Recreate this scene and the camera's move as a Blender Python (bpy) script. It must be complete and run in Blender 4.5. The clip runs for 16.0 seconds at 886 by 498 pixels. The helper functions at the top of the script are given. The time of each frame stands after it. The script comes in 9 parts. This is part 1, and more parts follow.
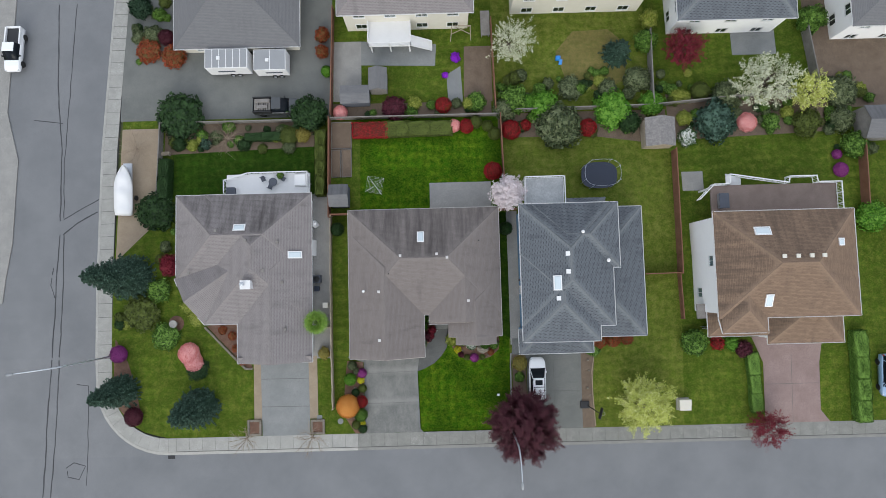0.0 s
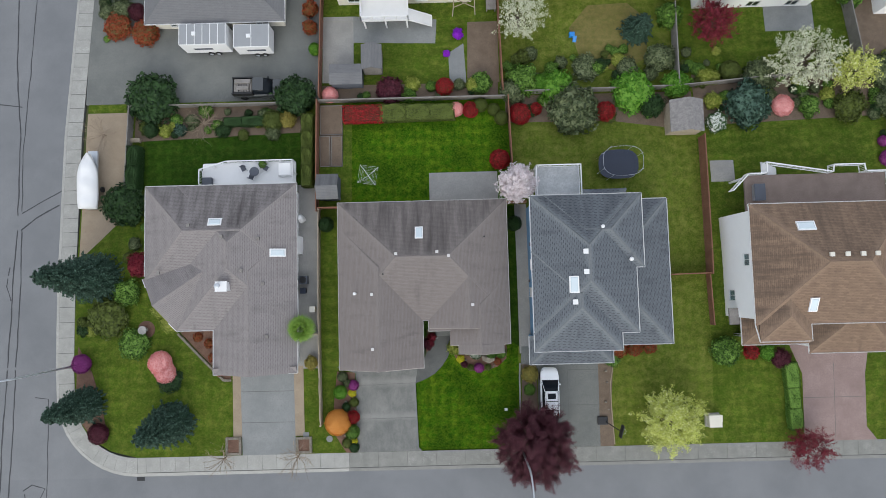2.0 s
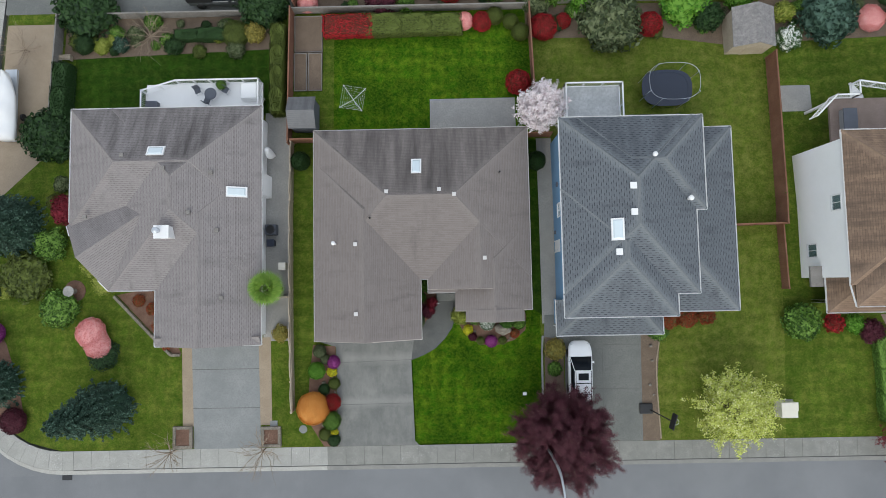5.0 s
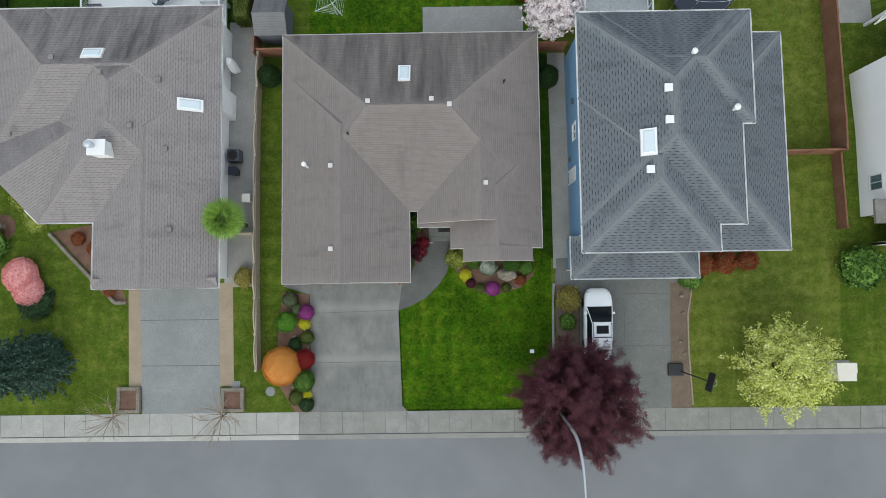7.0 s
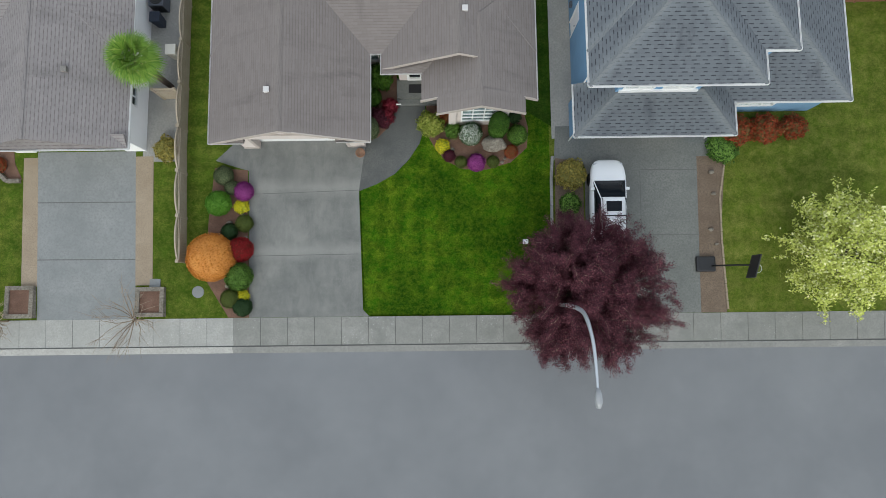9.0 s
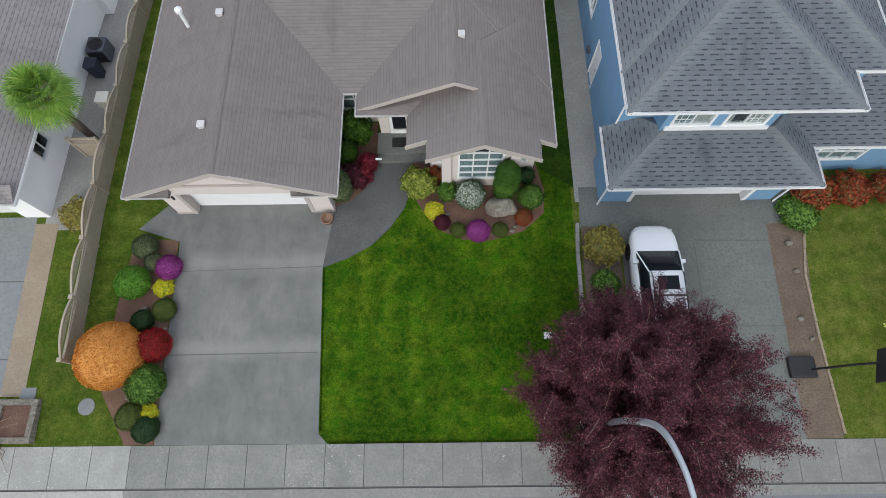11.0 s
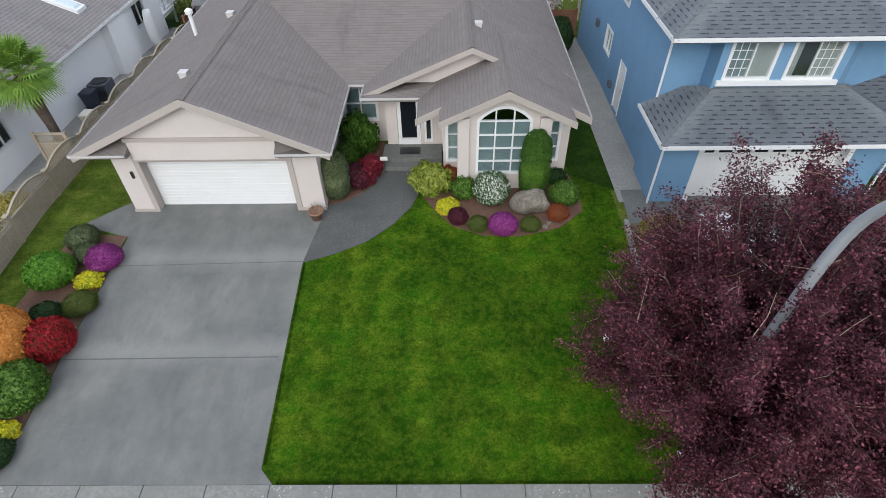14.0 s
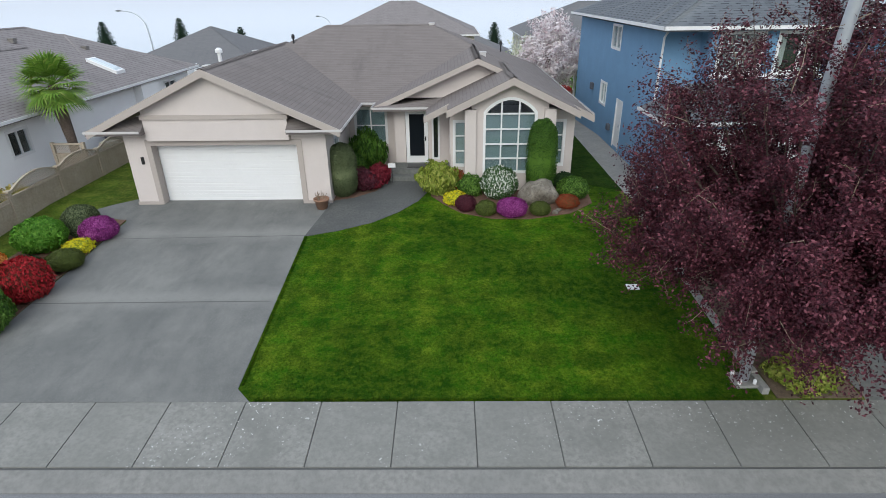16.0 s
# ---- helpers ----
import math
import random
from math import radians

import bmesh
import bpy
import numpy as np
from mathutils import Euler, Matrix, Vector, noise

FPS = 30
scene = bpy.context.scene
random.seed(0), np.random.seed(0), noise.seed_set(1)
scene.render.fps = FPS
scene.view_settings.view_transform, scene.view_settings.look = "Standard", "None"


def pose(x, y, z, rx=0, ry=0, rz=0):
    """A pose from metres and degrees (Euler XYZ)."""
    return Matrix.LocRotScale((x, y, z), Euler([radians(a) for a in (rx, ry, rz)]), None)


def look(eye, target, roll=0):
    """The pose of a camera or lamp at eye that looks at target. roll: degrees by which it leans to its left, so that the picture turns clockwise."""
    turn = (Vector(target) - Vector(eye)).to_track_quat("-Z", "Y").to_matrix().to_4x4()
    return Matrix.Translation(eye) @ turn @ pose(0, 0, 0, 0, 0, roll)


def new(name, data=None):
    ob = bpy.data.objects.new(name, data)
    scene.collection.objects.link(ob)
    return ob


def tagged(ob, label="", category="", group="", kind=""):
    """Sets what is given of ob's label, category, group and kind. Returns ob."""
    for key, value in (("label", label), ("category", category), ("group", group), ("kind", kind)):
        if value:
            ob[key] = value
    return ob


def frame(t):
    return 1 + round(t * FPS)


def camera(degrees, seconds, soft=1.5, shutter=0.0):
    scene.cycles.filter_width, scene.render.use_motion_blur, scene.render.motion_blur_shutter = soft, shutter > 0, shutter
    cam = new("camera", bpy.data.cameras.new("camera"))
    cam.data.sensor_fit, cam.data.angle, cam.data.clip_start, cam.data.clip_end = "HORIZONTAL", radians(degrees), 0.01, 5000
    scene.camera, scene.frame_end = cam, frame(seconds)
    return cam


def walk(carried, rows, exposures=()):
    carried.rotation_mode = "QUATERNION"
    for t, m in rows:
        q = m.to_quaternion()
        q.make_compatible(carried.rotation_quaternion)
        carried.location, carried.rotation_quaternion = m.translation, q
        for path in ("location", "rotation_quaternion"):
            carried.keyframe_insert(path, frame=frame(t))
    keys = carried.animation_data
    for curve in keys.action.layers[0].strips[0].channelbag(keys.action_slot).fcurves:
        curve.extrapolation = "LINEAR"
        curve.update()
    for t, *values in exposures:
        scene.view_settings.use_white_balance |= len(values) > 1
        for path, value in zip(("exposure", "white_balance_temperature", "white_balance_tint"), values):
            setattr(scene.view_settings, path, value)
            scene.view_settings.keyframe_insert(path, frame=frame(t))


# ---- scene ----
cam = camera(78.4, 16.0, soft=0.6)
METRES, EYE, TILT, LEAN, TURN = 65.7, 63.1, -89.6, 0.0, 0.0
ROWS = [
    (0.0, 0.0, 0.0, 0.0, 0.08, 3.25, 1.49),
    (0.5, -0.0008, 0.0219, -0.0015, 0.1, 3.29, 1.48),
    (1.0, 0.0004, 0.0472, -0.0017, 0.13, 3.29, 1.49),
    (1.5, 0.0007, 0.0727, -0.0004, 0.15, 3.29, 1.48),
    (2.0, -0.0008, 0.1003, 0.0014, 0.15, 3.27, 1.47),
    (2.5, -0.0019, 0.1274, 0.0019, 0.17, 3.25, 1.44),
    (3.0, -0.0024, 0.159, 0.0009, 0.18, 3.22, 1.42),
    (3.5, -0.0039, 0.189, -0.0102, 0.19, 3.19, 1.36),
    (4.0, -0.0055, 0.2203, -0.0341, 0.21, 3.14, 1.31),
    (6.5, -0.0014, 0.3569, -0.0933, 0.41, 3.11, 0.84),
    (7.0, 0.0018, 0.3848, -0.1246, 0.43, 3.03, 0.76),
    (7.5, 0.0056, 0.411, -0.161, 0.39, 2.89, 0.67),
    (8.0, 0.0135, 0.4411, -0.2095, 0.38, 2.85, 0.68),
    (10.5, 0.0273, 0.6038, -0.2624, 0.54, 15.08, 0.62),
    (11.0, 0.029, 0.6318, -0.2646, 0.58, 19.56, 0.55),
    (11.5, 0.0326, 0.6575, -0.2639, 0.66, 23.81, 0.39),
    (12.0, 0.0387, 0.6827, -0.2704, 0.69, 28.38, 0.18),
    (12.5, 0.0402, 0.7046, -0.2883, 0.7, 32.77, -0.06),
    (13.0, 0.0375, 0.7267, -0.3072, 0.73, 37.28, -0.11),
    (13.5, 0.0315, 0.7487, -0.3232, 0.73, 41.46, -0.17),
    (14.0, 0.0217, 0.7735, -0.3472, 0.74, 46.3, -0.14),
    (14.5, 0.0202, 0.7963, -0.3607, 0.77, 50.58, -0.17),
    (15.0, 0.0225, 0.819, -0.3651, 0.8, 55.14, -0.23),
    (15.5, 0.0211, 0.839, -0.3745, 0.8, 59.52, -0.39),
    (16.0, 0.0185, 0.8567, -0.3913, 0.69, 64.19, -0.51),
]
walk(cam, [(t, pose(0, 0, EYE, TILT, LEAN, TURN) @ pose(METRES * x, METRES * y, METRES * z, 90 + pitch, roll, yaw)) for t, x, y, z, yaw, pitch, roll in ROWS],
     exposures=[(0.0, 0.0, 6600, 4), (4.0, 0.03, 6650, 3), (7.0, 0.06, 6650, -1), (8.0, 0.02, 6650, -1), (10.5, 0.04, 6500, 3), (12.0, 0.12, 6400, 5), (15.0, 0.16, 6380, 4), (16.0, 0.05, 6350, 3)])

# ---- world and sun: overcast spring day ----
world = bpy.data.worlds.new("world")
scene.world = world
world.use_nodes = True
wn = world.node_tree.nodes
sky = wn.new("ShaderNodeTexSky")
sky.sky_type = "NISHITA"
sky.sun_disc = False
sky.sun_elevation, sky.sun_rotation = radians(34), radians(190)
sky.dust_density, sky.air_density = 4.0, 1.0
cloud = wn.new("ShaderNodeMix")
cloud.data_type = "RGBA"
cloud.inputs["Factor"].default_value = 0.72
cloud.inputs[7].default_value = (9.6, 10.1, 12.0, 1)
world.node_tree.links.new(sky.outputs[0], cloud.inputs[6])
world.node_tree.links.new(cloud.outputs[2], wn["Background"].inputs["Color"])
wn["Background"].inputs["Strength"].default_value = 0.113
sun = new("sun", bpy.data.lights.new("sun", "SUN"))
sun.data.energy, sun.data.angle, sun.data.color = 1.25, radians(36), (1.0, 0.98, 0.95)
sun.matrix_world = look((0, 0, 0), (0.14, 0.84, -0.58))

# ---- materials ----
def lin(r, gr, b):
    return tuple((c / 255 / 12.92) if c <= 10 else ((c / 255 + 0.055) / 1.055) ** 2.4 for c in (r, gr, b)) + (1,)


class Nodes:
    """A short way to write node trees."""
    def __init__(self, name):
        self.m = bpy.data.materials.new(name)
        self.m.use_nodes = True
        self.t = self.m.node_tree
        self.b = self.t.nodes["Principled BSDF"]

    def n(self, kind, ins=(), **props):
        nd = self.t.nodes.new("ShaderNode" + kind)
        for k, v in props.items():
            setattr(nd, k, v)
        for k, v in dict(ins).items():
            self.put(nd.inputs[k], v)
        return nd

    def put(self, socket, v):
        if isinstance(v, bpy.types.NodeSocket):
            self.t.links.new(v, socket)
        else:
            socket.default_value = v

    def noise(self, co, scale, detail=4.0, rough=0.6):
        return self.n("TexNoise", {"Vector": co, "Scale": scale, "Detail": detail, "Roughness": rough}).outputs[0]

    def mix(self, f, a, b, mode="MIX"):
        nd = self.n("Mix", data_type="RGBA", blend_type=mode)
        self.put(nd.inputs[0], f), self.put(nd.inputs[6], a), self.put(nd.inputs[7], b)
        return nd.outputs[2]

    def ramp(self, f, lo, hi):
        return self.n("MapRange", {0: f, 1: lo, 2: hi}).outputs[0]

    def bump(self, h, strength, dist):
        self.put(self.b.inputs["Normal"], self.n("Bump", {"Height": h, "Strength": strength, "Distance": dist}).outputs[0])


def surface(name, a, b, c=None, big=0.6, fine=14.0, rough=0.85, bump=0.25, dist=0.01, metal=0.0, by_object=0.0, specks=None):
    """Two tones mixed by large patches, a third by grain, with fine relief."""
    k = Nodes(name)
    co = k.n("NewGeometry").outputs["Position"]
    f1 = k.ramp(k.noise(co, big, 5, 0.65), 0.35, 0.65)
    f2 = k.noise(co, fine, 4, 0.7)
    col = k.mix(f1, a, b)
    col = k.mix(k.ramp(f2, 0.4, 0.75), col, c or b)
    if specks:
        sp = k.mix(k.ramp(k.noise(co, 0.5, 3, 0.6), 0.5, 0.6), (0, 0, 0, 1), k.ramp(k.noise(co, 16.0, 3, 0.6), 0.655, 0.68))
        col = k.mix(sp, col, specks)
    if by_object:
        r = k.n("ObjectInfo").outputs["Random"]
        col = k.mix(k.n("Math", {0: r, 1: by_object}, operation="MULTIPLY").outputs[0], col, a)
    k.put(k.b.inputs["Base Color"], col)
    k.b.inputs["Roughness"].default_value = rough
    k.b.inputs["Metallic"].default_value = metal
    k.bump(f2, bump, dist)
    return k.m


def grass(name, a, b, c, stripe=0.0, check=0.0):
    """Mown grass: broad tone, patches of dry blades, crossed mowing bands and blade grain."""
    k = Nodes(name)
    co = k.n("NewGeometry").outputs["Position"]
    op = lambda kind, x, y=0.0: k.n("Math", {0: x, 1: y}, operation=kind).outputs[0]
    mul = lambda f, v: op("MULTIPLY", f, v)
    deep = tuple(v * 0.42 for v in a[:3]) + (1,)
    f1 = k.ramp(k.noise(co, 0.28, 5, 0.7), 0.38, 0.62)
    f2 = k.ramp(k.noise(co, 1.5, 8, 0.75), 0.45, 0.62)
    f3 = k.ramp(k.noise(co, 16.0, 4, 0.8), 0.38, 0.66)
    f4 = k.ramp(k.noise(k.n("Mapping", {"Vector": co, "Scale": (0.5, 1.6, 1.0)}).outputs[0], 0.9, 4, 0.6), 0.42, 0.62)
    col = k.mix(f1, a, b)
    col = k.mix(mul(f2, 0.85), col, c)
    col = k.mix(mul(f4, stripe), col, deep)
    if check:
        sep = k.n("SeparateXYZ", {0: co})
        wob = mul(k.noise(co, 0.45, 4, 0.7), 14.0)
        sx = op("SINE", op("ADD", mul(sep.outputs[0], 5.9), wob))
        sy = op("SINE", op("ADD", mul(sep.outputs[1], 5.2), wob))
        grid = k.ramp(op("ADD", op("ADD", mul(sx, 0.5), mul(sy, 0.5)), mul(op("SUBTRACT", k.noise(co, 2.0, 5, 0.75), 0.5), 4.5)), -0.5, 0.7)
        col = k.mix(mul(grid, check), col, deep)
        col = k.mix(mul(k.ramp(k.noise(co, 0.2, 3, 0.6), 0.47, 0.6), 0.8 if check > 0.6 else 0.25), col, deep)
    f5 = k.ramp(k.noise(co, 5.0, 5, 0.75), 0.42, 0.66)
    col = k.mix(mul(f5, 0.45), col, c)
    col = k.mix(mul(f3, 0.7), col, tuple(v * 0.5 for v in a[:3]) + (1,))
    k.put(k.b.inputs["Base Color"], col)
    k.b.inputs["Roughness"].default_value = 0.95
    k.b.inputs["Specular IOR Level"].default_value = 0.1
    k.bump(k.noise(co, 34.0, 5, 0.85), 0.6, 0.04)
    return k.m


def shingle(name, a, b, gap, dash, course=0.16, width=0.5, stain=0.5, dark=None, line=0.45, bleach=0.0, pale=None, weather_shade=0.85, west=False):
    """Asphalt shingles, bleached along hips and ridges, in courses up the slope, with staggered dark tabs, course
    lines, weathering and painted shade on slopes away from the sun; coordinates are metres along and up the roof.
    """
    k = Nodes(name)
    op = lambda kind, x, y=0.0: k.n("Math", {0: x, 1: y}, operation=kind).outputs[0]
    co = k.n("UVMap").outputs[0]
    pos = k.n("NewGeometry").outputs["Position"]
    sep = k.n("SeparateXYZ", {0: co})
    u, v = sep.outputs[0], sep.outputs[1]
    row = op("FLOOR", op("DIVIDE", v, course))
    jog = k.n("TexWhiteNoise", {"W": row}, noise_dimensions="1D").outputs["Value"]
    uu = op("ADD", op("DIVIDE", u, width), op("ADD", op("MULTIPLY", row, 0.5), op("MULTIPLY", jog, 0.35)))
    cell = op("ADD", op("FLOOR", uu), op("MULTIPLY", row, 17.31))
    rand = k.n("TexWhiteNoise", {"W": cell}, noise_dimensions="1D").outputs["Value"]
    fu, fv = op("FRACT", uu), op("FRACT", op("DIVIDE", v, course))
    tab = op("MULTIPLY", op("LESS_THAN", fu, op("ADD", 0.3, op("MULTIPLY", rand, 0.3))), op("LESS_THAN", fv, 0.27))
    grain = k.noise(pos, 30.0, 3, 0.7)
    col = k.mix(op("ADD", op("MULTIPLY", rand, 0.4), op("MULTIPLY", grain, 0.5)), a, b)
    col = k.mix(op("MULTIPLY", op("LESS_THAN", fv, 0.14), line), col, gap)
    col = k.mix(op("MULTIPLY", tab, dash), col, gap)
    stretched = k.n("Mapping", {"Vector": co, "Scale": (1.0, 0.22, 1.0)}).outputs[0]
    st = k.ramp(k.noise(stretched, 0.9, 5, 0.7), 0.5, 0.75)
    st2 = k.ramp(k.noise(pos, 0.35, 4, 0.6), 0.45, 0.7)
    col = k.mix(op("MULTIPLY", op("MULTIPLY", st, op("ADD", st2, 0.3)), stain), col, dark or gap)
    # algae streaks running down slopes away from the sun, with their shade painted in
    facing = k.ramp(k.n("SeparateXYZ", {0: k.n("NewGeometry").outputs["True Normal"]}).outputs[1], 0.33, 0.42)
    # west-facing slopes get the same streaks and painted shade
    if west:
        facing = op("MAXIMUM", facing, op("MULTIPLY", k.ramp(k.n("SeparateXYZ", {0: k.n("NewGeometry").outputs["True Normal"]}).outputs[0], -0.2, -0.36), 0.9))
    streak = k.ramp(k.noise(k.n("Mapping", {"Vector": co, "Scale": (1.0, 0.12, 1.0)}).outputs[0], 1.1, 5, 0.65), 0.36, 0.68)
    col = k.mix(op("MULTIPLY", op("MULTIPLY", facing, streak), weather_shade), col, tuple(v * 0.8 for v in (dark or gap)[:3]) + (1,))
    if bleach:
        ea = k.n("SeparateXYZ", {0: k.n("UVMap", uv_map="EdgeA").outputs[0]})
        eb = k.n("SeparateXYZ", {0: k.n("UVMap", uv_map="EdgeB").outputs[0]})
        near = op("MINIMUM", op("MINIMUM", ea.outputs[0], ea.outputs[1]), eb.outputs[0])
        near = op("ADD", near, op("MULTIPLY", op("SUBTRACT", k.noise(pos, 1.6, 5, 0.7), 0.5), 0.9))
        band = op("MULTIPLY", k.ramp(near, 0.55, 0.05), op("ADD", 0.45, op("MULTIPLY", k.noise(pos, 9.0, 3, 0.7), 0.8)))
        col = k.mix(op("MULTIPLY", band, bleach), col, pale)
    k.put(k.b.inputs["Base Color"], col)
    k.b.inputs["Roughness"].default_value = 0.92
    k.b.inputs["Specular IOR Level"].default_value = 0.25
    h = op("ADD", op("MULTIPLY", fv, -0.8), op("ADD", op("MULTIPLY", grain, 0.8), op("MULTIPLY", tab, -0.5)))
    k.bump(h, 0.6, 0.014)
    return k.m


def leaf(name, a, b, c=None, rough=0.6):
    k = Nodes(name)
    r = k.n("NewGeometry").outputs["Random Per Island"]
    col = k.mix(r, a, b)
    if c:
        col = k.mix(k.ramp(r, 0.8, 0.9), col, c)
    k.put(k.b.inputs["Base Color"], col)
    k.b.inputs["Roughness"].default_value = rough
    k.b.inputs["Specular IOR Level"].default_value = 0.25
    return k.m


def glass(name, tint=(0.02, 0.025, 0.03, 1), mixf=0.35):
    k = Nodes(name)
    tr = k.n("BsdfTransparent", {"Color": (0.84, 0.88, 0.88, 1)})
    fr = k.n("Math", {0: k.n("LayerWeight", {"Blend": 0.35}).outputs["Facing"], 1: 3.0}, operation="POWER").outputs[0]
    gl = k.n("BsdfGlossy", {"Roughness": 0.03, "Color": (0.9, 0.95, 1, 1)})
    f = k.n("Math", {0: k.n("Math", {0: fr, 1: 0.6}, operation="MULTIPLY").outputs[0], 1: 0.06}, operation="ADD").outputs[0]
    mx = k.n("MixShader", {0: f, 1: tr.outputs[0], 2: gl.outputs[0]})
    k.t.links.new(mx.outputs[0], k.t.nodes["Material Output"].inputs[0])
    return k.m


def paint(name, col, rough=0.5, var=0.12, metal=0.0, coat=0.0):
    k = Nodes(name)
    co = k.n("NewGeometry").outputs["Position"]
    f = k.ramp(k.noise(co, 1.3, 5, 0.7), 0.3, 0.75)
    f2 = k.ramp(k.noise(co, 18.0, 3, 0.7), 0.45, 0.8)
    d = tuple(c * (1 - var * 1.6) for c in col[:3]) + (1,)
    c1 = k.mix(f, col, tuple(c * (1 - var) for c in col[:3]) + (1,))
    k.put(k.b.inputs["Base Color"], k.mix(k.n("Math", {0: f2, 1: 0.35}, operation="MULTIPLY").outputs[0], c1, d))
    k.b.inputs["Roughness"].default_value, k.b.inputs["Metallic"].default_value = rough, metal
    k.b.inputs["Coat Weight"].default_value = coat
    k.bump(f2, 0.08, 0.004)
    return k.m


M = {}
M["ground"] = surface("dry_ground", (0.07, 0.09, 0.03, 1), (0.10, 0.10, 0.05, 1), (0.05, 0.06, 0.02, 1))
M["asphalt"] = surface("asphalt", (0.172, 0.178, 0.186, 1), (0.222, 0.227, 0.234, 1), (0.135, 0.140, 0.148, 1), big=0.18, fine=40, bump=0.35)
M["concrete"] = surface("concrete", (0.27, 0.265, 0.25, 1), (0.35, 0.34, 0.32, 1), (0.23, 0.225, 0.215, 1), big=0.7, fine=9, bump=0.15)
M["kerb"] = surface("kerb_concrete", (0.19, 0.19, 0.18, 1), (0.25, 0.245, 0.23, 1), (0.16, 0.16, 0.15, 1), big=0.7, fine=9, bump=0.15)
M["kerb_pale"] = surface("pale_kerb_concrete", (0.33, 0.325, 0.30, 1), (0.42, 0.41, 0.385, 1), (0.27, 0.265, 0.25, 1), big=0.7, fine=9, bump=0.15)


def worn_drive():
    """Grey concrete, darker in the middle of each bay and washed pale along the joints."""
    k = Nodes("driveway_concrete")
    co = k.n("NewGeometry").outputs["Position"]
    op = lambda kind, x, y=0.0: k.n("Math", {0: x, 1: y}, operation=kind).outputs[0]
    y = k.n("SeparateXYZ", {0: co}).outputs[1]
    col = k.mix(k.ramp(k.noise(co, 0.45, 5, 0.65), 0.36, 0.64), (0.138, 0.141, 0.134, 1), (0.212, 0.212, 0.198, 1))
    col = k.mix(op("MULTIPLY", k.ramp(k.noise(k.n("Mapping", {"Vector": co, "Scale": (1.0, 0.35, 1.0)}).outputs[0], 1.4, 6, 0.7), 0.42, 0.7), 0.6), col, (0.095, 0.098, 0.096, 1))
    near = op("MINIMUM", op("ABSOLUTE", op("ADD", y, 13.3)), op("ABSOLUTE", op("ADD", y, 9.75)))
    near = op("ADD", near, op("MULTIPLY", op("SUBTRACT", k.noise(co, 0.9, 5, 0.7), 0.5), 1.5))
    col = k.mix(op("MULTIPLY", k.ramp(near, 0.6, 0.05), 0.6), col, (0.27, 0.268, 0.25, 1))
    grain = k.noise(co, 45.0, 3, 0.7)
    col = k.mix(op("MULTIPLY", k.ramp(grain, 0.52, 0.72), 0.5), col, (0.30, 0.30, 0.285, 1))
    col = k.mix(op("MULTIPLY", k.ramp(k.noise(co, 21.0, 3, 0.7), 0.55, 0.75), 0.4), col, (0.085, 0.087, 0.085, 1))
    k.put(k.b.inputs["Base Color"], col)
    k.b.inputs["Roughness"].default_value = 0.88
    k.bump(grain, 0.3, 0.008)
    return k.m


M["drive"] = worn_drive()
M["drive_dark"] = surface("dark_driveway", (0.138, 0.144, 0.136, 1), (0.190, 0.194, 0.180, 1), (0.110, 0.115, 0.108, 1), big=0.4, fine=10)
M["drive_pale"] = surface("pale_driveway", (0.205, 0.215, 0.215, 1), (0.265, 0.272, 0.268, 1), (0.18, 0.187, 0.187, 1), big=0.5, fine=8)
M["path_dark"] = surface("dark_path_concrete", (0.085, 0.088, 0.086, 1), (0.125, 0.127, 0.12, 1), (0.07, 0.072, 0.07, 1), big=0.8, fine=14, bump=0.2)
M["drive_red"] = surface("reddish_driveway", (0.24, 0.17, 0.155, 1), (0.32, 0.235, 0.215, 1), (0.20, 0.14, 0.13, 1), big=0.5, fine=9)
M["sand"] = surface("sandy_gravel", (0.30, 0.235, 0.165, 1), (0.36, 0.29, 0.21, 1), (0.22, 0.17, 0.12, 1), big=0.8, fine=18, bump=0.5)
M["mulch"] = surface("bark_mulch", (0.145, 0.075, 0.048, 1), (0.22, 0.125, 0.085, 1), (0.085, 0.048, 0.034, 1), big=1.5, fine=25, bump=0.8, dist=0.03)
M["soil"] = surface("bare_soil", (0.14, 0.10, 0.07, 1), (0.19, 0.14, 0.10, 1), (0.09, 0.065, 0.045, 1), big=1.0, fine=14, bump=0.6, dist=0.02)
M["tar"] = paint("crack_tar", (0.045, 0.045, 0.05, 1), 0.6)
M["lawn"] = grass("mown_lawn", (0.058, 0.118, 0.009, 1), (0.092, 0.158, 0.014, 1), (0.200, 0.218, 0.040, 1), 0.5, 0.4)
M["lawn_deep"] = grass("deep_green_lawn", (0.025, 0.104, 0.002, 1), (0.050, 0.155, 0.004, 1), (0.168, 0.232, 0.015, 1), 0.3, 0.65)
# dark green; the strip between two houses uses it as painted shade
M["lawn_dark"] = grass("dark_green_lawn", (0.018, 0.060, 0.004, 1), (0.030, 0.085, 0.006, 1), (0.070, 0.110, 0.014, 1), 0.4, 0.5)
M["lawn_straw"] = grass("straw_coloured_lawn", (0.20, 0.17, 0.06, 1), (0.26, 0.215, 0.085, 1), (0.13, 0.14, 0.035, 1), 0.2)
M["lawn_dry"] = grass("patchy_lawn", (0.088, 0.142, 0.013, 1), (0.125, 0.178, 0.020, 1), (0.245, 0.245, 0.062, 1), 0.35, 0.35)
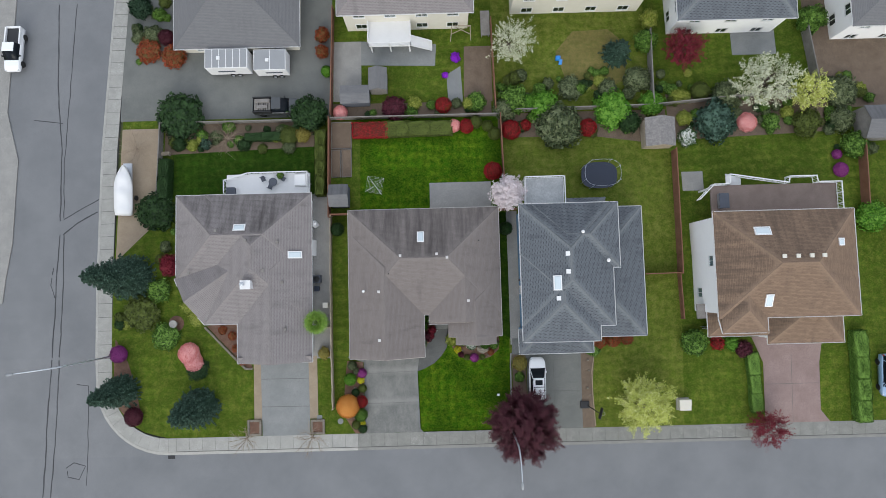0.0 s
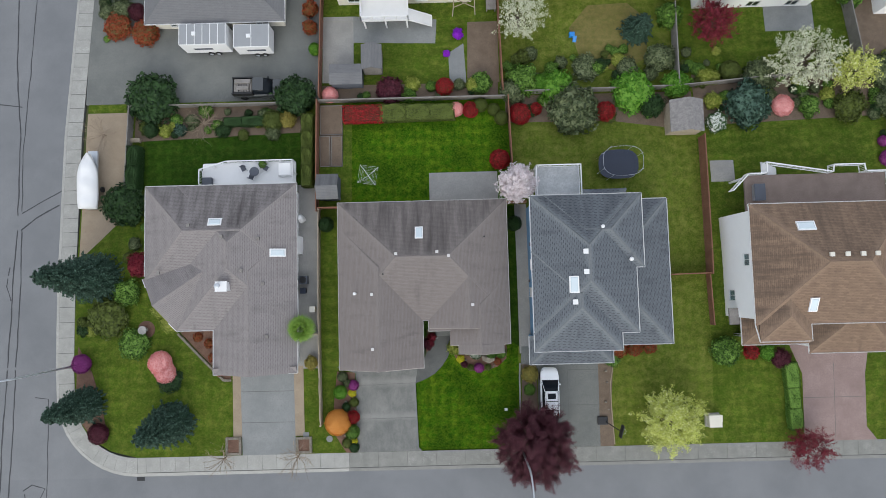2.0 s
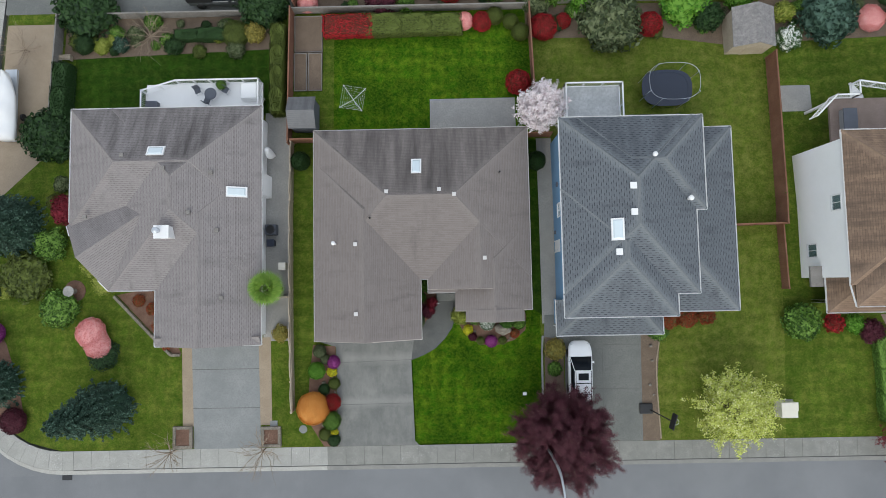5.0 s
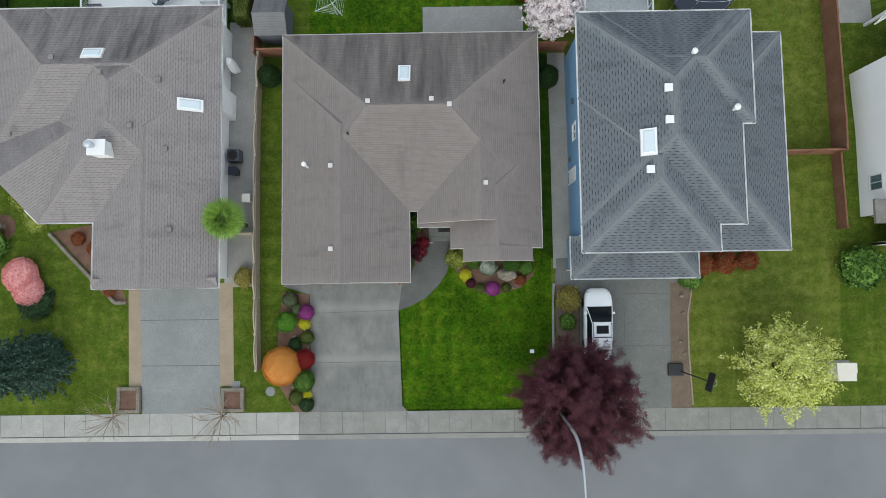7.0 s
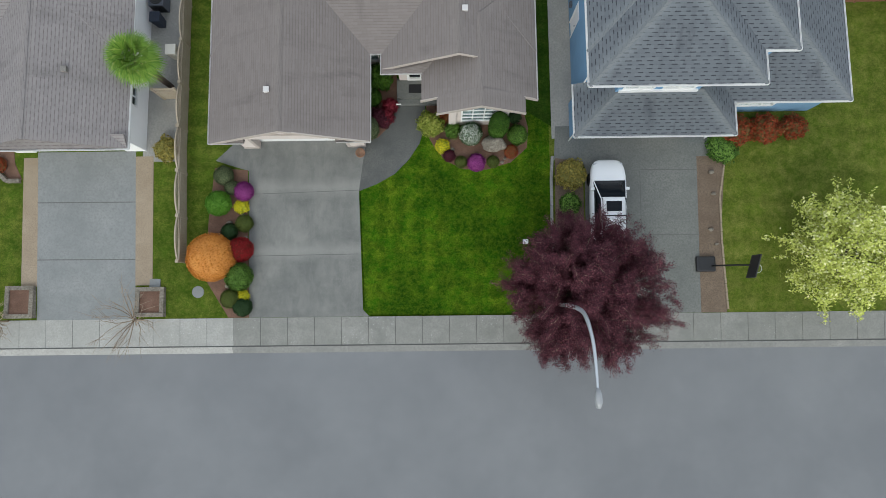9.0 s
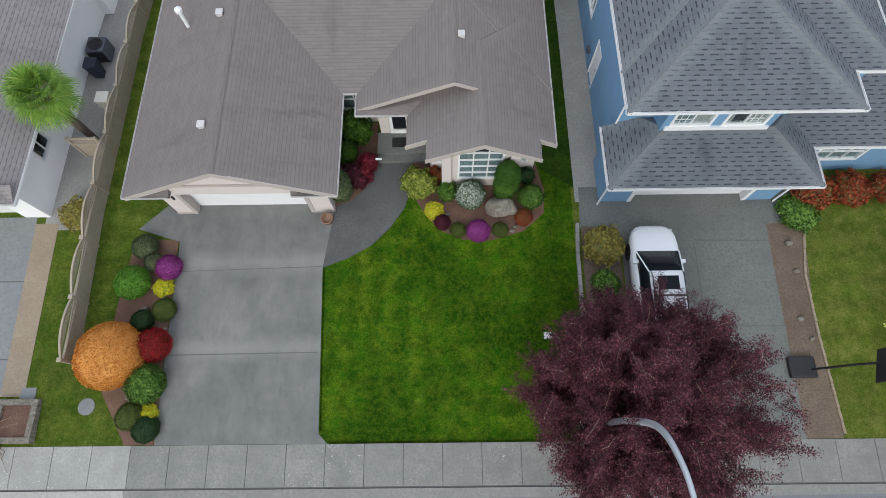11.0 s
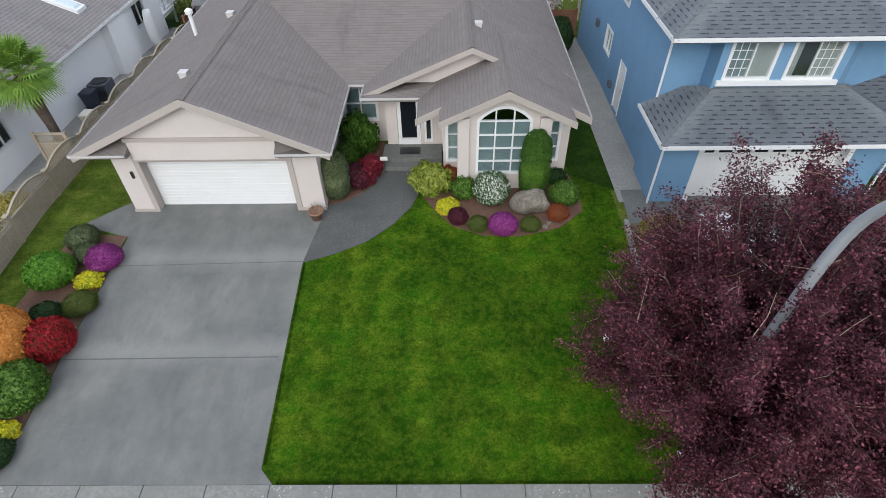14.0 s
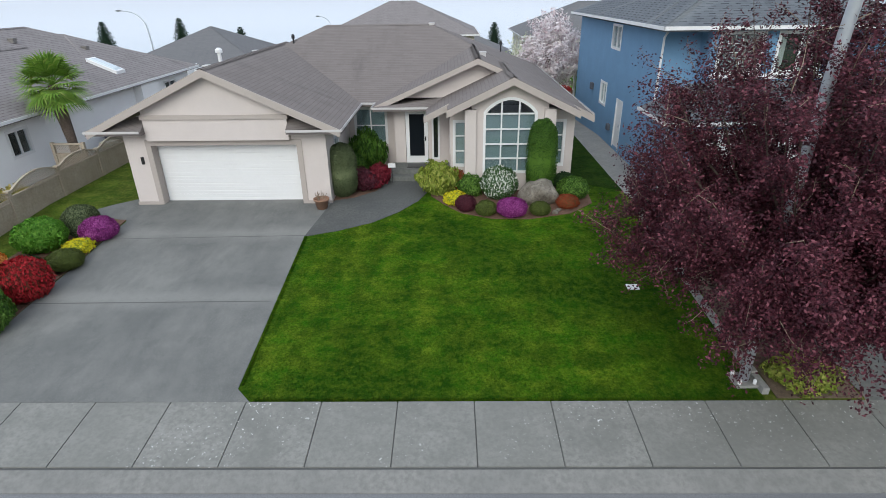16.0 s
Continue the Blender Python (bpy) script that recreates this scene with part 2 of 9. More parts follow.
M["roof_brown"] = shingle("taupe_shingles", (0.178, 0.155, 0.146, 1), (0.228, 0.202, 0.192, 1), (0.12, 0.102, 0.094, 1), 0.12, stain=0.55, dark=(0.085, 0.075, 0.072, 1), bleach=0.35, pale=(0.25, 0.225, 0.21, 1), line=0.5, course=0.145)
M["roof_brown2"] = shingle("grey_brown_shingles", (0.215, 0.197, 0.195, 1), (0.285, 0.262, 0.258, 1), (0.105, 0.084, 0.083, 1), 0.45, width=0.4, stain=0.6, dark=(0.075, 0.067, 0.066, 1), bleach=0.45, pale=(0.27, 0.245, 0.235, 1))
M["roof_blue"] = shingle("slate_grey_shingles", (0.108, 0.120, 0.135, 1), (0.155, 0.168, 0.184, 1), (0.030, 0.034, 0.042, 1), 0.85, width=0.5, course=0.17, stain=0.9, line=0.2, dark=(0.050, 0.055, 0.064, 1), bleach=0.55, pale=(0.24, 0.26, 0.27, 1), weather_shade=0.5)
M["roof_tan"] = shingle("tan_brown_shingles", (0.155, 0.105, 0.075, 1), (0.30, 0.205, 0.140, 1), (0.09, 0.065, 0.05, 1), 0.35, stain=0.6, dark=(0.090, 0.068, 0.055, 1), bleach=0.5, pale=(0.30, 0.21, 0.15, 1), weather_shade=0.97, west=True)
M["roof_blue_cap"] = shingle("pale_cap_shingles", (0.15, 0.162, 0.172, 1), (0.205, 0.218, 0.225, 1), (0.11, 0.118, 0.128, 1), 0.1, stain=0.3)
M["roof_grey"] = shingle("grey_shingles", (0.15, 0.15, 0.155, 1), (0.19, 0.19, 0.195, 1), (0.10, 0.10, 0.105, 1), 0.2, stain=0.45)
M["stucco"] = paint("beige_stucco", (0.64, 0.575, 0.545, 1), 0.9, 0.07)
M["stucco_trim"] = paint("taupe_trim", (0.45, 0.395, 0.36, 1), 0.7, 0.08)
M["white_wall"] = paint("white_stucco", (0.90, 0.90, 0.90, 1), 0.9, 0.04)
M["white"] = paint("white_paint", (0.80, 0.80, 0.80, 1), 0.45, 0.05)
M["cream"] = paint("cream_siding", (0.68, 0.65, 0.57, 1), 0.8, 0.07)
M["blue_wall"] = paint("blue_stucco", (0.175, 0.325, 0.50, 1), 0.9, 0.12)
M["gutter"] = paint("off_white_gutter", (0.58, 0.56, 0.55, 1), 0.5, 0.08)
M["grey"] = paint("grey_metal", (0.33, 0.34, 0.35, 1), 0.5, 0.08, 0.3)
M["steel"] = paint("galvanised_steel", (0.55, 0.58, 0.62, 1), 0.45, 0.08, 0.5)
M["black"] = paint("black_plastic", (0.018, 0.018, 0.02, 1), 0.45)
M["rubber"] = paint("rubber", (0.02, 0.02, 0.02, 1), 0.8)
M["navy"] = paint("navy_cover", (0.02, 0.028, 0.05, 1), 0.55)
M["slate"] = paint("slate_grey_board", (0.10, 0.11, 0.135, 1), 0.8, 0.15)
M["glass"] = glass("window_glass")
M["skylight"] = paint("skylight_dome", (0.62, 0.70, 0.74, 1), 0.12, 0.05, 0.0, 0.5)
# an unlit room's darkness, put into the colour of a sheet behind the glass
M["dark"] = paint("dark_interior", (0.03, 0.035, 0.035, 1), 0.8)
M["sheer"] = paint("white_sheers", (0.50, 0.50, 0.48, 1), 0.9, 0.1)
M["curtain"] = paint("pale_blinds", (0.27, 0.34, 0.36, 1), 0.9, 0.1)
M["pale_blind"] = paint("light_blinds", (0.42, 0.48, 0.49, 1), 0.9, 0.1)
M["wood"] = surface("weathered_cedar", (0.20, 0.085, 0.05, 1), (0.27, 0.13, 0.08, 1), (0.13, 0.06, 0.04, 1), big=1.0, fine=20, bump=0.4)
M["fence_tan"] = surface("tan_fence_boards", (0.36, 0.30, 0.225, 1), (0.45, 0.385, 0.30, 1), (0.28, 0.23, 0.175, 1), big=1.2, fine=18, bump=0.3)
M["wood_grey"] = surface("grey_weathered_wood", (0.20, 0.185, 0.17, 1), (0.28, 0.265, 0.25, 1), (0.13, 0.12, 0.11, 1), big=1.2, fine=18, bump=0.4)
M["shake"] = surface("weathered_shakes", (0.20, 0.19, 0.19, 1), (0.33, 0.31, 0.30, 1), (0.11, 0.105, 0.10, 1), big=3.0, fine=12, bump=0.7, dist=0.02)
M["deck_pale"] = surface("pale_deck_vinyl", (0.42, 0.43, 0.43, 1), (0.56, 0.57, 0.57, 1), (0.33, 0.34, 0.34, 1), big=0.8, fine=7, bump=0.1)
M["deck_brown"] = surface("brown_deck", (0.20, 0.15, 0.125, 1), (0.26, 0.20, 0.17, 1), (0.15, 0.115, 0.10, 1), big=0.8, fine=10)
M["bark"] = surface("bark", (0.09, 0.065, 0.05, 1), (0.14, 0.105, 0.085, 1), (0.05, 0.038, 0.03, 1), big=3, fine=20, bump=0.8, dist=0.02)
M["twig"] = surface("pale_twigs", (0.27, 0.21, 0.15, 1), (0.34, 0.27, 0.20, 1), (0.2, 0.15, 0.11, 1), big=3, fine=20)
M["stone"] = surface("granite", (0.19, 0.165, 0.13, 1), (0.32, 0.285, 0.235, 1), (0.085, 0.075, 0.06, 1), big=2.2, fine=9, bump=0.8, dist=0.04)
M["terracotta"] = paint("terracotta", (0.30, 0.17, 0.11, 1), 0.8)
M["car_white"] = paint("white_car_paint", (0.88, 0.89, 0.90, 1), 0.25, 0.01, 0.0, 0.5)
M["car_glass"] = paint("dark_car_glass", (0.010, 0.013, 0.017, 1), 0.06, 0.0, 0.0, 0.0)
M["car_glass"].node_tree.nodes["Principled BSDF"].inputs["Specular IOR Level"].default_value = 0.12
M["lens"] = paint("lamp_lens", (0.6, 0.62, 0.65, 1), 0.1, 0.0, 0.0, 0.6)
M["tail"] = paint("tail_lens", (0.35, 0.02, 0.02, 1), 0.2)

# leaf colours
M["plum"] = leaf("plum_leaves", (0.025, 0.006, 0.011, 1), (0.112, 0.023, 0.038, 1), (0.20, 0.066, 0.085, 1))
M["lime"] = leaf("lime_leaves", (0.38, 0.43, 0.07, 1), (0.62, 0.66, 0.19, 1), (0.74, 0.74, 0.38, 1))
M["spruce"] = leaf("spruce_needles", (0.0108, 0.03, 0.018, 1), (0.044, 0.0924, 0.0616, 1), (0.085, 0.15, 0.11, 1))
M["cypress"] = leaf("cypress_needles", (0.0072, 0.021, 0.0108, 1), (0.0264, 0.0616, 0.0308, 1))
M["green"] = leaf("green_leaves", (0.018, 0.0528, 0.0048, 1), (0.088, 0.1892, 0.02112, 1), (0.16, 0.28, 0.05, 1))
M["bright"] = leaf("bright_green_leaves", (0.040, 0.140, 0.007, 1), (0.105, 0.265, 0.020, 1), (0.155, 0.32, 0.04, 1))
M["yew"] = leaf("yew_leaves", (0.014, 0.048, 0.004, 1), (0.050, 0.125, 0.010, 1), (0.085, 0.17, 0.02, 1))
M["dull"] = leaf("dull_green_leaves", (0.03, 0.045, 0.018, 1), (0.0968, 0.1276, 0.0528, 1), (0.17, 0.20, 0.10, 1))
M["olive"] = leaf("olive_leaves", (0.036, 0.051, 0.009, 1), (0.1056, 0.1364, 0.0264, 1))
M["darkgreen"] = leaf("dark_green_leaves", (0.0072, 0.0228, 0.006, 1), (0.0308, 0.0704, 0.01936, 1))
M["gold"] = leaf("gold_green_leaves", (0.11, 0.15, 0.018, 1), (0.26, 0.32, 0.045, 1), (0.34, 0.36, 0.08, 1))
M["mustard"] = leaf("mustard_leaves", (0.22, 0.18, 0.04, 1), (0.42, 0.34, 0.08, 1), (0.20, 0.19, 0.05, 1))
M["orange"] = leaf("orange_leaves", (0.46, 0.17, 0.025, 1), (0.64, 0.27, 0.045, 1), (0.70, 0.34, 0.09, 1))
M["scarlet"] = leaf("scarlet_flowers", (0.24, 0.008, 0.012, 1), (0.45, 0.02, 0.03, 1), (0.10, 0.02, 0.01, 1))
M["crimson"] = leaf("crimson_leaves", (0.11, 0.008, 0.018, 1), (0.21, 0.02, 0.035, 1))
M["wine"] = leaf("wine_leaves", (0.04, 0.008, 0.014, 1), (0.095, 0.018, 0.032, 1))
M["rust"] = leaf("rust_leaves", (0.21, 0.035, 0.012, 1), (0.34, 0.07, 0.025, 1), (0.14, 0.09, 0.03, 1))
M["yellow"] = leaf("yellow_flowers", (0.55, 0.47, 0.01, 1), (0.72, 0.66, 0.03, 1), (0.25, 0.3, 0.03, 1))
M["magenta"] = leaf("magenta_flowers", (0.14, 0.012, 0.11, 1), (0.26, 0.035, 0.205, 1), (0.36, 0.08, 0.29, 1))
M["violet"] = leaf("violet_flowers", (0.20, 0.01, 0.42, 1), (0.34, 0.03, 0.62, 1))
M["pink"] = leaf("pink_flowers", (0.68, 0.23, 0.22, 1), (0.82, 0.36, 0.35, 1), (0.85, 0.5, 0.48, 1))
M["blossom"] = leaf("pale_blossom", (0.70, 0.62, 0.64, 1), (0.86, 0.82, 0.83, 1), (0.5, 0.38, 0.40, 1))
M["cream_leaf"] = leaf("cream_blossom", (0.50, 0.52, 0.36, 1), (0.70, 0.71, 0.56, 1), (0.30, 0.34, 0.18, 1))
M["white_flower"] = leaf("white_flowers", (0.03, 0.08, 0.02, 1), (0.07, 0.14, 0.04, 1), (0.85, 0.85, 0.82, 1))
M["palm"] = leaf("palm_fronds", (0.10, 0.20, 0.025, 1), (0.20, 0.33, 0.05, 1), (0.3, 0.36, 0.09, 1))

# ---- ground height: one slope down to the street, another away behind the houses ----
PROFILE = ((-900, -0.8), (-19.0, -0.78), (-16.95, -0.64), (-7.5, 0.0), (2.0, 0.0), (12.0, -0.65), (30.0, -2.0), (60.0, -4.4), (130.0, -12.0), (900.0, -14.0))


def gz(y):
    for (a, za), (b, zb) in zip(PROFILE, PROFILE[1:]):
        if y <= b:
            return za + (zb - za) * (y - a) / (b - a)
    return PROFILE[-1][1]


def link(name, bm, material, parent=None, label="", smooth=False):
    me = bpy.data.meshes.new(name)
    bm.normal_update()
    bm.to_mesh(me)
    bm.free()
    ob = new(name, me)
    me.materials.append(M[material] if isinstance(material, str) else material)
    if smooth:
        me.shade_smooth()
    if parent:
        ob.parent = parent
        if parent.parent is None:
            ob.matrix_parent_inverse = parent.matrix_basis.inverted()
    if label:
        ob["label"] = label
    return ob


def part(name, bm, material, parent, label="", smooth=False):
    return link(name, bm, material, parent, label, smooth)


def thing(name, x, y, z, label, category, group="", turn=0.0):
    e = new(name)
    e.empty_display_size = 0.2
    e.matrix_world = pose(x, y, z, 0, 0, turn)
    return tagged(e, label, category, group)


def setting(ob, label="", category=""):
    return tagged(ob, label, category, kind="structure")


def drape(name, outline, material, dz=0.0, thick=0.1, parent=None):
    """A slab that follows the ground's slope; outline counter-clockwise."""
    bm = bmesh.new()
    f = bm.faces.new([bm.verts.new((x, y, 0)) for x, y in outline])
    ys = [y for _, y in outline]
    for b, _ in PROFILE:
        if min(ys) < b < max(ys):
            bmesh.ops.bisect_plane(bm, geom=bm.verts[:] + bm.edges[:] + bm.faces[:], plane_co=(0, b, 0), plane_no=(0, 1, 0))
    bm.normal_update()
    for f in bm.faces:
        if f.normal.z < 0:
            f.normal_flip()
    top = bm.faces[:]
    ext = bmesh.ops.extrude_face_region(bm, geom=top)
    up = [v for v in ext["geom"] if isinstance(v, bmesh.types.BMVert)]
    ups = set(up)
    for v in bm.verts:
        v.co.z = gz(v.co.y) + dz - (0 if v in ups else thick)
    bmesh.ops.recalc_face_normals(bm, faces=bm.faces[:])
    return link(name, bm, material, parent)


def box(bm, x0, y0, z0, x1, y1, z1, m=None, bevel=0.0):
    vs = [Vector((x, y, z)) for z in (z0, z1) for x, y in ((x0, y0), (x1, y0), (x1, y1), (x0, y1))]
    vv = [bm.verts.new(m @ v if m else v) for v in vs]
    fs = [bm.faces.new([vv[i] for i in q]) for q in ((3, 2, 1, 0), (4, 5, 6, 7), (0, 1, 5, 4), (1, 2, 6, 5), (2, 3, 7, 6), (3, 0, 4, 7))]
    if bevel:
        es = list({e for f in fs for e in f.edges})
        bmesh.ops.bevel(bm, geom=es, offset=bevel, segments=2, affect="EDGES", profile=0.6)
    return bm


def boxed(*a, **k):
    return box(bmesh.new(), *a, **k)


def tube(points, radii, sides=8, bm=None):
    """A tube along points, capped."""
    bm = bm or bmesh.new()
    pts = [Vector(p) for p in points]
    rings = []
    for i, p in enumerate(pts):
        d = (pts[min(i + 1, len(pts) - 1)] - pts[max(i - 1, 0)]).normalized()
        a = d.orthogonal().normalized() if i == 0 else (a - d * a.dot(d)).normalized()
        b = d.cross(a)
        r = radii[i] if hasattr(radii, "__len__") else radii
        rings.append([bm.verts.new(p + (a * math.cos(2 * math.pi * k / sides) + b * math.sin(2 * math.pi * k / sides)) * r) for k in range(sides)])
    for r0, r1 in zip(rings, rings[1:]):
        for k in range(sides):
            bm.faces.new((r0[k], r0[(k + 1) % sides], r1[(k + 1) % sides], r1[k]))
    bm.faces.new(rings[0][::-1]), bm.faces.new(rings[-1])
    return bm


def lathe(profile, sides=20, m=None, bm=None):
    bm = bm or bmesh.new()
    rings = [[bm.verts.new((m or Matrix()) @ Vector((r * math.cos(2 * math.pi * k / sides), r * math.sin(2 * math.pi * k / sides), z))) for k in range(sides)] for r, z in profile]
    for r0, r1 in zip(rings, rings[1:]):
        for k in range(sides):
            bm.faces.new((r0[k], r0[(k + 1) % sides], r1[(k + 1) % sides], r1[k]))
    bm.faces.new(rings[0][::-1]), bm.faces.new(rings[-1])
    return bm


# ---- ground, roads, pavements ----
def ground_sheet():
    bm = bmesh.new()
    xs = (-1500, -200, 200, 1500)
    ys = (-1500,) + tuple(p[0] for p in PROFILE[1:-1]) + (160.0, 4000.0)
    rows = [[bm.verts.new((x, y, gz(y) - 0.3 if y < 150 else -16.0)) for x in xs] for y in ys]
    for r0, r1 in zip(rows, rows[1:]):
        for i in range(3):
            bm.faces.new((r0[i], r0[i + 1], r1[i + 1], r1[i]))
    return link("ground", bm, "ground")


setting(ground_sheet(), "green and brown earth under the whole neighbourhood", "ground")


# haze and reflected sky are put into this sheet's pale base colour
M["sea"] = surface("pale_sea", (0.42, 0.47, 0.53, 1), (0.46, 0.51, 0.57, 1), (0.44, 0.49, 0.55, 1), big=0.01, fine=0.05, rough=0.12, bump=0.02)
setting(link("water", box(bmesh.new(), -2500, 140, -16.5, 2500, 4200, -13.2), "sea"), "pale hazy sea beyond the slope", "water")


def arc(cx, cy, r, a0, a1, n=10):
    return [(cx + r * math.cos(radians(a0 + (a1 - a0) * i / n)), cy + r * math.sin(radians(a0 + (a1 - a0) * i / n))) for i in range(n + 1)]


KERB = -18.78
setting(drape("road", [(-52.6, -30.5), (95, -30.5), (95, KERB), (-32.4, KERB)] + arc(-32.2, -10.75, 8.03, 270, 180)[1:] + [(-40.25, 90), (-53.2, 90)], "asphalt", -0.12), "grey asphalt street with dark sealed cracks", "road")
# west side of the street
setting(drape("pavement_west", [(-54.4, -1.0), (-51.2, -1.0), (-50.4, 6), (-50.5, 16), (-52.3, 22), (-52.9, 90), (-54.6, 90)], "concrete", 0.0, 0.3), "pale concrete pavement with a rounded kerb", "pavement")
setting(drape("lawn_west", [(-70, -30), (-54.4, -30), (-54.4, 90), (-70, 90)], "lawn", -0.02, 0.2), "mown green verge", "lawn")
# far side of the street behind the camera
setting(drape("pavement_south", [(-50, -32.4), (95, -32.4), (95, -30.4), (-50, -30.4)], "concrete", 0.0, 0.3), "pale concrete pavement", "pavement")
setting(drape("lawn_south", [(-70, -60), (95, -60), (95, -32.4), (-70, -32.4)], "lawn", -0.01, 0.2), "mown green verge", "lawn")

# kerb and gutter along the houses
kerb_path = [(95, -18.56)] + [(-32.2, -18.56)] + arc(-32.2, -10.75, 7.81, 270, 180)[1:] + [(-40.05, 5), (-40.3, 17), (-39.9, 36), (-39.6, 90)]


def offset_path(path, d):
    out = []
    for i, p in enumerate(path):
        a, b = path[max(i - 1, 0)], path[min(i + 1, len(path) - 1)]
        t = Vector((b[0] - a[0], b[1] - a[1])).normalized()
        out.append((p[0] - t.y * d, p[1] + t.x * d))
    return out


def strip(name, path, d0, d1, z0, z1, material, parent=None):
    """A sloping strip between two offsets of a path."""
    bm = bmesh.new()
    pa, pb = offset_path(path, d0), offset_path(path, d1)
    va = [bm.verts.new((x, y, gz(y) + z0)) for x, y in pa]
    vb = [bm.verts.new((x, y, gz(y) + z1)) for x, y in pb]
    vc = [bm.verts.new((x, y, gz(y) - 0.35)) for x, y in pa]
    vd = [bm.verts.new((x, y, gz(y) - 0.35)) for x, y in pb]
    for i in range(len(path) - 1):
        bm.faces.new((va[i], va[i + 1], vb[i + 1], vb[i]))
        bm.faces.new((va[i + 1], va[i], vc[i], vc[i + 1]))
        bm.faces.new((vb[i], vb[i + 1], vd[i + 1], vd[i]))
    bmesh.ops.recalc_face_normals(bm, faces=bm.faces[:])
    return link(name, bm, material, parent)


fine_path = []
for (ax, ay), (bx, by) in zip(kerb_path, kerb_path[1:]):
    n = max(1, int(math.hypot(bx - ax, by - ay) / 3))
    fine_path += [(ax + (bx - ax) * i / n, ay + (by - ay) * i / n) for i in range(n)]
fine_path.append(kerb_path[-1])
old = [p for p in fine_path if p[0] > -9.9]
setting(strip("kerb", old + [(-10.4, -18.56)], 0.0, 0.36, 0.012, -0.10, "kerb"), "grey rolled concrete kerb beside the pavement", "kerb")
setting(strip("kerb_corner", [(-10.4, -18.56)] + [p for p in fine_path if p[0] <= -10.4], 0.0, 0.36, 0.012, -0.10, "kerb_pale"), "pale rolled concrete kerb round the street corner", "kerb")

# lots: lawns, drives, beds
def lot(name, outline, material, label, category="lawn", dz=-0.015, thick=0.25):
    return setting(drape(name, outline, material, dz, thick), label, category)


lot("lawn_corner", [(-22.9, -16.98), (-22.9, 20.5), (-38.2, 20.5), (-38.5, -11.6), (-38.0, -13.4), (-36.9, -14.9), (-34.9, -16.2), (-32.2, -16.95)], "lawn", "green lawn of the corner lot")
lot("lawn_side", [(-22.9, -16.98), (-9.6, -16.98), (-9.6, 20.5), (-22.9, 20.5)], "lawn", "narrow green lawn along the tan fence")
lot("lawn_front", [(-9.6, -16.98), (7.35, -16.98), (7.35, 20.0), (-9.6, 20.0)], "lawn_deep", "deep green striped lawn before the taupe-roofed house")
lot("lawn_blue_house", [(7.35, -16.98), (27.3, -16.98), (27.3, 20.0), (7.35, 20.0)], "lawn_dry", "patchy green lawn round the blue house")
lot("lawn_east", [(27.3, -16.98), (95, -16.98), (95, 20.0), (27.3, 20.0)], "lawn", "green lawn round the white house")
lot("yard_north_west", [(-38.5, 20.5), (-13.0, 20.5), (-13.0, 60), (-38.8, 60)], "drive_dark", "dark grey asphalt yard", "yard")
lot("yard_north", [(-13.0, 20.0), (6.6, 20.0), (6.6, 60), (-13.0, 60)], "lawn", "green back lawn")
lot("yard_north_mid", [(6.6, 20.0), (25.4, 20.0), (25.4, 60), (6.6, 60)], "lawn_dry", "patchy yellow-green back lawn")
lot("yard_north_east", [(25.4, 20.0), (45.2, 20.0), (45.2, 60), (25.4, 60)], "lawn", "green back lawn")
lot("yard_far_east", [(45.2, 20.0), (95, 20.0), (95, 60), (45.2, 60)], "soil", "bare garden yard", "yard")


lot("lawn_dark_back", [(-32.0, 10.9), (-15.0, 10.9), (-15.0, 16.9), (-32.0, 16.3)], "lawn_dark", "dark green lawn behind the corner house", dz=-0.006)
# shade between the two houses is put into this strip's darker grass colour
lot("lawn_dark_gap", [(6.0, -5.5), (7.5, -6.5), (7.5, 8.2), (6.0, 8.2)], "lawn_dark", "grass strip between two houses, darkened in colour for their shade", dz=-0.006)
lot("paved_patio_north", [(-9.4, 26.9), (-0.4, 26.6), (-0.2, 29.4), (-9.4, 30.0)], "drive_pale", "blue-grey paved patio below the white deck", "patio", dz=-0.004)
lot("lawn_straw_patch", [(15.6, 23.8), (19.8, 22.8), (22.6, 24.2), (23.4, 28.5), (21.0, 30.8), (16.6, 30.6), (14.4, 28.0)], "lawn_straw", "dry straw-coloured patch of the back lawn", dz=-0.008)


def slab(name, outline, material, label, dz=0.0, thick=0.2, category="drive"):
    return setting(drape(name, outline, material, dz, thick), label, category)


slab("entry_path", [(-3.3, -10.0), (-2.3, -9.62), (-1.3, -9.07), (-0.5, -8.28), (0.1, -7.4), (0.45, -6.3), (0.45, -3.6), (-2.9, -3.6), (-2.9, -7.35)], "path_dark", "dark grey concrete path that curves to the front door", category="path")
slab("driveway_1", [(-9.45, -16.96), (-2.77, -16.96), (-3.12, -16.6), (-3.3, -10.0), (-2.9, -7.35), (-2.9, -6.9), (-9.9, -6.9), (-11.3, -8.2), (-9.45, -8.8)],
     "drive", "grey concrete double driveway washed pale along its joints")
slab("driveway_2", [(-21.3, -17.0), (-15.8, -17.0), (-15.8, -7.6), (-21.3, -7.6)], "drive_pale", "pale concrete driveway")
slab("driveway_edge_west", [(-22.2, -15.1), (-21.3, -15.1), (-21.3, -7.9), (-22.1, -7.9)], "sand", "strip of sandy pavers beside the driveway")
slab("driveway_edge_east", [(-15.8, -15.1), (-14.85, -15.1), (-14.8, -7.9), (-15.8, -7.9)], "sand", "strip of sandy pavers beside the driveway")
